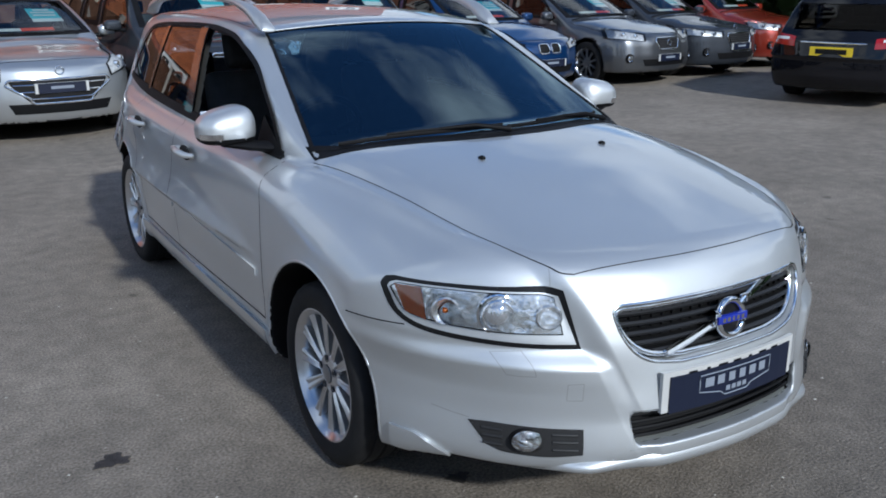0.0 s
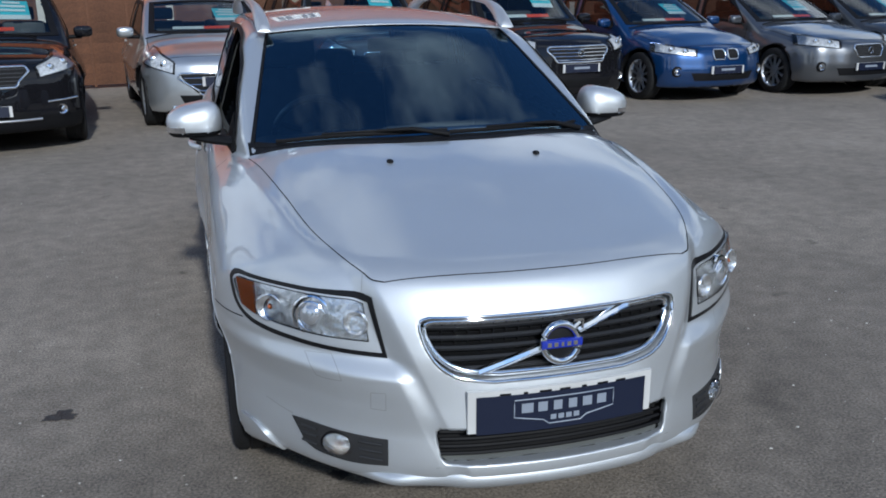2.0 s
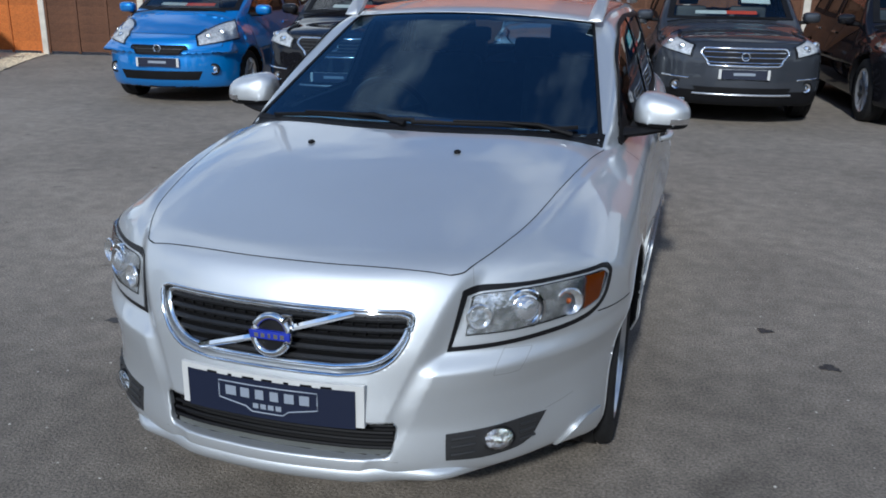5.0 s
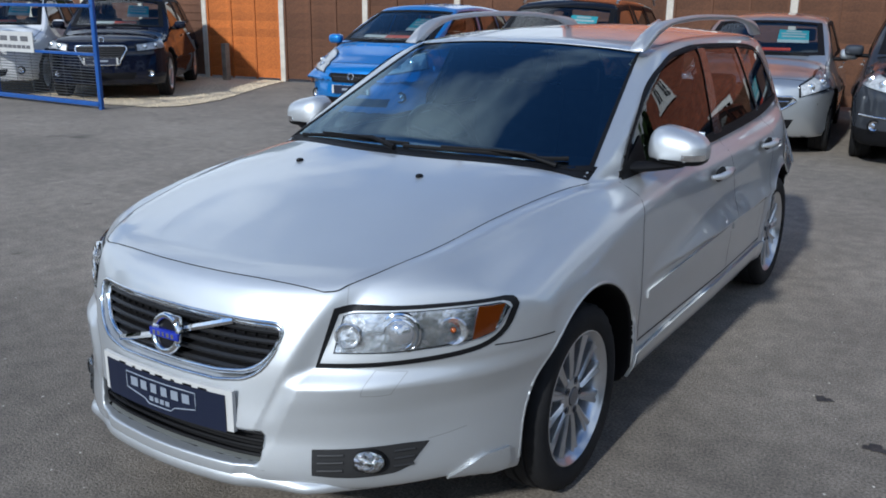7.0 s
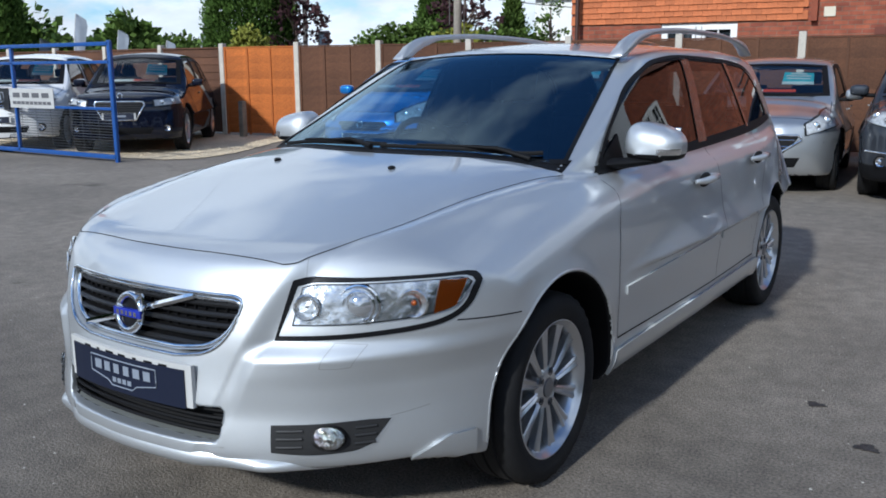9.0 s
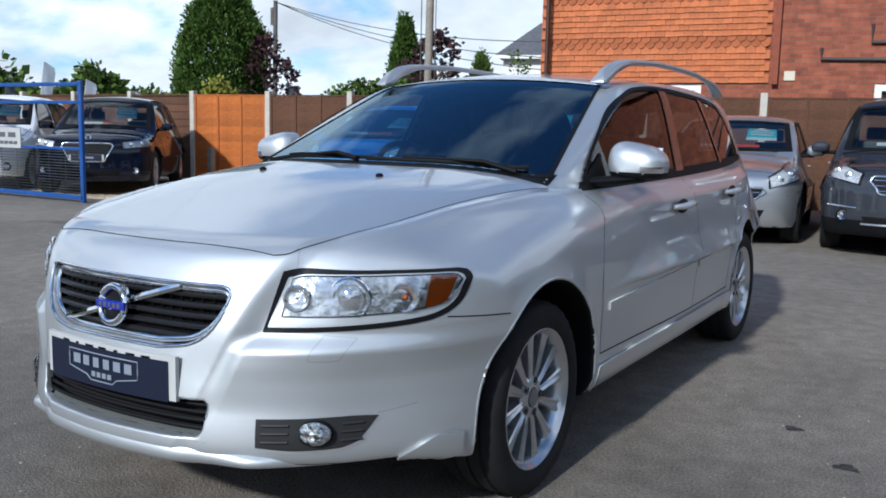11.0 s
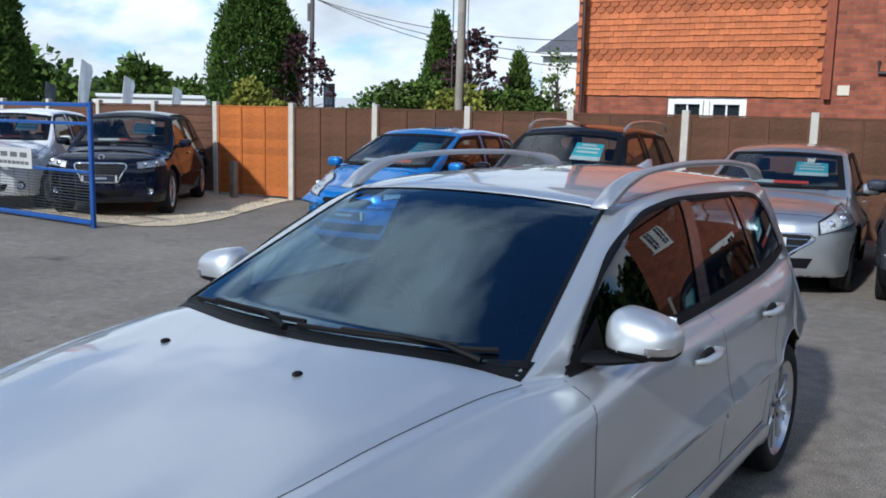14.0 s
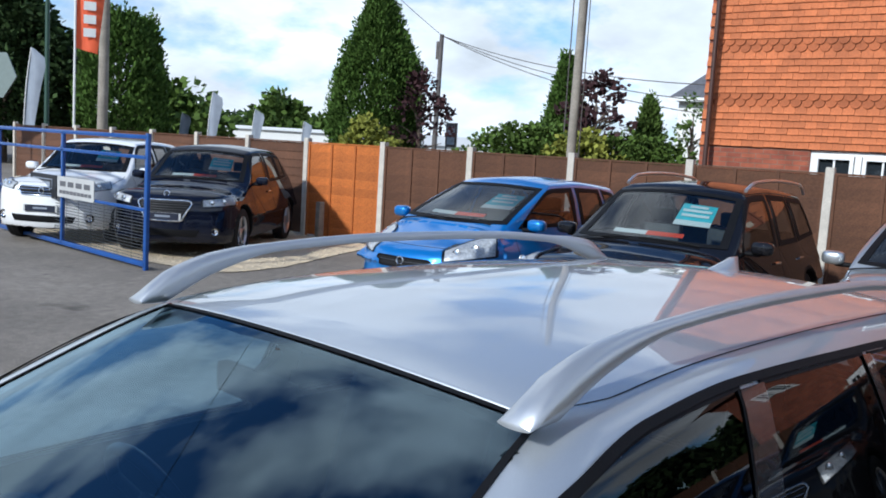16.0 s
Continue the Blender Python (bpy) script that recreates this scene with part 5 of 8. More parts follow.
# ---- ground ----
OIL = ((-1.47, 0.37, 0.045), (-0.515, -0.343, 0.03), (1.42, 1.17, 0.028), (1.66, 0.83, 0.032))
def asphalt():
    m = bpy.data.materials.new("worn_asphalt")
    m.use_nodes = True
    nt = m.node_tree
    p = nt.nodes["Principled BSDF"]
    add, link = nt.nodes.new, nt.links.new
    co = add("ShaderNodeTexCoord")

    def noise_at(scale, detail, lo, hi, a, b, rough=0.5):
        n, r = add("ShaderNodeTexNoise"), add("ShaderNodeMapRange")
        n.inputs["Scale"].default_value, n.inputs["Detail"].default_value, n.inputs["Roughness"].default_value = scale, detail, rough
        link(co.outputs["Object"], n.inputs["Vector"])
        for k, v in (("From Min", lo), ("From Max", hi), ("To Min", a), ("To Max", b)):
            r.inputs[k].default_value = v
        link(n.outputs["Fac"], r.inputs["Value"])
        return n, r

    def times(vec, scalar):
        s = add("ShaderNodeVectorMath"); s.operation = "SCALE"
        if isinstance(vec, tuple):
            s.inputs[0].default_value = vec
        else:
            link(vec, s.inputs[0])
        link(scalar, s.inputs["Scale"])
        return s.outputs[0]

    c = times(ASPHALT_TONE, noise_at(0.35, 5, 0.3, 0.7, 0.82, 1.16)[1].outputs[0])
    c = times(c, noise_at(1.7, 6, 0.3, 0.7, 0.88, 1.10)[1].outputs[0])
    c = times(c, noise_at(9, 5, 0.35, 0.7, 0.84, 1.14)[1].outputs[0])
    c = times(c, noise_at(95, 3, 0.3, 0.72, 0.56, 1.48)[1].outputs[0])
    # the tone rises along y, from darker at -y to paler, wavered by noise
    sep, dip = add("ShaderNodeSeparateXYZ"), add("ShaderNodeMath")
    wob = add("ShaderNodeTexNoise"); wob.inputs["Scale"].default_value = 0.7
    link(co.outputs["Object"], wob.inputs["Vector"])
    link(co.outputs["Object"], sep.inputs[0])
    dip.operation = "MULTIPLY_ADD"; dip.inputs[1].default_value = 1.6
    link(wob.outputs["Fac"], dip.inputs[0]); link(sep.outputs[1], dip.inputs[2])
    y_tone = add("ShaderNodeMapRange"); y_tone.interpolation_type = "SMOOTHSTEP"
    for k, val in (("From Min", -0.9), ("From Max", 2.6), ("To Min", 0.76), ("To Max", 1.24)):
        y_tone.inputs[k].default_value = val
    link(dip.outputs[0], y_tone.inputs["Value"])
    c = times(c, y_tone.outputs[0])
    # dark oil spots
    n, r = noise_at(1.15, 3, 0.68, 0.76, 1.0, 0.55)
    c = times(c, r.outputs[0])
    n, r = noise_at(4.2, 2, 0.71, 0.76, 1.0, 0.62)
    c = times(c, r.outputs[0])
    # pale chips of stone
    v, vr = add("ShaderNodeTexVoronoi"), add("ShaderNodeMapRange")
    v.inputs["Scale"].default_value = 38
    link(co.outputs["Object"], v.inputs["Vector"])
    for k, val in (("From Min", 0.05), ("From Max", 0.12), ("To Min", 1.5), ("To Max", 1.0)):
        vr.inputs[k].default_value = val
    link(v.outputs["Distance"], vr.inputs["Value"])
    c = times(c, vr.outputs[0])
    link(c, p.inputs["Base Color"])
    p.inputs["Roughness"].default_value = 0.82
    p.inputs["Specular IOR Level"].default_value = 0.35
    b = add("ShaderNodeBump")
    b.inputs["Distance"].default_value, b.inputs["Strength"].default_value = 0.006, 0.9
    h = add("ShaderNodeTexNoise")
    h.inputs["Scale"].default_value, h.inputs["Detail"].default_value = 120, 4
    link(co.outputs["Object"], h.inputs["Vector"])
    link(h.outputs["Fac"], b.inputs["Height"])
    link(b.outputs[0], p.inputs["Normal"])
    return m


ASPHALT_TONE = (0.180, 0.156, 0.130)
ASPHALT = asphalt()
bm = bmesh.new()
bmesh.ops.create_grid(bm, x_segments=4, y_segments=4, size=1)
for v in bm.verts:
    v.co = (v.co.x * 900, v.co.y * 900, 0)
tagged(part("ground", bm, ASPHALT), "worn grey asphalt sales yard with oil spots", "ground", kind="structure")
GRAVEL = mat("pale_gravel", (0.60, 0.49, 0.34), 0.9, vary=0.12, vscale=1.2, fine=0.45, fscale=70, bump=0.012, bscale=60)
bm = bmesh.new()
edge = along((-8.85, 6.2), (-8.60, 6.7), (-8.82, 7.6), (-9.3, 8.6), (-9.8, 9.6), (-10.25, 10.68), n=40)
ring = [(x + 0.06 * noise.noise((x * 3, y * 3, 0)), y + 0.05 * noise.noise((x * 4, y * 4, 5)), 0.012) for x, y in edge] + [(-12.2, 10.3, 0.012), (-22, 16, 0.012), (-26, 6.0, 0.012), (-10.4, 5.95, 0.012)]
bm.faces.new([bm.verts.new(p) for p in ring])
bmesh.ops.triangulate(bm, faces=bm.faces)
tagged(part("gravel_bed", bm, GRAVEL), "pale beige gravel parking strip", "gravel", kind="structure")
rng = random.Random(5)
bm = bmesh.new()
for _ in range(2600):
    t = rng.random()
    i = int(t * 39)
    x, y = lerp(np.array(edge[i]), np.array((-12.5 - 2 * rng.random(), edge[i][1])), rng.random() ** 1.6)
    r = rng.uniform(0.008, 0.022)
    h = [bm.verts.new((x + r * math.cos(a) * rng.uniform(0.7, 1.2), y + r * math.sin(a) * rng.uniform(0.7, 1.2), 0.012)) for a in (0, 1.6, 3.1, 4.7)]
    top = bm.verts.new((x, y, 0.012 + r * rng.uniform(0.5, 1.0)))
    for k in range(4):
        bm.faces.new((h[k], h[(k + 1) % 4], top))
tagged(part("gravel_stones", bm, GRAVEL), "loose pale gravel stones", "gravel", kind="stuff")
# grit and crumbs on the asphalt near the parked car
bm = bmesh.new()
for _ in range(900):
    a, d = rng.uniform(0, 2 * math.pi), rng.uniform(1.2, 6.5)
    x, y, r = 0.2 + d * math.cos(a), 0.4 + d * math.sin(a), rng.uniform(0.002, 0.007)
    h = [bm.verts.new((x + r * math.cos(b) * rng.uniform(0.7, 1.4), y + r * math.sin(b) * rng.uniform(0.7, 1.4), 0.0)) for b in (0, 1.6, 3.1, 4.7)]
    top = bm.verts.new((x, y, r * 0.6))
    for k in range(4):
        bm.faces.new((h[k], h[(k + 1) % 4], top))
tagged(part("grit", bm, mat("pale_grit", (0.42, 0.40, 0.36), 0.9, vary=0.3, vscale=3)), "pale grit scattered on the asphalt", "grit", kind="stuff")

# oil stains on the tarmac
STAIN = mat("oil_stain", (0.035, 0.032, 0.03), 0.55, vary=0.4, vscale=18, fine=0.4, fscale=120, bump=0.003, bscale=150)
for sx, sy, sr in OIL:
    bm = bmesh.new()
    ph = rng.uniform(0, 6)
    bm.faces.new([bm.verts.new((sx + sr * 1.25 * k_ * math.cos(a), sy + sr * k_ * math.sin(a), 0.004)) for a in (2 * math.pi * i / 28 for i in range(28)) for k_ in (1 + 0.22 * math.sin(3 * a + ph) + 0.15 * math.sin(7 * a + 2 * ph) + rng.uniform(-0.1, 0.1),)])
    tagged(part("oil_stain", bm, STAIN), "small dark oil stain on the asphalt", "stain", kind="structure")

# ---- the timber fence: local x runs along it, y goes behind it ----
FENCE = Matrix.Translation((-10.245, 10.65, 0)) @ Matrix.Rotation(radians(8.5), 4, "Z")
WOODS = [mat("fence_brown_" + k, c, 0.85, vary=0.18, vscale=3, fine=0.22, fscale=45, rand=0.16, bump=0.002, bscale=90) for k, c in (("dark", (0.098, 0.042, 0.021)), ("orange", (0.40, 0.115, 0.022)))]
CONCRETE = mat("post_concrete", (0.50, 0.46, 0.40), 0.9, vary=0.15, vscale=6, fine=0.15, fscale=80, bump=0.002, bscale=120)
SHARED = {}


def shared_box(key, x0, x1, y0, y1, z0, z1, material, bevel=0.0):
    if key not in SHARED:
        bm = bm_box(bmesh.new(), x0, x1, y0, y1, z0, z1, bevel)
        bmesh.ops.recalc_face_normals(bm, faces=bm.faces)
        me = bpy.data.meshes.new(key)
        bm.to_mesh(me); bm.free()
        me.materials.append(material)
        SHARED[key] = me
    return SHARED[key]


def fence_run(m, first, last, step_m, orange=()):
    fence = empty("fence", m, label="brown lapped timber fence with concrete posts", category="fence", kind="structure")
    for k in range(first, last + 1):
        x = k * step_m
        post = new("post", shared_box("fence_post", -0.055, 0.055, -0.06, 0.06, 0.0, 1.86, CONCRETE, 0.012))
        post.parent, post.location = fence, (x, 0, 0)
        if k == last:
            break
        wood = WOODS[1 if k in orange else 0]
        tag = "o" if k in orange else "d"
        w = step_m - 0.11
        for i in range(11):
            z = 0.06 + i * 0.153
            b = new("board", shared_box("board_" + tag, 0, w, -0.009, 0.009, 0, 0.172, wood))
            b.parent = fence
            b.matrix_basis = Matrix.Translation((x + 0.055, 0.0, z)) @ Matrix.Rotation(radians(5.5 + rng.uniform(-0.6, 0.6)), 4, "X")
        for j in range(4):
            b = new("batten", shared_box("batten_" + tag, -0.019, 0.019, -0.042, -0.018, 0.03, 1.77, wood))
            b.parent, b.location = fence, (x + 0.075 + j * (w - 0.04) / 3, 0, 0)
        b = new("capping", shared_box("capping_" + tag, 0, w, -0.04, 0.03, 1.765, 1.79, wood))
        b.parent, b.location = fence, (x + 0.055, 0, 0)
    return fence


fence_run(FENCE, -1, 13, 1.846, orange=(-1,))
corner_p = FENCE @ Vector((-1.846, 0, 0))
LEFT = Matrix.Translation(corner_p) @ Matrix.Rotation(radians(182), 4, "Z")
left_fence = fence_run(LEFT @ Matrix.Translation((0.0, 0, 0)), 0, 7, 1.846)
bollard = part("bollard", bm_box(bmesh.new(), -0.06, 0.06, -0.06, 0.06, 0, 0.72, 0.02), mat("grey_timber", (0.22, 0.19, 0.15), 0.9, vary=0.25, vscale=6, fine=0.2, fscale=60), angle=40)
bollard.location = (-11.3, 10.12, 0)
tagged(bollard, "short weathered timber bollard in front of the fence", "bollard")

# ---- blue steel gate with mesh and dealer signs ----
BLUE = mat("blue_gate_paint", (0.012, 0.07, 0.27), 0.4, vary=0.12, vscale=8, coat=0.3)
gate = empty("gate", Matrix.Translation((-9.2, 5.64, 0)), label="open blue steel yard gate with wire mesh and signs", category="gate")
for nm, x0, x1, z0, z1 in (("gate_post", -0.035, 0.035, 0.0, 1.76), ("stile", -2.56, -2.50, 0.06, 1.72), ("stile", -5.05, -4.99, 0.06, 1.72), ("top_rail", -5.05, 0.0, 1.685, 1.74), ("mid_rail", -5.05, 0.0, 1.43, 1.475), ("lower_rail", -5.05, 0.0, 0.76, 0.80), ("bottom_rail", -5.05, 0.0, 0.045, 0.11)):
    part(nm, bm_box(bmesh.new(), x0, x1, -0.025, 0.025, z0, z1, 0.006), BLUE, gate, angle=40)
WIRE = mat("grey_wire", (0.10, 0.105, 0.11), 0.5, metal=0.6)
for i in range(15):
    tube("mesh_wire", [(-5.0, 0, 0.14 + i * 0.042), (-0.02, 0, 0.14 + i * 0.042 + 0.006)], 0.0045, WIRE, gate, 5)
for i in range(12):
    tube("mesh_wire", [(-0.4 - i * 0.4, 0.004, 0.10), (-0.4 - i * 0.4, 0.004, 0.77)], 0.003, WIRE, gate, 5)
SIGNW = mat("sign_white", (0.46, 0.46, 0.45), 0.5, vary=0.05, vscale=5)
sg = part("sign_board", bm_box(bmesh.new(), -2.62, -1.42, -0.045, -0.03, 0.755, 1.06, 0.003), SIGNW, gate, "white painted sign with grey lettering bars")
for z, h, n_, w in ((0.955, 0.075, 4, 0.20), (0.835, 0.05, 9, 0.10)):
    for k in range(n_):
        x = -2.55 + (k + 0.1) * 1.06 / n_
        box("letter_bar", x, x + w * 0.95, -0.049, -0.0455, z - h / 2, z + h / 2, mat("sign_grey", (0.10, 0.10, 0.11), 0.6), sg)
sg = part("sign_board", bm_box(bmesh.new(), -3.62, -2.66, -0.045, -0.03, 0.71, 1.06, 0.003), mat("sign_black", (0.012, 0.013, 0.016), 0.4), gate, "black sign with pale shield outline")
tube("shield_outline", [(x, -0.049, z) for x, z in dense([(-3.48, 0.99), (-2.80, 0.99), (-2.80, 0.86), (-2.98, 0.82), (-3.04, 0.77), (-3.24, 0.77), (-3.30, 0.82), (-3.48, 0.86)], 3)], 0.008, PALE, sg, 6, closed=True)
box("letter_bar", -3.40, -2.88, -0.049, -0.0455, 0.88, 0.95, PALE, sg)

# ---- the brick and tile-hung house behind the fence ----
HOUSE = FENCE @ Matrix.Translation((0, 2.0, 0))


def brickwork(name, c1, c2, mortar):
    m = bpy.data.materials.new(name)
    m.use_nodes = True
    nt = m.node_tree
    p = nt.nodes["Principled BSDF"]
    add, link = nt.nodes.new, nt.links.new
    co, mp, br = add("ShaderNodeTexCoord"), add("ShaderNodeMapping"), add("ShaderNodeTexBrick")
    mp.inputs["Rotation"].default_value = (radians(90), 0, 0)
    link(co.outputs["Object"], mp.inputs[0]); link(mp.outputs[0], br.inputs["Vector"])
    br.inputs["Color1"].default_value, br.inputs["Color2"].default_value, br.inputs["Mortar"].default_value = (*c1, 1), (*c2, 1), (*mortar, 1)
    for k, v in (("Scale", 1.0), ("Mortar Size", 0.006), ("Mortar Smooth", 0.2), ("Brick Width", 0.225), ("Row Height", 0.075), ("Bias", -0.2)):
        br.inputs[k].default_value = v
    n, r = add("ShaderNodeTexNoise"), add("ShaderNodeMapRange")
    n.inputs["Scale"].default_value, n.inputs["Detail"].default_value = 5, 6
    link(co.outputs["Object"], n.inputs["Vector"])
    for k, v in (("From Min", 0.3), ("From Max", 0.7), ("To Min", 0.7), ("To Max", 1.25)):
        r.inputs[k].default_value = v
    link(n.outputs["Fac"], r.inputs["Value"])
    s = add("ShaderNodeVectorMath"); s.operation = "SCALE"
    link(br.outputs["Color"], s.inputs[0]); link(r.outputs[0], s.inputs["Scale"])
    link(s.outputs[0], p.inputs["Base Color"])
    b = add("ShaderNodeBump")
    b.inputs["Distance"].default_value, b.inputs["Strength"].default_value = 0.01, 1.0
    b.invert = True
    link(br.outputs["Fac"], b.inputs["Height"]); link(b.outputs[0], p.inputs["Normal"])
    p.inputs["Roughness"].default_value = 0.88
    return m


BRICK = brickwork("red_brick", (0.33, 0.090, 0.045), (0.20, 0.050, 0.030), (0.22, 0.135, 0.095))
house = empty("house", HOUSE, label="red brick house with orange tile-hung upper wall", category="house")
TILE = mat("hung_clay_tile", (0.46, 0.135, 0.045), 0.8, vary=0.12, vscale=2.5, fine=0.16, fscale=30, rand=0.13, bump=0.002, bscale=60)
S0, S1, S2 = 4.95, 9.2, 18.5
openings = [(6.66, 8.00, 0.95, 2.12), (10.85, 12.05, 0.95, 2.12), (11.0, 12.1, 3.5, 4.7), (14.6, 15.7, 0.95, 2.12), (16.7, 17.7, 3.1, 4.3)]


def wall_with_holes(name, x0, x1, z0, z1, thick, holes, material, parent):
    xs = sorted({x0, x1, *(h[0] for h in holes), *(h[1] for h in holes)})
    zs = sorted({z0, z1, *(h[2] for h in holes), *(h[3] for h in holes)})
    bm = bmesh.new()
    for a, b in zip(xs, xs[1:]):
        for c, d in zip(zs, zs[1:]):
            if any(h[0] <= a and b <= h[1] and h[2] <= c and d <= h[3] for h in holes):
                continue
            bm_box(bm, a, b, 0, thick, c, d)
    bmesh.ops.remove_doubles(bm, verts=bm.verts, dist=1e-5)
    inner = {}
    for fce in list(bm.faces):
        k = tuple(round(v, 4) for v in fce.calc_center_median())
        inner.setdefault(k, []).append(fce)
    bmesh.ops.delete(bm, geom=[q for v in inner.values() if len(v) > 1 for q in v], context="FACES")
    return part(name, bm, material, parent)


wall_with_holes("wall", S0, S2, 0, 6.2, 0.28, openings, BRICK, house)
box("side_wall", S0, S0 + 0.28, 0.28, 8.0, 0, 6.2, BRICK, house)
box("side_wall", S2 - 0.28, S2, 0.28, 8.0, 0, 6.2, BRICK, house)
box("back_wall", S0 + 0.28, S2 - 0.28, 7.72, 8.0, 0, 6.2, BRICK, house)
ROOF = mat("roof_tile", (0.16, 0.075, 0.05), 0.85, vary=0.2, vscale=4, fine=0.2, fscale=30)
bm = bmesh.new()
sec = [(-0.45, 6.05), (4.0, 9.6), (8.45, 6.05), (8.45, 5.93), (4.0, 9.45), (-0.45, 5.93)]
a = [bm.verts.new((S0 - 0.3, y, z)) for y, z in sec]; b = [bm.verts.new((S2 + 0.3, y, z)) for y, z in sec]
for k in range(6):
    bm.faces.new((a[k], a[(k + 1) % 6], b[(k + 1) % 6], b[k]))
bm.faces.new(a[::-1]); bm.faces.new(b)
part("roof", bm, ROOF, house, "brown tiled pitched roof")
part("gutter", bm_box(bmesh.new(), S0 - 0.3, S2 + 0.3, -0.55, -0.44, 5.92, 6.02, 0.02), BLACKTRIM, house, angle=40)
WINWHITE = mat("window_white", (0.80, 0.80, 0.78), 0.4, vary=0.03)
WINGLASS = mat("window_glass", (0.02, 0.025, 0.03), 0.03, spec=0.9)
BLIND = mat("window_blind", (0.55, 0.54, 0.50), 0.7)


def house_window(x0, x1, z0, z1, parent, lights=2):
    w = part("window", bm_box(bmesh.new(), x0 + 0.02, x1 - 0.02, 0.10, 0.115, z0 + 0.02, z1 - 0.02), WINGLASS, parent, "white casement window with dark panes")
    for a, b in ((x0, x0 + 0.06), (x1 - 0.06, x1), ((x0 + x1) / 2 - 0.045, (x0 + x1) / 2 + 0.045)):
        box("window_frame", a, b, 0.03, 0.14, z0, z1, WINWHITE, w)
    for a, b in ((z0, z0 + 0.07), (z1 - 0.07, z1)):
        box("window_frame", x0, x1, 0.033, 0.137, a, b, WINWHITE, w)
    half = (x1 - x0) / 2
    for k in range(2):
        c0, c1 = x0 + k * half + 0.06, x0 + (k + 1) * half - 0.06
        for a, b in ((c0, c0 + 0.055), (c1 - 0.055, c1)):
            box("casement", a, b, 0.02, 0.10, z0 + 0.07, z1 - 0.07, WINWHITE, w)
        for a, b in ((z0 + 0.07, z0 + 0.125), (z1 - 0.125, z1 - 0.07)):
            box("casement", c0 + 0.055, c1 - 0.055, 0.022, 0.098, a, b, WINWHITE, w)
        box("glazing_bar", (c0 + c1) / 2 - 0.014, (c0 + c1) / 2 + 0.014, 0.05, 0.10, z0 + 0.125, z1 - 0.125, WINWHITE, w)
        for j in (1, 2):
            zz = lerp(z0, z1, j / 3)
            box("glazing_bar", c0 + 0.055, c1 - 0.055, 0.052, 0.099, zz - 0.012, zz + 0.012, WINWHITE, w)
    box("window_sill", x0 - 0.05, x1 + 0.05, -0.06, 0.12, z0 - 0.06, z0, WINWHITE, w)


for o in openings:
    house_window(*o, house)
pipe = tube("drainpipe", [(S0 + 0.17, -0.20, 0), (S0 + 0.17, -0.20, 5.7), (S0 + 0.17, -0.45, 5.95)], 0.04, mat("brown_pipe", (0.06, 0.025, 0.018), 0.5), house, 10, "brown drainpipe")
GREYPIPE = mat("iron_pipe", (0.05, 0.045, 0.045), 0.6)
for pts in ([(9.98, -0.05, 2.72), (9.98, -0.05, 2.53), (11.6, -0.05, 2.50), (13.0, -0.05, 2.48)], [(10.75, -0.05, 3.1), (10.75, -0.05, 2.80), (13.0, -0.05, 2.77)]):
    tube("waste_pipe", pts, 0.028, GREYPIPE, house, 8)
box("wall_vent", 9.40, 9.58, -0.03, 0.0, 2.17, 2.33, mat("cream_vent", (0.62, 0.56, 0.44), 0.6), house)
box("air_brick", 10.2, 10.42, -0.012, 0.0, 1.86, 1.98, mat("dark_terracotta", (0.14, 0.04, 0.025), 0.8), house)
part("tile_edge_board", bm_box(bmesh.new(), S1, S1 + 0.10, -0.14, 0.0, 2.10, 6.0), mat("tile_edge", (0.24, 0.06, 0.028), 0.8, vary=0.15), house)

# hung tiles: plain courses with bands of rounded ones
GAUGE, TW = 0.104, 0.168
CLUB = mat("club_clay_tile", (0.35, 0.10, 0.034), 0.85, vary=0.12, vscale=2.5, fine=0.16, fscale=30, rand=0.15, bump=0.002, bscale=60)


def tile_mesh(key, rounded_end):
    bm = bmesh.new()
    pts = [(0.002, 0.155), (0.004, 0.088), (0.010, 0.052), (0.026, 0.024), (0.052, 0.007), (TW / 2, 0.0), (TW - 0.052, 0.007), (TW - 0.026, 0.024), (TW - 0.010, 0.052), (TW - 0.004, 0.088), (TW - 0.002, 0.155)] if rounded_end else [(0.002, 0.155), (0.002, 0.0), (TW - 0.002, 0.0), (TW - 0.002, 0.155)]
    fr = [bm.verts.new((x, -0.042 + 0.034 * z / 0.155, z)) for x, z in pts]
    bk = [bm.verts.new((x, -0.020 + 0.018 * z / 0.155, z)) for x, z in pts]
    bm.faces.new(fr)
    for k in range(len(pts) - 1):
        bm.faces.new((fr[k], bk[k], bk[k + 1], fr[k + 1]))
    bmesh.ops.recalc_face_normals(bm, faces=bm.faces)
    me = bpy.data.meshes.new(key)
    bm.to_mesh(me); bm.free()
    me.materials.append(CLUB if rounded_end else TILE)
    return me


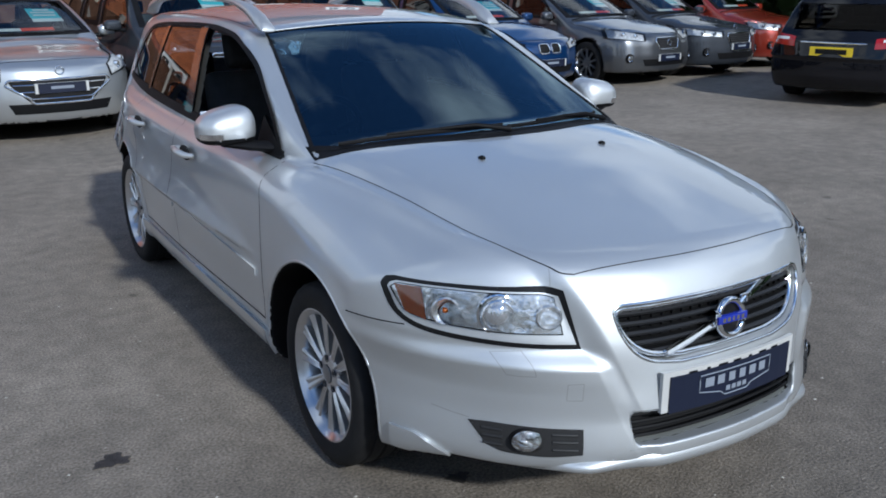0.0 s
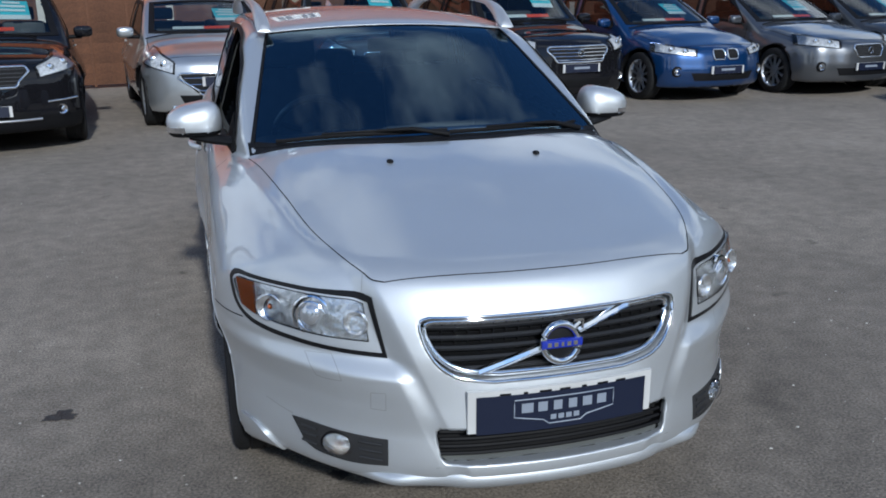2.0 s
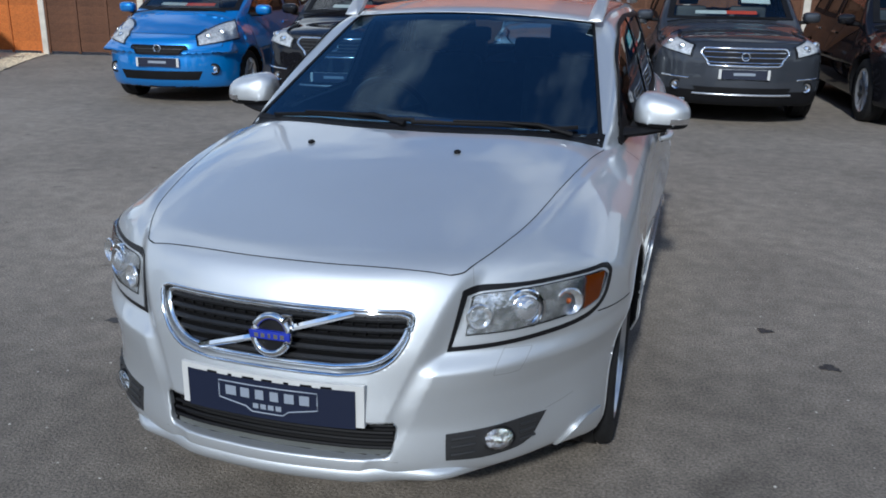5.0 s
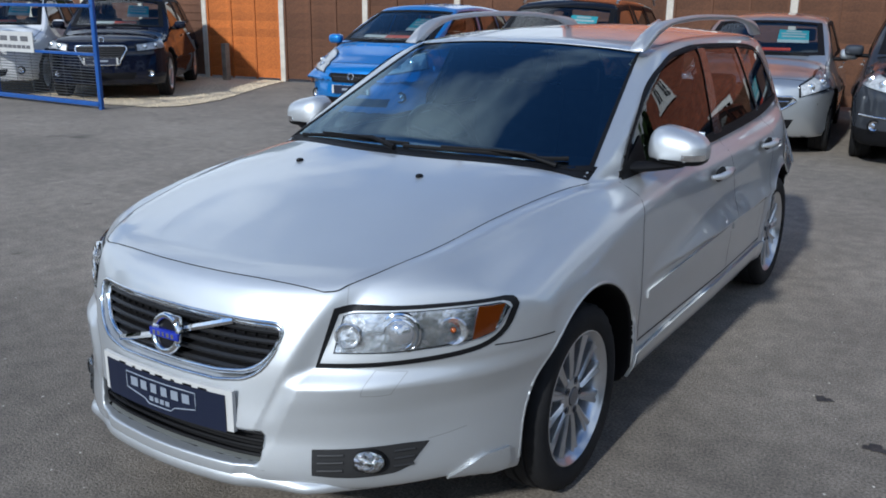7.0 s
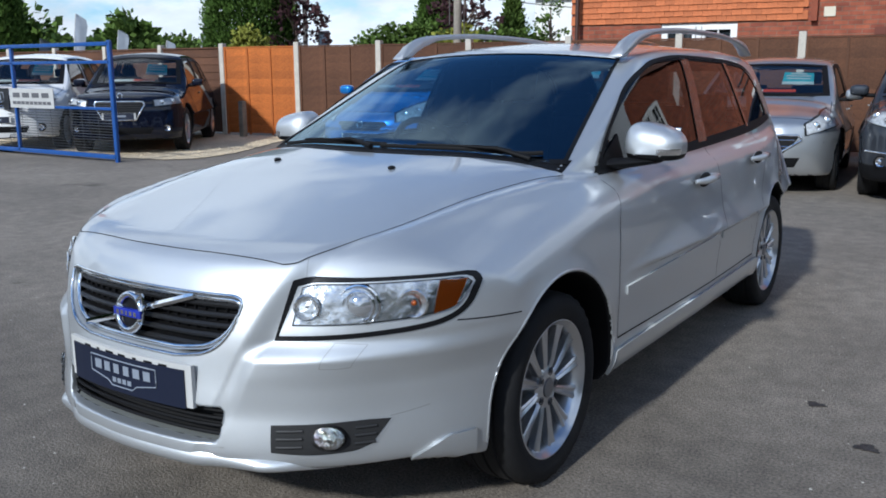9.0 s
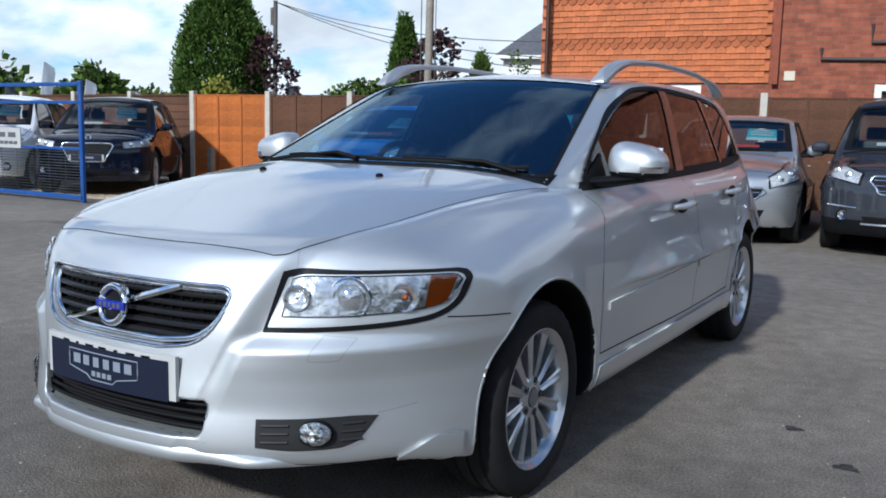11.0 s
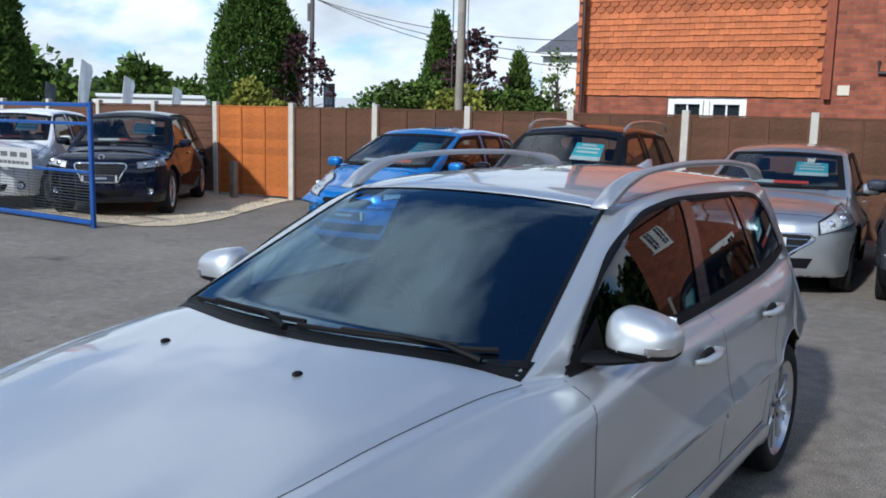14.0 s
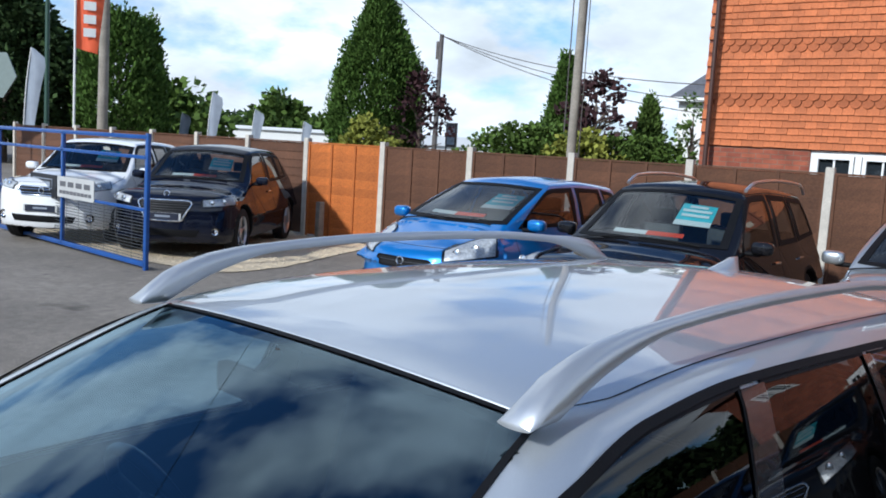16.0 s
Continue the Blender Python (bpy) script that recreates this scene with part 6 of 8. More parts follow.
TILES = [tile_mesh("plain_tile", False), tile_mesh("club_tile", True)]
single, more_v, more_f, club_v, club_f = 0, [], [], [], []
rows_n = int((6.0 - 2.13) / GAUGE)
for r in range(rows_n):
    z = 2.13 + r * GAUGE
    rounded_row = 1 if r % 8 in (6, 7) else 0
    me = TILES[rounded_row]
    for k in range(-1, int((S1 - S0) / TW) + 1):
        x = S0 + k * TW + (TW / 2 if r % 2 else 0)
        if x < S0 - 0.03 or x + TW > S1 + 0.02:
            continue
        tilt = Matrix.Translation((x, rng.uniform(-0.003, 0.002), z + rng.uniform(-0.004, 0.004))) @ Matrix.Rotation(radians(rng.uniform(-1.2, 1.2)), 4, "Y") @ Matrix.Rotation(radians(rng.uniform(-1.5, 1.0)), 4, "X")
        if single < 300 and r < 12:
            t = new("tile", me)
            t.parent = house
            t.matrix_basis = tilt
            single += 1
        else:
            vs_, fs_ = (club_v, club_f) if rounded_row else (more_v, more_f)
            o = len(vs_)
            vs_ += [tilt @ v.co for v in me.vertices]
            fs_ += [tuple(o + i for i in p.vertices) for p in me.polygons]


def island_tint(base):
    m = base.copy()
    nt = m.node_tree
    p = nt.nodes["Principled BSDF"]
    oi = [n for n in nt.nodes if n.bl_idname == "ShaderNodeObjectInfo"][0]
    geo = nt.nodes.new("ShaderNodeNewGeometry")
    for l in list(oi.outputs["Random"].links):
        nt.links.new(geo.outputs["Random Per Island"], l.to_socket)
    return m


tagged(mesh_object("hung_tiles", more_v, more_f, island_tint(TILE), house, smooth=False), kind="stuff")
tagged(mesh_object("club_tiles", club_v, club_f, island_tint(CLUB), house, smooth=False), kind="stuff")

# ---- trees ----
def leaf_mat(name, color, amount=0.45):
    m = bpy.data.materials.new(name)
    m.use_nodes = True
    nt = m.node_tree
    p = nt.nodes["Principled BSDF"]
    geo, r, s = nt.nodes.new("ShaderNodeNewGeometry"), nt.nodes.new("ShaderNodeMapRange"), nt.nodes.new("ShaderNodeVectorMath")
    s.operation = "SCALE"
    s.inputs[0].default_value = color
    r.inputs["To Min"].default_value, r.inputs["To Max"].default_value = 1 - amount, 1 + amount
    nt.links.new(geo.outputs["Random Per Island"], r.inputs["Value"])
    nt.links.new(r.outputs[0], s.inputs["Scale"]); nt.links.new(s.outputs[0], p.inputs["Base Color"])
    p.inputs["Roughness"].default_value = 0.75
    p.inputs["Specular IOR Level"].default_value = 0.12
    p.inputs["Subsurface Weight"].default_value = 0.0
    return m


CONIFER = leaf_mat("conifer_green", (0.058, 0.105, 0.020), 0.40)
LEAFY = leaf_mat("leaf_green", (0.075, 0.12, 0.025))
DARKLEAF = leaf_mat("dark_leaf_green", (0.035, 0.06, 0.02))
PURPLE = leaf_mat("purple_leaf", (0.055, 0.028, 0.03))
HEDGE = leaf_mat("yellow_green_leaf", (0.20, 0.21, 0.04))
BARK = mat("bark", (0.10, 0.075, 0.055), 0.9, vary=0.3, vscale=8, bump=0.01, bscale=30)


def tree(name, label, place, height, radius, leaf, shape, count, size, seed, trunk=0.14, low=0.06):
    """A trunk with limbs and a crown of many small leaf sprays; shape(h) gives the crown's share of the radius at a share of its height."""
    rg = random.Random(seed)
    t = empty(name, Matrix.Translation(place), label=label, category="tree" if height > 2.4 else "shrub")
    bm = bm_tube(bmesh.new(), [(0, 0, 0), (0.05, 0.02, height * 0.4), (0, 0.03, height * 0.9)], [trunk, trunk * 0.7, trunk * 0.15], 8)
    for k in range(14):
        h = rg.uniform(0.15, 0.8)
        a = rg.uniform(0, 6.28)
        r = radius * shape(h) * 0.75
        bm_tube(bm, [(0, 0, h * height * 0.9), (r * 0.5 * math.cos(a), r * 0.5 * math.sin(a), h * height + 0.1), (r * math.cos(a), r * math.sin(a), h * height + 0.25)], [trunk * 0.35, trunk * 0.22, trunk * 0.08], 5)
    part("trunk", bm, BARK, t, "rough brown trunk", smooth=True)
    nz = np.random.RandomState(seed)
    per = 22
    n_cl = max(12, count // per)
    upright = name == "conifer"
    # clumps of foliage sit at the ends of the limbs, with gaps between them
    h = low + (1 - low) * nz.rand(n_cl) ** 0.85
    a = nz.rand(n_cl) * 2 * math.pi
    edge_r = radius * np.array([shape(q) for q in h])
    wob = np.array([noise.noise((1.4 * math.cos(q) + seed, 1.4 * math.sin(q), g * height * 0.55)) for q, g in zip(a, h)])
    r = edge_r * (1 + (0.22 if upright else 0.40) * wob) * (1 - 0.5 * nz.rand(n_cl) ** 2.0)
    cl = np.stack([r * np.cos(a), r * np.sin(a), h * height + nz.uniform(-0.15, 0.15, n_cl)], 1)
    big = size * (2.6 if upright else 3.4) * nz.uniform(0.6, 1.35, n_cl)
    off = nz.normal(size=(n_cl, per, 3))
    off /= np.linalg.norm(off, axis=2, keepdims=True)
    off *= nz.rand(n_cl, per, 1) ** 0.4 * big[:, None, None] * np.array((1, 1, 1.5 if upright else 0.85))
    c = (cl[:, None] + off).reshape(-1, 3)
    rad = np.stack([np.cos(a), np.sin(a), np.full(n_cl, 1.5 if upright else 0.3)], 1)
    out = (np.repeat(rad, per, 0) * 0.8 + nz.normal(size=c.shape) * 0.55)
    out /= np.linalg.norm(out, axis=1, keepdims=True)
    side = np.cross(out, nz.normal(size=c.shape))
    side /= np.maximum(np.linalg.norm(side, axis=1, keepdims=True), 1e-6)
    ln = size * nz.uniform(1.0, 2.4, len(c))[:, None]
    wd = ln * (0.24 if upright else 0.36)
    c[:, 2] = np.maximum(c[:, 2], 0.05)
    verts = np.stack([c, c + out * ln * 0.5 + side * wd, c + out * ln, c + out * ln * 0.5 - side * wd], 1).reshape(-1, 3)
    faces = np.arange(len(verts)).reshape(-1, 4)
    mesh_object("crown", verts, faces, leaf, t, smooth=False)
    return t


cone = lambda p: (lambda h: max(0.05, (1 - h) ** p * (0.55 + 0.45 * min(1, h / 0.15))))  # noqa: E731
plump = lambda h: 0.12 + max(0.0, (1 - ((h - 0.40) / 0.62) ** 2)) ** 0.7 * 0.9  # noqa: E731
ball = lambda h: max(0.08, math.sin(math.pi * min(1, h * 0.92 + 0.08))) ** 0.7  # noqa: E731
EYE0 = Vector((1.31, 0.08, 0))


def far(dx, dy, d):
    """A place d metres off in the direction (dx, dy) from the end of the walk."""
    a = 1.0278 * math.atan2(dy, dx) - 0.0543
    return EYE0 + Vector((math.cos(a), math.sin(a), 0)) * d * 0.97


tree("conifer", "tall dense dark green conifer behind the fence", far(-0.737, 0.676, 34), 7.1, 1.62, CONIFER, lambda h: plump(h) if h < 0.5 else plump(h) * (1 - 0.45 * (h - 0.5) / 0.5), 52000, 0.085, 1)
tree("conifer", "pointed green conifer behind the fence", far(-0.585, 0.811, 30), 4.85, 1.35, CONIFER, cone(0.9), 22000, 0.08, 2)
tree("conifer", "small pointed bright green conifer behind fence", far(-0.509, 0.861, 30), 3.65, 1.0, LEAFY, cone(0.95), 15000, 0.08, 3)
tree("shrub", "purple-leaved shrub beside the tall conifer", far(-0.705, 0.709, 33), 4.4, 1.2, PURPLE, ball, 1300, 0.11, 4, low=0.35)
tree("shrub", "purple-leaved shrub behind the thick pole", far(-0.558, 0.830, 28), 4.2, 1.1, PURPLE, ball, 1200, 0.11, 5, low=0.35)
for k, (dx, dy, d, h, r) in enumerate(((-0.625, 0.78, 27, 2.75, 1.9), (-0.60, 0.80, 27, 2.75, 1.9), (-0.565, 0.825, 26, 2.5, 1.9), (-0.53, 0.848, 27, 2.55, 1.9), (-0.495, 0.868, 27, 2.4, 1.6), (-0.745, 0.667, 30, 2.7, 1.3))):
    tree("shrub", "leafy green garden shrub behind the fence", far(dx, dy, d), h * 0.92, r * 0.85, HEDGE if k in (2, 5) else LEAFY, ball, 4200, 0.09, 10 + k, trunk=0.05)
tree("broadleaf_tree", "large dark green broadleaf tree", far(-0.932, 0.362, 48), 8.0, 3.4, DARKLEAF, ball, 20000, 0.18, 20, low=0.15)
tree("broadleaf_tree", "dark green roadside tree", far(-0.917, 0.399, 50), 6.3, 1.7, LEAFY, ball, 9000, 0.16, 21, low=0.1)
tree("conifer", "broad dark green conifer by the road", far(-0.889, 0.458, 45), 6.9, 1.8, CONIFER, lambda h: plump(h), 20000, 0.13, 22)
tree("conifer", "slim dark conifer by the road", far(-0.876, 0.482, 46), 6.8, 1.2, CONIFER, cone(0.7), 9000, 0.13, 23)
for k, (dx, dy, d, h, r) in enumerate(((-0.865, 0.50, 75, 5.0, 3.5), (-0.853, 0.522, 95, 4.6, 4.0), (-0.803, 0.596, 90, 5.6, 2.6), (-0.815, 0.579, 130, 5.0, 5.0), (-0.77, 0.638, 120, 4.6, 4.0), (-0.95, 0.31, 55, 7.5, 4.0))):
    tree("broadleaf_tree", "distant green tree on the skyline", far(dx, dy, d), h, r, DARKLEAF if k % 2 else LEAFY, ball, 2600, 0.4, 30 + k, low=0.1)
# trees round the rest of the yard, seen in reflections
for k in range(16):
    a = radians(-165 + k * 20)
    if math.sin(a) > 0.25:
        continue
    tree("broadleaf_tree", "dark green tree at the yard's edge", (34 * math.cos(a) + 3, 30 * math.sin(a) - 4, 0), 6.5 + (k * 37 % 5) * 0.5, 3.6, DARKLEAF, ball, 2200, 0.45, 50 + k, low=0.05)
for k in range(6):
    tree("broadleaf_tree", "dark green tree at the yard's far side", (19.5 + 1.5 * math.sin(2.3 * k), -13 + 4.6 * k, 0), 5.6 + 0.6 * math.cos(1.7 * k), 3.0, DARKLEAF, ball, 3200, 0.42, 100 + k, low=0.05)
for k, a in enumerate((8, 18, 27)):
    tree("broadleaf_tree", "dark green tree beyond the stock cars", (33 * math.cos(radians(a)), 33 * math.sin(radians(a)), 0), 6.0, 3.2, DARKLEAF, ball, 2200, 0.4, 80 + k, low=0.05)

for k, (tx_, ty_, th_) in enumerate(((15.5, 31.0, 5.2), (20.5, 29.5, 5.8), (25.5, 26.0, 5.0), (29.5, 21.5, 5.6))):
    tree("broadleaf_tree", "dark green garden tree beyond the brick house", (tx_, ty_, 0), th_, 2.6, DARKLEAF, ball, 4200, 0.3, 120 + k, low=0.1)

# ---- poles, wires, signs, flags, far buildings ----
TIMBER = mat("pole_timber", (0.27, 0.24, 0.20), 0.9, vary=0.2, vscale=3, fine=0.2, fscale=40)
DARKPOLE = mat("dark_pole", (0.10, 0.09, 0.085), 0.8, vary=0.2, vscale=4)
b_ = far(-0.577, 0.817, 18.5)
pole = empty("utility_pole", Matrix.Translation(b_), label="thick weathered grey timber pole", category="pole")
tube("shaft", [(0, 0, 0), (0.10, 0, 9.5)], [0.095, 0.08], TIMBER, pole, 14)
tube("cable", [(-0.19, 0, 2.3), (-0.17, 0, 9.5)], 0.012, DARKPOLE, pole, 6)
tube("cable", [(0.13, 0.1, 0.0), (0.15, 0.1, 9.5)], 0.010, DARKPOLE, pole, 6)
b2 = far(-0.692, 0.722, 42)
pole = empty("utility_pole", Matrix.Translation(b2), label="slim dark timber telegraph pole with wires", category="pole")
tube("shaft", [(0, 0, 0), (0.12, 0, 7.0)], [0.13, 0.10], DARKPOLE, pole, 10)
box("cross_arm", -0.16, 0.0, -0.05, 0.05, 5.9, 6.7, DARKPOLE, pole)
top = Vector((0.12, 0, 6.95))
for k, (end, sag) in enumerate(((Vector((24, -6, 4.2)), 1.0), (Vector((24, -5, 3.6)), 1.1), (Vector((24, -4.4, 3.1)), 1.2), (Vector((16, -30, 12)), 0.6))):
    pts = [top + (end - top) * t - Vector((0, 0, sag * 4 * t * (1 - t))) for t in np.linspace(0, 1, 20)]
    tube("wire", pts, 0.016, DARKPOLE, pole, 4)
b3 = far(-0.896, 0.444, 30)
pole = empty("utility_pole", Matrix.Translation(b3), label="brown timber pole beside the road", category="pole")
tube("shaft", [(0, 0, 0), (0.1, 0, 9.0)], [0.16, 0.13], TIMBER, pole, 12)
b4 = far(-0.918, 0.397, 36)
pole = empty("lamp_post", Matrix.Translation(b4), label="slim dark green steel lamp post", category="lamp post")
tube("shaft", [(0, 0, 0), (0, 0, 8.5)], [0.09, 0.07], mat("green_post", (0.02, 0.06, 0.04), 0.5), pole, 10)
# orange banner
b5 = far(-0.9075, 0.42, 26)
flag = empty("banner_flag", Matrix.Translation(b5) @ Matrix.Rotation(radians(65), 4, "Z"), label="orange feather banner with white lettering bars", category="flag")
tube("flag_pole", [(0, 0, 0), (0, 0, 6.4)], 0.03, WHITE, flag, 8)
ORANGE = mat("orange_cloth", (0.72, 0.11, 0.035), 0.7, vary=0.08, vscale=3)


def cloth(name, w0, w1, z0, z1, material, parent, wave=0.05, n=12):
    vs, fs = [], []
    for i in range(n + 1):
        for j in range(5):
            t, u = i / n, j / 4
            vs.append((0.03 + u * lerp(w0, w1, t), wave * math.sin(6 * u + 3 * t), lerp(z0, z1, t) - 0.12 * u * (1 - t)))
    for i in range(n):
        for j in range(4):
            o = i * 5 + j
            fs.append((o, o + 1, o + 6, o + 5))
    return mesh_object(name, vs, fs, material, parent)


bn = cloth("banner", 0.52, 0.80, 3.85, 6.4, ORANGE, flag)
for k in range(6):
    z = 4.15 + k * 0.34
    box("letter_bar", 0.20, 0.50, -0.08, -0.066, z, z + 0.22, WHITE, bn)
FLAGGREY = mat("pale_grey_cloth", (0.24, 0.27, 0.32), 0.7, vary=0.1, vscale=3)
for k, (dx, dy, d, h) in enumerate(((-0.8455, 0.534, 42, 3.75), (-0.8205, 0.5717, 46, 3.25), (-0.8605, 0.5095, 48, 2.9), (-0.769, 0.639, 44, 3.35), (-0.789, 0.614, 52, 2.95), (-0.926, 0.377, 32, 4.2))):
    fl = empty("feather_flag", Matrix.Translation(far(dx, dy, d)) @ Matrix.Rotation(radians(40), 4, "Z"), label="pale grey feather flag on a thin pole", category="flag", group="feather flags")
    lean = lambda t: 0.05 * h * t * t + 0.05 * h * max(0.0, t - 0.75)  # noqa: E731
    tube("flag_pole", [(lean(t), 0, h * t) for t in np.linspace(0, 1, 12)], 0.018, WHITE, fl, 6)
    vs, fs = [], []
    for i in range(13):
        for j in range(5):
            t, u = lerp(0.22, 1.0, i / 12), j / 4
            w = (0.16 + 0.42 * t) * (1 if t < 0.84 else max(0.06, math.sqrt(max(0.0, 1 - ((t - 0.84) / 0.16) ** 2))))
            vs.append((lean(t) + 0.015 + u * w, 0.04 * math.sin(5 * u + 4 * t + k), h * t - 0.04 * h * u * (1 - t)))
    for i in range(12):
        for j in range(4):
            o = i * 5 + j
            fs.append((o, o + 1, o + 6, o + 5))
    mesh_object("banner", vs, fs, FLAGGREY, fl)
# road sign seen from behind
sg = empty("road_sign", Matrix.Translation(far(-0.940, 0.341, 27)) @ Matrix.Rotation(radians(30), 4, "Z"), label="grey back of a road sign on posts", category="sign")
SIGNBACK = mat("sign_back_grey", (0.16, 0.20, 0.19), 0.6, vary=0.08)
bm = bmesh.new()
outl = [(-1.2, 2.45), (0.75, 2.45), (1.15, 3.0), (0.85, 3.6), (-1.2, 3.6)]
fr = [bm.verts.new((x, 0, z)) for x, z in outl]; bk = [bm.verts.new((x, 0.03, z)) for x, z in outl]
bm.faces.new(fr); bm.faces.new(bk[::-1])
for k in range(5):
    bm.faces.new((fr[k], bk[k], bk[(k + 1) % 5], fr[(k + 1) % 5]))
part("sign_panel", bm, SIGNBACK, sg)
for x in (-0.5, 0.45):
    tube("sign_post", [(x, -0.05, 0), (x, -0.05, 3.6)], 0.045, mat("grey_steel", (0.35, 0.36, 0.36), 0.5, metal=0.5), sg, 8)
# hanging inn sign
sg = empty("inn_sign", Matrix.Translation(far(-0.678, 0.735, 38)), label="black framed hanging inn sign on a post", category="sign")
tube("sign_post", [(-0.30, 0, 0), (-0.30, 0, 3.0)], 0.04, DARKPOLE, sg, 8)
box("sign_frame", -0.30, 0.28, -0.04, 0.04, 1.95, 2.95, DARKPOLE, sg, 0.02)
box("sign_face", -0.22, 0.20, -0.05, -0.042, 2.05, 2.80, mat("inn_sign_face", (0.25, 0.30, 0.34), 0.5, vary=0.3, vscale=6), sg)
# far white shed, grey shed, white cottage
bld = empty("warehouse", Matrix.Translation(far(-0.808, 0.589, 85)) @ Matrix.Rotation(radians(36), 4, "Z"), label="long white distant warehouse", category="building")
part("wall", bm_box(bmesh.new(), -8.5, 7.5, 0, 8, 0, 2.7, 0.05), WHITE, bld)
part("roof", bm_box(bmesh.new(), -8.8, 7.8, -0.3, 8.3, 2.7, 3.0, 0.05), mat("pale_roof", (0.62, 0.64, 0.66), 0.5), bld)
bld = empty("warehouse", Matrix.Translation(far(-0.655, 0.756, 80)) @ Matrix.Rotation(radians(42), 4, "Z"), label="pale grey distant shed roof", category="building")
part("wall", bm_box(bmesh.new(), -7.5, 8, 0, 8, 0, 2.2, 0.05), mat("pale_cladding", (0.5, 0.52, 0.54), 0.5, vary=0.05), bld)
part("roof", bm_box(bmesh.new(), -7.8, 8.3, -0.3, 8.3, 2.2, 3.1, 0.05), mat("pale_roof2", (0.55, 0.57, 0.60), 0.5), bld)
cot = empty("cottage", Matrix.Translation(far(-0.484, 0.875, 36)) @ Matrix.Rotation(radians(20), 4, "Z"), label="white rendered cottage with grey slate roof", category="house")
RENDER_ = mat("white_render", (0.80, 0.80, 0.77), 0.8, vary=0.05, vscale=2)
SLATE = mat("grey_slate", (0.12, 0.12, 0.13), 0.7, vary=0.2, vscale=4, fine=0.2, fscale=20)
part("wall", bm_box(bmesh.new(), 0.0, 7.0, 0, 6, 0, 4.35), RENDER_, cot)
bm = bmesh.new()
pts = [(-0.35, -0.35, 4.30), (7.3, -0.35, 4.30), (7.3, 6.3, 4.30), (-0.35, 6.3, 4.30)]
lo = [bm.verts.new(p) for p in pts]
hi = [bm.verts.new(p) for p in ((1.2, 3, 6.0), (7.3, 3, 6.0))]
for fcs in ((lo[0], lo[1], hi[1], hi[0]), (lo[2], lo[3], hi[0], hi[1]), (lo[3], lo[0], hi[0]), (lo[1], lo[2], hi[1]), (lo[3], lo[2], lo[1], lo[0])):
    bm.faces.new(fcs)
part("roof", bm, SLATE, cot, "grey slate roof")
part("fascia", bm_box(bmesh.new(), -0.36, 7.3, -0.38, -0.34, 4.18, 4.32), WINWHITE, cot)
tree("shrub", "climbing shrub beside the white cottage", far(-0.470, 0.882, 33), 3.9, 0.5, LEAFY, ball, 260, 0.10, 91, low=0.45)

# ---- the stock cars ----
def at_ground(x, y, turn):
    return Matrix.Translation((x, y, 0)) @ Matrix.Rotation(radians(turn), 4, "Z")


STOCK_WHEELS = {}


def stock_wheel(parent, radius, x, y, spokes=10):
    key = (radius, spokes)
    turn = Matrix.Rotation(0.0 if x > 0 else math.pi, 4, "Z") @ Matrix.Rotation(0.7 * y, 4, "X")
    m = Matrix.Translation((x, y, radius)) @ turn
    if key in STOCK_WHEELS:
        w = copy_thing(STOCK_WHEELS[key], m)
        w.parent = parent
        return w
    w = empty("wheel")
    w.parent = parent
    R = radius
    part("tyre", bm_lathe(bmesh.new(), [(-0.10, R * 0.7), (-0.105, R * 0.9), (-0.09, R * 0.985), (-0.03, R), (-0.027, R * 0.98), (-0.02, R * 0.98), (-0.017, R), (0.03, R), (0.033, R * 0.98), (0.04, R * 0.98), (0.043, R), (0.085, R * 0.985), (0.102, R * 0.9), (0.1, R * 0.72), (0.09, R * 0.69)], 48), RUBBER, w, angle=40)
    bm = bm_lathe(bmesh.new(), [(-0.09, R * 0.69), (-0.03, R * 0.63), (0.06, R * 0.63), (0.088, R * 0.70), (0.094, R * 0.715), (0.092, R * 0.73)], 48)
    for k in range(spokes):
        rot = Matrix.Rotation(2 * math.pi * k / spokes, 4, "X")
        rows = []
        for r, h, xx in ((R * 0.12, 0.02, 0.066), (R * 0.4, 0.014, 0.072), (R * 0.67, 0.024, 0.076)):
            rows.append([bm.verts.new(rot @ Vector(p)) for p in ((xx - 0.025, -h, r), (xx, -h * 0.7, r), (xx, h * 0.7, r), (xx - 0.025, h, r))])
        for a, b in zip(rows, rows[1:]):
            for q in range(4):
                bm.faces.new((a[q], a[(q + 1) % 4], b[(q + 1) % 4], b[q]))
    part("rim", bm, ALLOY, w, "silver alloy rim", angle=40)
    part("hub", bm_lathe(bmesh.new(), [(0.03, R * 0.2), (0.07, R * 0.19), (0.078, R * 0.10), (0.078, 0.001)], 24), ALLOY, w, angle=40)
    part("brake_disc", bm_lathe(bmesh.new(), [(0.0, 0.001), (0.01, R * 0.45), (-0.01, R * 0.62), (-0.02, R * 0.64)], 32), GAP, w)
    w.matrix_basis = m
    STOCK_WHEELS[key] = w
    return w


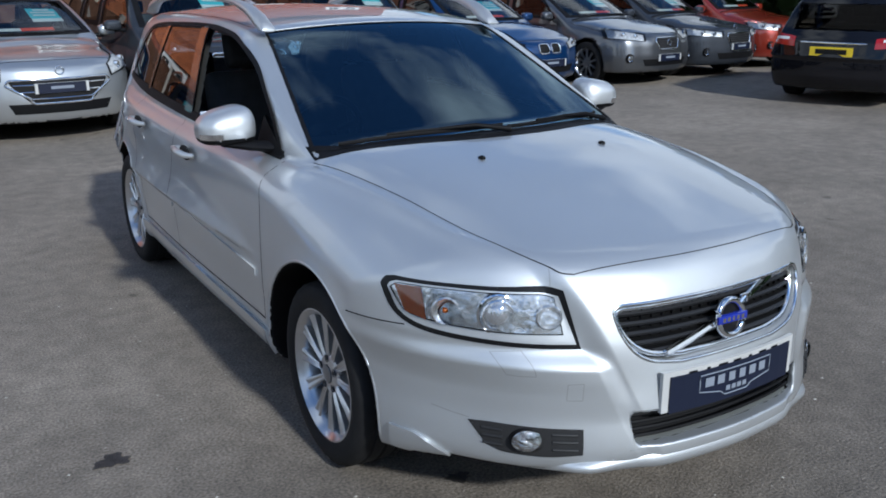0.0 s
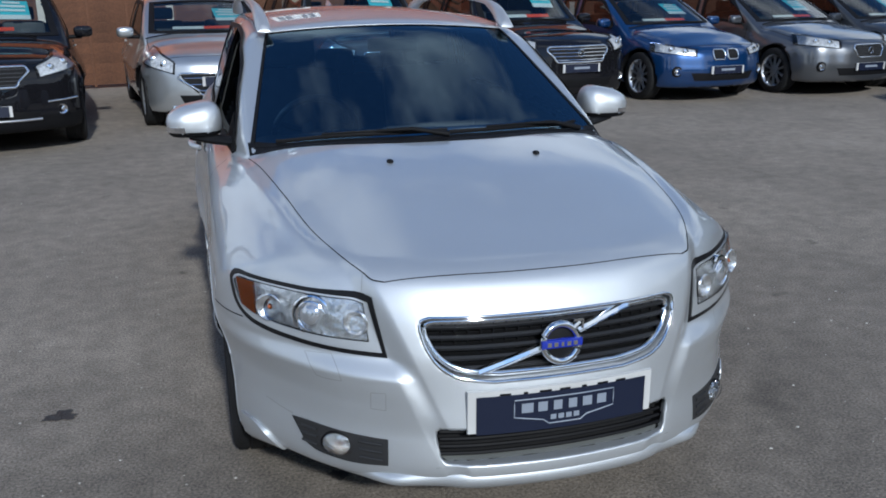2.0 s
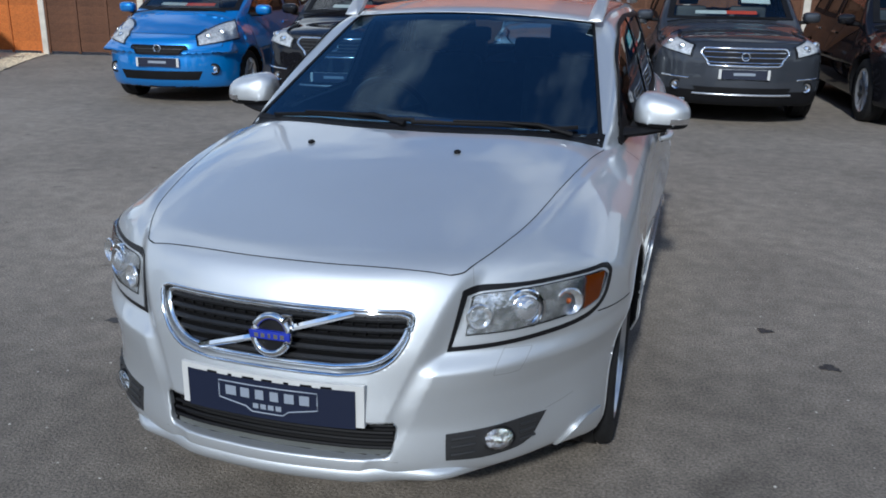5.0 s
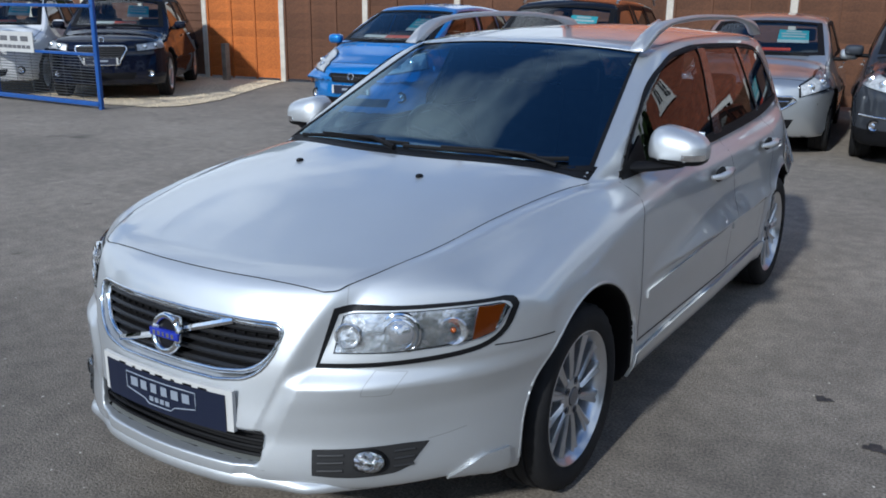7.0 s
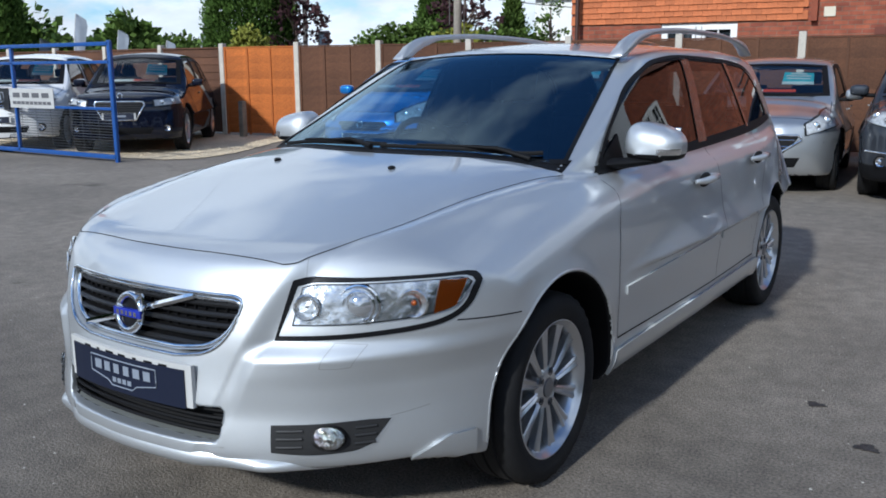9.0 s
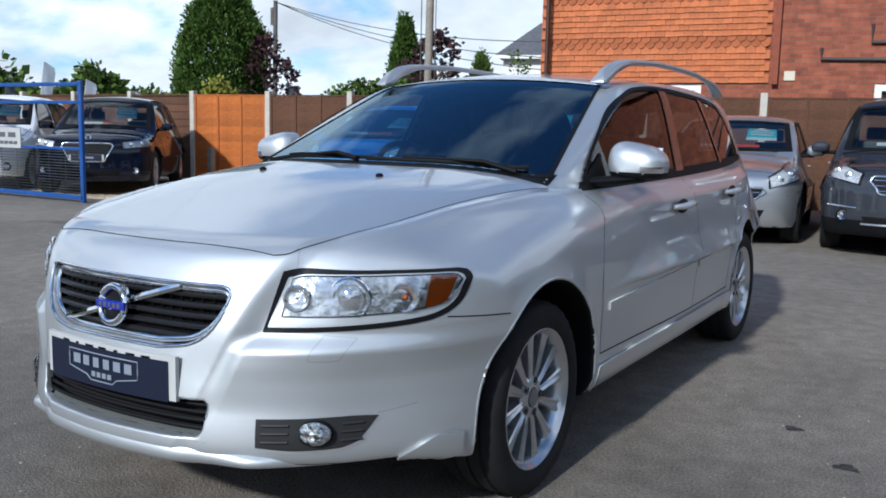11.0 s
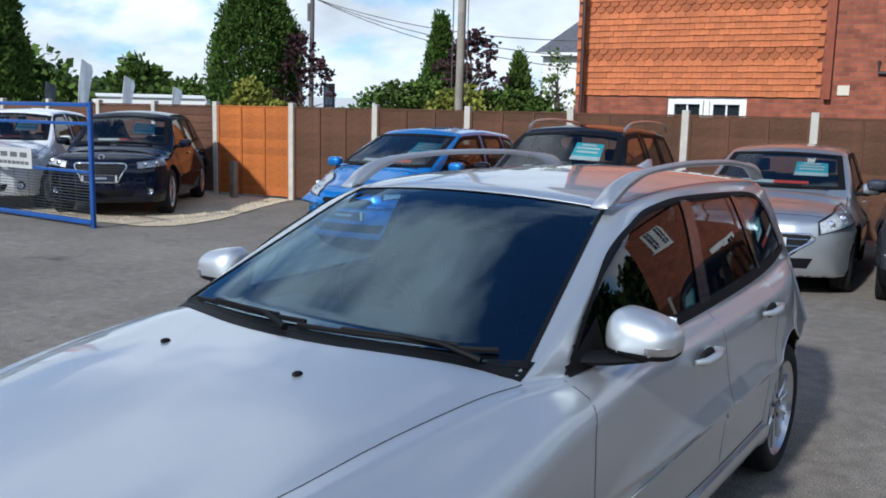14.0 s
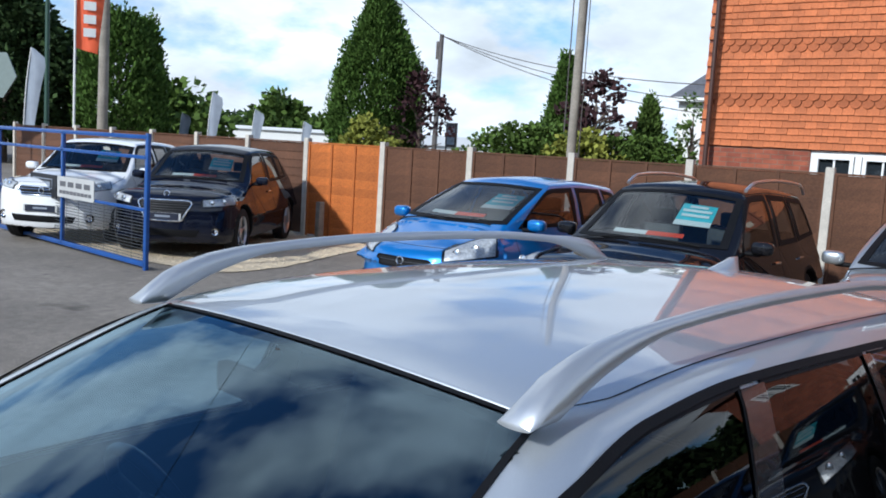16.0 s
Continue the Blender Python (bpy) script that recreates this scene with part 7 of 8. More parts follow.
def stock_car(name, label, colour, m, grille=None, lamps=None, cards=True, rails=False, spokes=10, fogs=True, facing=True, chrome=True, lower=True, trim=None, sold=False, slats=5, plate_z=0.45, twin=False, **dims):
    S = generic(**dims)
    g = car_field(S)
    car = empty(name, label=label, category="car", group="stock cars")
    L, W, H, base, over = (dims.get(k, d) for k, d in (("L", 4.3), ("W", 1.78), ("H", 1.5), ("base", 2.6), ("over", 0.85)))
    ws, wt, hood, nose = (dims.get(k, d) for k, d in (("ws", 0.25), ("wt", 1.05), ("hood", 0.95), ("nose", 0.72)))
    slope, R = dims.get("slope", 0.35), dims.get("wheel", 0.32)
    tail, hw, belt = L - over, W / 2, S["belt"]
    end = dims.get("end") or tail
    top = H - 0.105
    y0, y1, yb = ws + 0.36, end - slope * 0.75 - 0.12, wt + 0.52
    yc = min(yb + 0.80, y1 - 0.18)
    wins = [between(line((y0, belt + 0.045), (yb, belt + 0.05)), line((y0 + 0.04, belt + 0.065), (lerp(y0, wt, 0.55), lerp(belt, top, 0.62)), (wt + 0.12, top - 0.005), (yb + 0.06, top + 0.01))),
            between(line((yb + 0.09, belt + 0.05), (yc, belt + 0.06)), line((yb + 0.14, top + 0.01), (yc - 0.04, top - 0.01))),
            between(line((yc + 0.07, belt + 0.065), (y1 + 0.10, belt + 0.10)), line((yc + 0.03, top - 0.012), (y1 - 0.10, top - 0.06)))]

    def scr(u, v):
        s = 2 * u - 1
        return s * lerp(hw - 0.19, hw - 0.29, v), lerp(ws + 0.05 + 0.17 * s * s, wt - 0.05 + 0.05 * s * s, v), H + 0.2

    ve, fa, no = shell(g, (-hw - 0.06, -over - 0.08, 0.12), (hw + 0.06, tail + 0.08, H + 0.06), 0.032)
    edge_r = R + (0.085 if trim else 0.052)
    for yw in (0.0, base):
        dy, dz = ve[:, 1] - yw, ve[:, 2] - R
        rho = np.hypot(dy, dz)
        near = (np.abs(rho - edge_r) < 0.0165) & (np.abs(ve[:, 0]) > hw - 0.35) & (np.abs(no[:, 0]) > 0.3)
        ve[near, 1], ve[near, 2] = yw + dy[near] * edge_r / rho[near], R + dz[near] * edge_r / rho[near]
    sill = dims.get("floor", 0.2) + 0.16
    if trim:
        near = (np.abs(ve[:, 2] - sill) < 0.0165) & (np.abs(no[:, 2]) < 0.6)
        ve[near, 2] = sill
    fc, fn = ve[fa].mean(1), no[fa].mean(1)
    ax = np.abs(fc[:, 0])
    keep = np.ones(len(fa), bool)
    for yz in wins:
        keep &= ~(inside(outline(yz, 0.05, 0.09), fc[:, 1], fc[:, 2]) & (ax > 0.4) & (np.abs(fn[:, 0]) > 0.4))
    keep &= ~(inside(outline(lambda u, v: scr(u, v)[:2], 0.04, 0.06), fc[:, 0], fc[:, 1]) & (fc[:, 2] > hood) & (fn[:, 2] > 0.25) & (fc[:, 1] < wt + 0.2))
    back = (fc[:, 1] > end - slope - 0.35) & (fc[:, 2] > belt + 0.09) & (fc[:, 2] < H - 0.15) & (ax < hw - 0.34) & (fn[:, 1] > 0.4)
    keep &= ~back
    well = (np.minimum(np.hypot(fc[:, 1], fc[:, 2] - R), np.hypot(fc[:, 1] - base, fc[:, 2] - R)) < edge_r - 0.001) & (ax > 0.4)
    under = (fn[:, 2] < -0.7) & (fc[:, 2] < 0.35)
    hood_m = (fc[:, 2] > nose + 0.02) & (fn[:, 2] > 0.5) & (fc[:, 1] < ws + 0.05) & (ax < hw - 0.16) & (fc[:, 1] > -over + 0.16)
    skirt = (fc[:, 2] < sill) if trim else np.zeros(len(fa), bool)
    dark = (well | under | skirt) & keep
    for nm, mask, mt in (("hood", keep & hood_m & ~dark, colour), ("body", keep & ~hood_m & ~dark, colour), ("underbody", dark, BLACKTRIM)):
        v_, f_, n_ = take(ve, fa, no, mask)
        mesh_object(nm, v_, f_, mt, car, normals=n_)
    v_, f_, n_ = take(ve, fa, no, keep & (fc[:, 2] > 0.6) & (fc[:, 1] > ws + 0.1))
    mesh_object("cabin_lining", v_ - 0.035 * n_, f_[:, ::-1], SEATS, car)
    box("cabin_floor", -hw + 0.12, hw - 0.12, ws + 0.2, end - 0.2, 0.42, 0.46, DASH, car)
    part("dashboard", bm_box(bmesh.new(), -hw + 0.2, hw - 0.2, ws + 0.22, ws + 0.55, 0.6, hood - 0.015, 0.04), DASH, car, angle=50)
    for x in (-0.37, 0.37):
        part("seat", bm_box(bmesh.new(), x - 0.23, x + 0.23, wt + 0.45, wt + 0.58, 0.5, belt + 0.18, 0.05), SEATS, car, angle=50)
        part("headrest", bm_box(bmesh.new(), x - 0.12, x + 0.12, wt + 0.50, wt + 0.60, belt + 0.19, belt + 0.34, 0.03), SEATS, car, angle=50)
    part("rear_bench", bm_box(bmesh.new(), -hw + 0.25, hw - 0.25, yc + 0.1, yc + 0.22, 0.5, belt + 0.12, 0.05), SEATS, car, angle=50)
    patch("windscreen", g, scr, 16, 12, DOWN, STOCKSCREEN, car, lift=0.002, depth=0.004)
    patch("windscreen_seal", g, scr, 18, 12, DOWN, BLACKTRIM, car, lift=0.006, depth=0.01, hole=(0.05, 0.07))
    for s in (1, -1):
        for i, yz in enumerate(wins):
            patch("side_window", g, side_at(yz, s), 12, 6, (-s, 0, 0), PRIVACY, car, lift=0.002, depth=0.004)
            patch("window_seal", g, side_at(yz, s), 14, 6, (-s, 0, 0), BLACKTRIM, car, lift=0.006, depth=0.010, hole=(0.06 if i < 1 else 0.11, 0.11))
        seam("panel_joint", g, along((s * 1.2, ws + 0.30, belt + 0.0), (s * 1.2, ws + 0.28, 0.7), (s * 1.2, ws + 0.30, 0.36)), (-s, 0, 0), car, 0.008)
        seam("panel_joint", g, along((s * 1.2, yb + 0.04, belt + 0.03), (s * 1.2, yb + 0.03, 0.36)), (-s, 0, 0), car, 0.008)
        seam("panel_joint", g, along((s * (hw - 0.16), -over + 0.25, H), (s * (hw - 0.15), -0.1, H), (s * (hw - 0.16), ws + 0.12, H), n=20), DOWN, car, 0.008)
        for y_ in (yb - 0.22, yc - 0.14):
            p, n = lay(g, np.array([[s * 1.2, y_, belt - 0.10], [s * 1.2, y_ + 0.09, belt - 0.098], [s * 1.2, y_ + 0.18, belt - 0.10]]), np.array((-s, 0, 0)), 0.012)
            tube("door_handle", p, 0.012, CHROME if chrome else colour, car, 8)
        # mirror
        mir = empty("door_mirror"); mir.parent = car
        cx, cy, cz = s * (hw + 0.055), ws + 0.42, belt + 0.095
        bm = bmesh.new()
        bmesh.ops.create_uvsphere(bm, u_segments=20, v_segments=12, radius=1.0)
        for v in bm.verts:
            v.co = Vector([math.copysign(abs(c) ** 0.62, c) for c in v.co])
            v.co.y = min(v.co.y, 0.45)
        bmesh.ops.transform(bm, matrix=Matrix.Translation((cx, cy, cz)) @ Matrix.Diagonal((0.098, 0.075, 0.062, 1)), verts=bm.verts)
        part("housing", bm, colour, mir, smooth=True)
        tube("mirror_arm", [(s * (hw - 0.14), cy + 0.02, cz - 0.06), (cx - s * 0.02, cy, cz - 0.055)], 0.022, BLACKTRIM, mir, 8)
        for y_ in (0, base):
            stock_wheel(car, R, s * (hw - 0.135), y_, spokes)
        # lamps
        lx0, lx1, la, lb, lc, ld = lamps or (0.42, hw - 0.03, nose - 0.06, nose + 0.04, nose - 0.02, nose + 0.09)
        if facing:
            def la_at(u, v, s=s):
                x = lerp(lx0, lx1, u)
                z = lerp(lerp(la, lc, u), lerp(lb, ld, u), v)
                return s * (x + 0.22), S["bow"](np.minimum(x, hw - 0.05)) - over - 0.25, z

            way = np.array((-s * 0.55, 0.835, 0))
            head = patch("headlight", g, la_at, 14, 8, way, LAMPDARK, car, lift=0.004, depth=0.01, label="clear headlight with chrome reflector")
            patch("lamp_bowl", g, lambda u, v: la_at(0.06 + 0.88 * u, 0.08 + 0.84 * v), 14, 8, way, LAMPBRIGHT, head, lift=0.008, depth=0.004)
            for uu in (0.32, 0.66):
                p, n = lay(g, np.array([la_at(uu, 0.5)]), way, 0.010)
                disc_mesh("projector", Vector(p[0]), (s * 0.2, -1, 0), [(0.0, 0.042), (0.014, 0.040), (0.004, 0.034), (0.010, 0.018), (0.014, 0.001)], CHROME, head)
            patch("lamp_lens", g, la_at, 12, 6, way, LENS, head, lift=0.025, depth=0.02)
            if fogs:
                p, n = lay(g, np.array([[s * (hw - 0.24), -over - 0.5, 0.42]]), np.array((0, 1, 0)), 0.004)
                fg = disc_mesh("fog_light", Vector(p[0]), (s * 0.25, -1, 0), [(-0.02, 0.07), (0.004, 0.066), (0.006, 0.046), (-0.004, 0.044)], BLACKTRIM, car)
                disc_mesh("fog_reflector", Vector(p[0]), (s * 0.25, -1, 0), [(0.004, 0.046), (-0.008, 0.03), (0.0, 0.001)], REFLECTOR, fg)
        if rails:
            pts = along((s * (hw - 0.32), wt + 0.12, H - 0.06), (s * (hw - 0.31), wt + 0.35, H + 0.02), (s * (hw - 0.30), wt + 1.0, H + 0.045), (s * (hw - 0.31), y1 - 0.1, H + 0.0), (s * (hw - 0.32), y1 + 0.08, H - 0.09), n=20)
            tube("roof_rail", pts, 0.018, ALLOY, car, 8)
    ny = lambda x, z: float(S["nose"](z) + S["bow"](abs(x)))  # noqa: E731

    def front(pts, lift):
        return [tuple(q) for q in lay(g, np.array([[x, -over - 0.5, z] for x, z in pts]), np.array((0, 1, 0)), lift)[0]]

    if facing:
        z0, z1, wt_, wb_ = grille or (nose - 0.12, nose + 0.0, 0.36, 0.30)
        gr = empty("grille"); gr.parent = car
        ring_ = dense(rounded(wt_, wb_, z0, z1, min(0.05, (z1 - z0) * 0.4)), 3)

        def inset(u, v):
            w = lerp(wb_, wt_, v) - 0.03 * (1 - np.minimum(1, np.minimum(v, 1 - v) / 0.22)) ** 2
            return lerp(-1.0, 1.0, u) * w, -over - 0.5, lerp(z0, z1, v)

        if twin:
            # two kidney-shaped openings with upright bars
            for sx in (1, -1):
                def kidney(u, v, sx=sx):
                    w = 0.5 * (wt_ - 0.02) * (1 - 0.25 * np.abs(2 * v - 1) ** 3)
                    return sx * (0.01 + wt_ / 2) + lerp(-1.0, 1.0, u) * w, -over - 0.5, lerp(z0, z1, v)

                half = patch("grille_backing", g, kidney, 12, 8, (0, 1, 0), GAP, gr, lift=0.005, depth=0.004)
                q_ = [kidney(uu, vv) for uu, vv in [(k / 6, 0.0) for k in range(6)] + [(1.0, k / 6) for k in range(6)] + [(1 - k / 6, 1.0) for k in range(6)] + [(0.0, 1 - k / 6) for k in range(6)]]
                tube("surround", front([(float(c[0]), float(c[2])) for c in q_], 0.008), 0.010, CHROME, half, 8, "chrome kidney surround", closed=True)
                for k in range(6):
                    x = sx * (0.01 + wt_ / 2) + lerp(-0.40, 0.40, k / 5) * wt_
                    tube("slat", front([(x, lerp(z0, z1, t_)) for t_ in (0.08, 0.5, 0.92)], 0.008), 0.004, BLACKTRIM, half, 5)
        else:
            patch("grille_backing", g, inset, 24, 10, (0, 1, 0), GAP, gr, lift=0.005, depth=0.004)
            tube("surround", front(ring_, 0.008), 0.013 if chrome else 0.009, CHROME if chrome else BLACKTRIM, gr, 8, "chrome grille surround" if chrome else "", closed=True)
            for k in range(slats):
                z = lerp(z0, z1, (k + 0.7) / (slats + 0.4))
                w = lerp(wb_, wt_, (z - z0) / (z1 - z0)) - 0.02
                tube("slat", front([(x, z) for x in np.linspace(-w, w, 9)], 0.010), 0.0055, CHROME if chrome and slats < 5 else mat("grey_slat", (0.06, 0.06, 0.063), 0.35, metal=0.5), gr, 6)
            zb = z1 + 0.075 if z0 - 0.06 < plate_z < z1 + 0.06 else lerp(z0, z1, 0.55)
            ring_mesh("badge", front([(0, zb)], 0.020)[0], (0, -1, 0.1), 0.040, 0.008, CHROME, gr, "plain chrome badge ring", 20)
        if trim:
            zs = dims.get("floor", 0.2) + 0.125
            tube("bumper_strip", front([(x, zs) for x in np.linspace(-0.5, 0.5, 11)], 0.006), 0.012, ALLOY, car, 8, "silver bumper strip")
            for s in (1, -1):
                p, n = lay(g, np.array([[s * x, -over - 0.5, 0.50 + 0.05 * (x - hw + 0.36)] for x in np.linspace(hw - 0.36, hw - 0.10, 6)]), np.array((0, 1, 0)), 0.006)
                tube("bumper_strip", p, 0.010, CHROME, car, 8)
        if lower:
            zl = dims.get("floor", 0.2) + 0.10
            patch("lower_intake", g, lambda u, v: (lerp(-0.50, 0.50, u) * lerp(0.9, 1.0, v), -over - 0.4, lerp(zl, zl + 0.10, v)), 20, 3, (0, 1, 0), BLACKTRIM, car, lift=0.004, depth=0.006)
        pz = plate_z
        bm = bm_box(bmesh.new(), -0.26, 0.26, -0.012, 0.006, pz - 0.051, pz + 0.049)
        bmesh.ops.translate(bm, vec=(0, ny(0.2, pz) - 0.022, 0), verts=bm.verts)
        pl = part("number_plate", bm, PLATEGREY, car, "white number plate behind a navy dealer card")
        box("dealer_card", -0.232, 0.232, ny(0.2, pz) - 0.038, ny(0.2, pz) - 0.034, pz - 0.05, pz + 0.048, NAVY, pl)
        box("letter_bar", -0.11, 0.11, ny(0.2, pz) - 0.040, ny(0.2, pz) - 0.0385, pz - 0.012, pz + 0.016, PALE, pl)
        patch("hood_joint", g, lambda u, v: (lerp(-hw + 0.2, hw - 0.2, u), -over + 0.17 + 0.22 * (lerp(-hw + 0.2, hw - 0.2, u) / hw) ** 2 + 0.008 * v, H), 20, 1, DOWN, GAP, car, lift=0.001, depth=0.0)
        for s in (1, -1):
            p, n = lay(g, np.stack([np.linspace(s * 0.05, s * 0.62, 12) - 0.1, ws + 0.09 + 0.1 * np.linspace(0.05, 0.62, 12) ** 2, np.full(12, H)], 1), np.array(DOWN), 0.012)
            tube("wiper", p, 0.008, BLACKTRIM, car, 6)
    else:
        ty = lambda x, z: float(S["tail"](z) - 0.55 * S["bow"](abs(x)))  # noqa: E731
        for s in (1, -1):
            patch("tail_lamp", g, lambda u, v, s=s: (s * lerp(hw - 0.42, hw + 0.05, u), tail + 0.5, lerp(lerp(hood - 0.14, hood - 0.10, u), lerp(hood - 0.02, hood + 0.05, u), v)), 10, 6, (0, -1, 0), REDLAMP, car, lift=0.008, depth=0.012, label="red tail lamp lens")
            patch("reversing_lamp", g, lambda u, v, s=s: (s * lerp(hw - 0.34, hw - 0.12, u), tail + 0.5, lerp(hood - 0.06, hood - 0.03, v)), 6, 2, (0, -1, 0), WHITE, car, lift=0.012, depth=0.006)
        bm = bm_box(bmesh.new(), -0.26, 0.26, -0.006, 0.012, hood - 0.24, hood - 0.13)
        bmesh.ops.translate(bm, vec=(0, ty(0.0, hood - 0.2) + 0.008, 0), verts=bm.verts)
        pl = part("number_plate", bm, YELLOWPLATE, car, "yellow rear number plate")
        box("plate_print", -0.19, 0.19, ty(0, hood - 0.2) + 0.021, ty(0, hood - 0.2) + 0.023, hood - 0.215, hood - 0.155, LAMPDARK, pl)
        box("rear_window", -hw + 0.36, hw - 0.36, end - slope * 0.6 - 0.1, end - slope * 0.6 - 0.09, belt + 0.1, H - 0.16, PRIVACY, car, m=None)
        tube("tailgate_strip", [(x, ty(x, hood - 0.08) + 0.006, hood - 0.08) for x in np.linspace(-0.4, 0.4, 9)], 0.012, CHROME, car, 8)
    if cards and facing:
        # price card behind the screen, and a red and white strip on the dash
        def behind(x, v, off):
            u = 0.5 + x / (2 * (hw - 0.24))
            p, n = lay(g, np.array([[float(c) for c in scr(np.array(u), np.array(v))]]), np.array(DOWN), -off)
            return Vector(p[0])

        for nm, xa, xb, va, vb, mt, lbl in (("price_card", 0.14, 0.48, 0.50, 0.80, TEAL, "teal price card with white figures"), ("card_foot", 0.14, 0.48, 0.42, 0.505, WHITE, ""), ("dash_strip", -0.38, -0.04, 0.19, 0.26, WHITE, "white strip"), ("dash_strip", -0.04, 0.30, 0.19, 0.26, REDCARD, "red strip")):
            q = [behind(xa, va, 0.03), behind(xb, va, 0.03), behind(xb, vb, 0.03), behind(xa, vb, 0.03)]
            n = (q[1] - q[0]).cross(q[3] - q[0]).normalized() * 0.004
            bm = bmesh.new()
            vs = [bm.verts.new(p) for p in q] + [bm.verts.new(p - n) for p in q]
            for fcs in ((0, 1, 2, 3), (7, 6, 5, 4), (0, 4, 5, 1), (1, 5, 6, 2), (2, 6, 7, 3), (3, 7, 4, 0)):
                bm.faces.new([vs[i] for i in fcs])
            cd = part(nm, bm, mt, car, lbl)
            if nm == "price_card":
                for r, w in ((0.30, 0.26), (0.58, 0.28), (0.82, 0.18)):
                    bm = bmesh.new()
                    mid = (xa + xb) / 2
                    q2 = [behind(mid - w / 2, lerp(va, vb, r - 0.09), 0.024), behind(mid + w / 2, lerp(va, vb, r - 0.09), 0.024), behind(mid + w / 2, lerp(va, vb, r + 0.06), 0.024), behind(mid - w / 2, lerp(va, vb, r + 0.06), 0.024)]
                    bm.faces.new([bm.verts.new(p) for p in q2])
                    part("figure_bar", bm, WHITE, cd)
    car.matrix_world = m
    return car


P_BLUE = paint("bright_blue_paint", (0.01, 0.17, 0.50), 0.4)
P_NAVY = paint("deep_blue_paint", (0.005, 0.036, 0.125), 0.5)
P_BLACK = paint("black_paint", (0.008, 0.008, 0.010), 0.1)
P_BLUEBLACK = paint("blue_black_paint", (0.006, 0.008, 0.018), 0.2)
P_GREY = paint("dark_grey_paint", (0.045, 0.05, 0.06), 0.6)
P_GUN = paint("gunmetal_paint", (0.105, 0.11, 0.12), 0.7)
P_RED = paint("red_paint", (0.26, 0.03, 0.015), 0.4)
P_WHITE = paint("white_paint", (0.78, 0.78, 0.78), 0.0)
P_SILVER2 = paint("pale_silver_paint", (0.52, 0.54, 0.555), 0.8)
stock_car("hatchback", "bright blue small hatchback with a price card", P_BLUE, at_ground(-5.1, 6.95, 7), plate_z=0.5, L=3.9, W=1.69, H=1.525, base=2.5, hood=0.98, nose=0.72, over=0.82, ws=-0.12, wt=0.95, wheel=0.295, slope=0.3,
          grille=(0.60, 0.68, 0.34, 0.28), slats=1, lamps=(0.42, 0.82, 0.68, 0.78, 0.74, 0.96), chrome=False, spokes=7)
stock_car("suv", "black sport utility car with chrome-edged grille", P_BLACK, at_ground(-2.87, 6.9, 7), plate_z=0.44, L=4.44, W=1.855, H=1.62, base=2.64, hood=1.0, nose=0.78, over=0.88, wheel=0.35, wt=1.1, floor=0.22,
          grille=(0.65, 0.83, 0.43, 0.34), lamps=(0.48, 0.90, 0.72, 0.82, 0.80, 0.95), rails=True, trim=True)
stock_car("hatchback", "pale silver small hatchback with chrome grille", P_SILVER2, at_ground(-0.6, 7.9, 7), plate_z=0.55, L=3.96, W=1.74, H=1.46, base=2.54, hood=0.95, over=0.80, wt=1.0, ws=0.1,
          grille=(0.40, 0.63, 0.50, 0.30), lamps=(0.50, 0.85, 0.62, 0.74, 0.72, 0.90), slats=3, fogs=False)
stock_car("suv", "dark grey sport utility car with black bumper", P_GREY, at_ground(1.35, 7.9, 7), plate_z=0.56, L=4.53, W=1.82, H=1.67, base=2.62, hood=1.0, nose=0.79, over=0.95, wheel=0.345, floor=0.22,
          grille=(0.64, 0.81, 0.44, 0.38), lamps=(0.50, 0.89, 0.72, 0.83, 0.80, 0.95), slats=3, trim=True)
stock_car("suv", "black sport utility car with barred chrome grille", P_BLACK, at_ground(3.63, 8.05, 7), plate_z=0.55, L=4.4, W=1.815, H=1.67, base=2.56, hood=1.0, nose=0.79, over=0.9, wheel=0.345, floor=0.22,
          grille=(0.62, 0.80, 0.42, 0.34), lamps=(0.52, 0.89, 0.72, 0.86, 0.80, 0.93), slats=4)
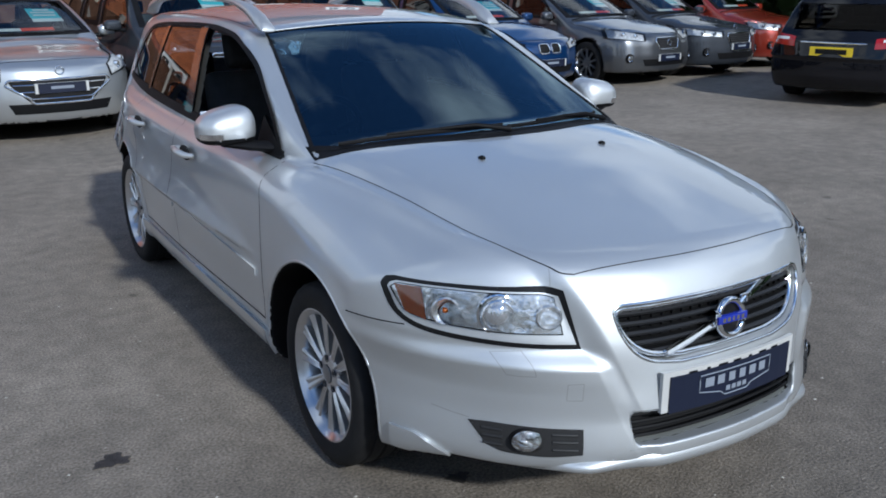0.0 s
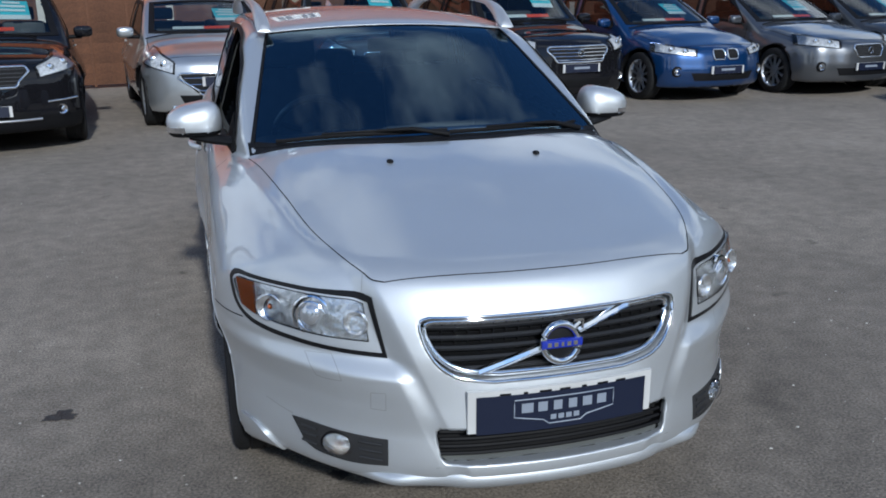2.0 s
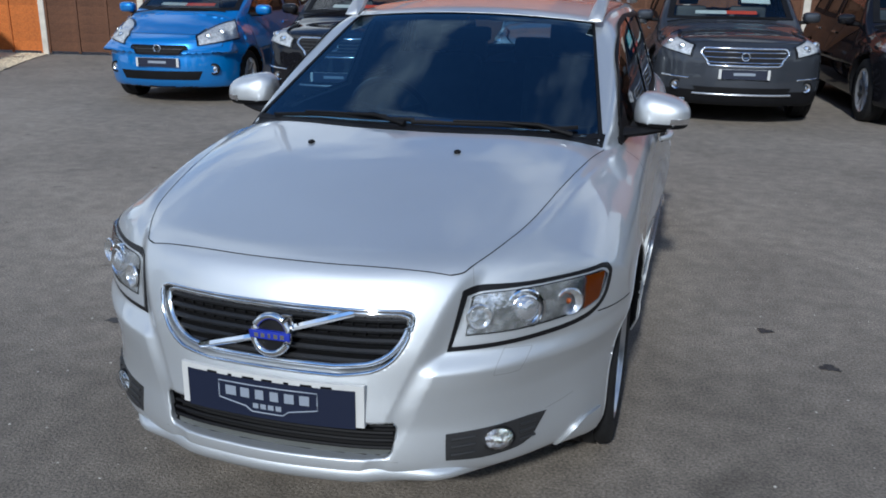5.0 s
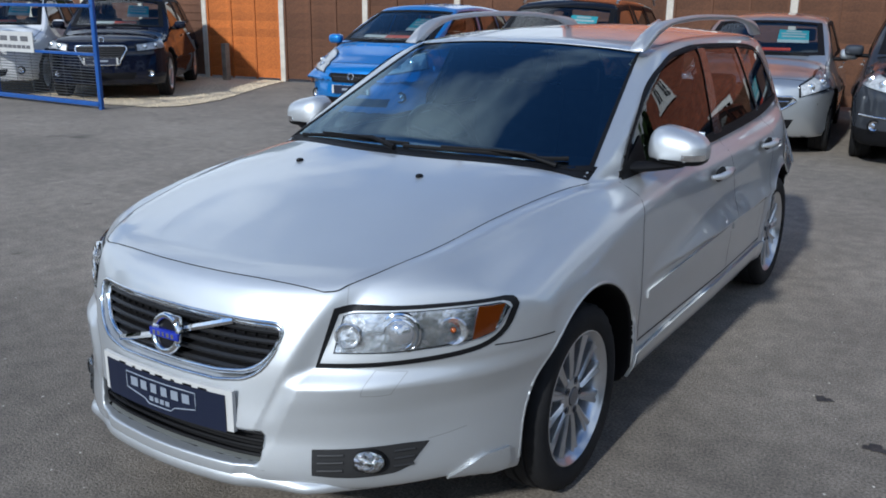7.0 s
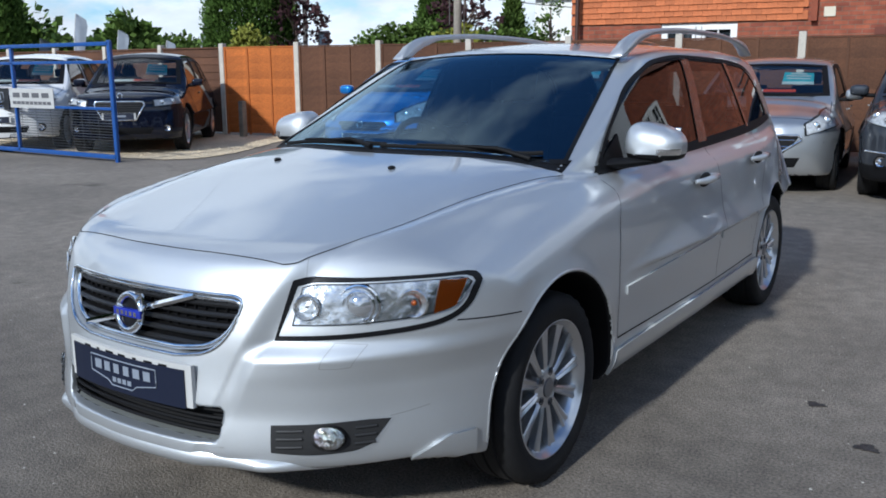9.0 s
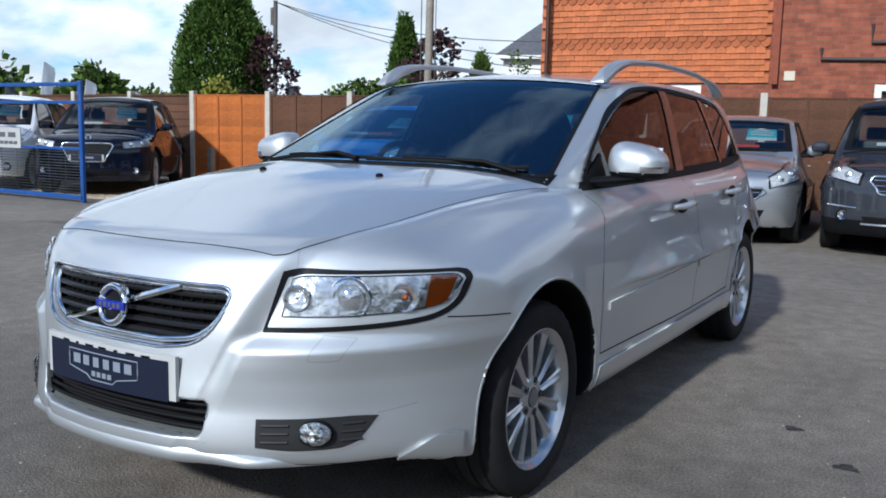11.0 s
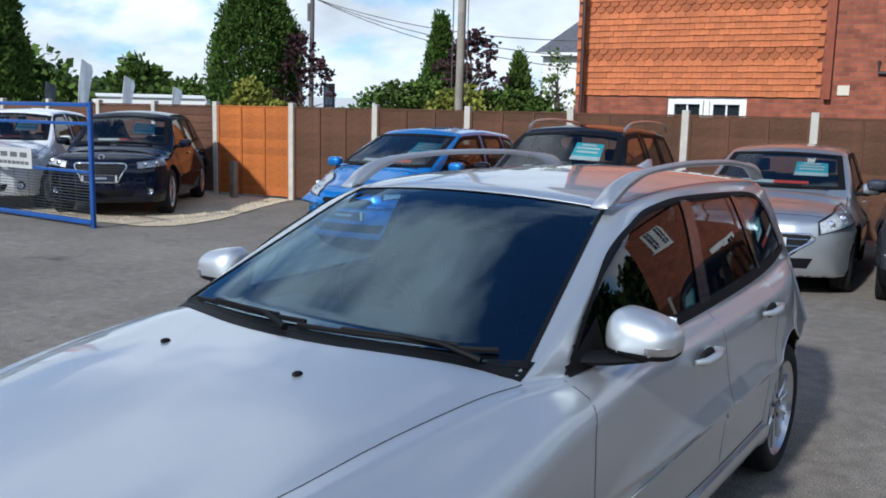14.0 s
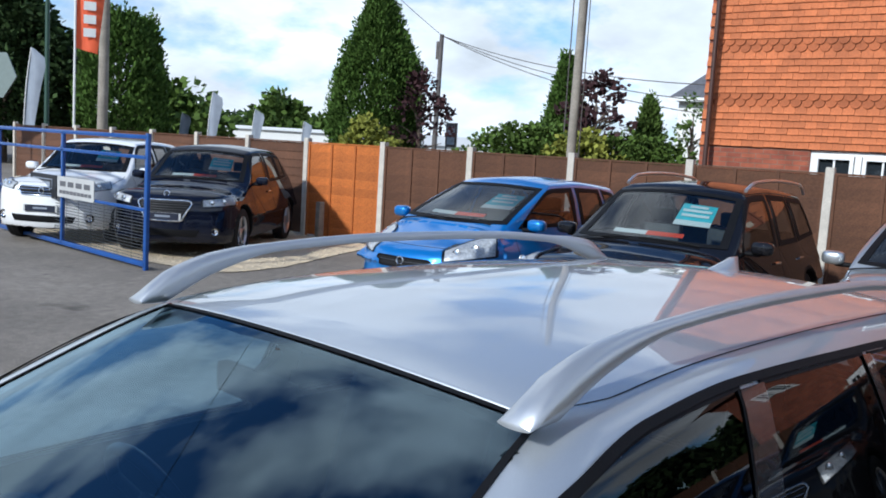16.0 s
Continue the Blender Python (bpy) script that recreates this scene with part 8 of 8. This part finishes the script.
stock_car("saloon", "deep blue sports saloon with black twin grille", P_NAVY, at_ground(5.87, 8.2, 7), plate_z=0.44, L=4.62, W=1.81, H=1.43, base=2.81, hood=0.92, nose=0.66, over=0.78, ws=0.35, wt=1.2, slope=0.95, end=3.35,
          grille=(0.57, 0.69, 0.20, 0.18), lamps=(0.40, 0.86, 0.61, 0.69, 0.66, 0.76), spokes=10, slats=6, twin=True)
stock_car("saloon", "gunmetal grey saloon with mesh grille", P_GUN, at_ground(8.1, 8.3, 7), plate_z=0.42, L=4.96, W=1.88, H=1.46, base=2.91, hood=0.93, nose=0.68, over=0.9, ws=0.35, wt=1.25, slope=1.0, end=3.5,
          grille=(0.54, 0.70, 0.26, 0.22), lamps=(0.42, 0.90, 0.66, 0.75, 0.70, 0.83), slats=7)
stock_car("saloon", "dark grey estate car with large grille", P_GREY, at_ground(9.95, 8.5, 7), plate_z=0.5, L=4.7, W=1.83, H=1.44, base=2.81, hood=0.93, nose=0.70, over=0.88, ws=0.3, wt=1.15,
          grille=(0.42, 0.70, 0.30, 0.24), lamps=(0.36, 0.87, 0.64, 0.72, 0.68, 0.77), slats=9)
stock_car("hatchback", "red hatchback beside other stock cars", P_RED, at_ground(12.0, 8.9, 7), L=4.2, W=1.75, H=1.52, base=2.6, chrome=False)
stock_car("suv", "blue-black sport utility car with large chrome grille", P_BLUEBLACK, at_ground(-10.62, 7.0, 40.3), plate_z=0.62, L=4.55, W=1.88, H=1.65, base=2.81, hood=1.05, nose=0.84, over=0.88, wheel=0.365, floor=0.24, slope=0.85,
          grille=(0.56, 0.84, 0.38, 0.28), lamps=(0.48, 0.91, 0.76, 0.86, 0.80, 0.92), slats=8, rails=False, spokes=5)
stock_car("suv", "white sport utility car behind the gate", P_WHITE, at_ground(-12.7, 6.15, 40.3), plate_z=0.55, L=4.4, W=1.82, H=1.65, base=2.65, hood=1.05, nose=0.84, over=0.88, wheel=0.34, floor=0.24,
          grille=(0.74, 0.86, 0.40, 0.34), lamps=(0.46, 0.89, 0.80, 0.90, 0.86, 0.97), slats=2)
stock_car("estate_car", "black estate car seen from behind with yellow plate", P_BLACK, at_ground(11.8, 5.7, 107), L=4.8, W=1.82, H=1.41, base=2.82, hood=0.87, nose=0.68, over=0.95, facing=False, cards=False)
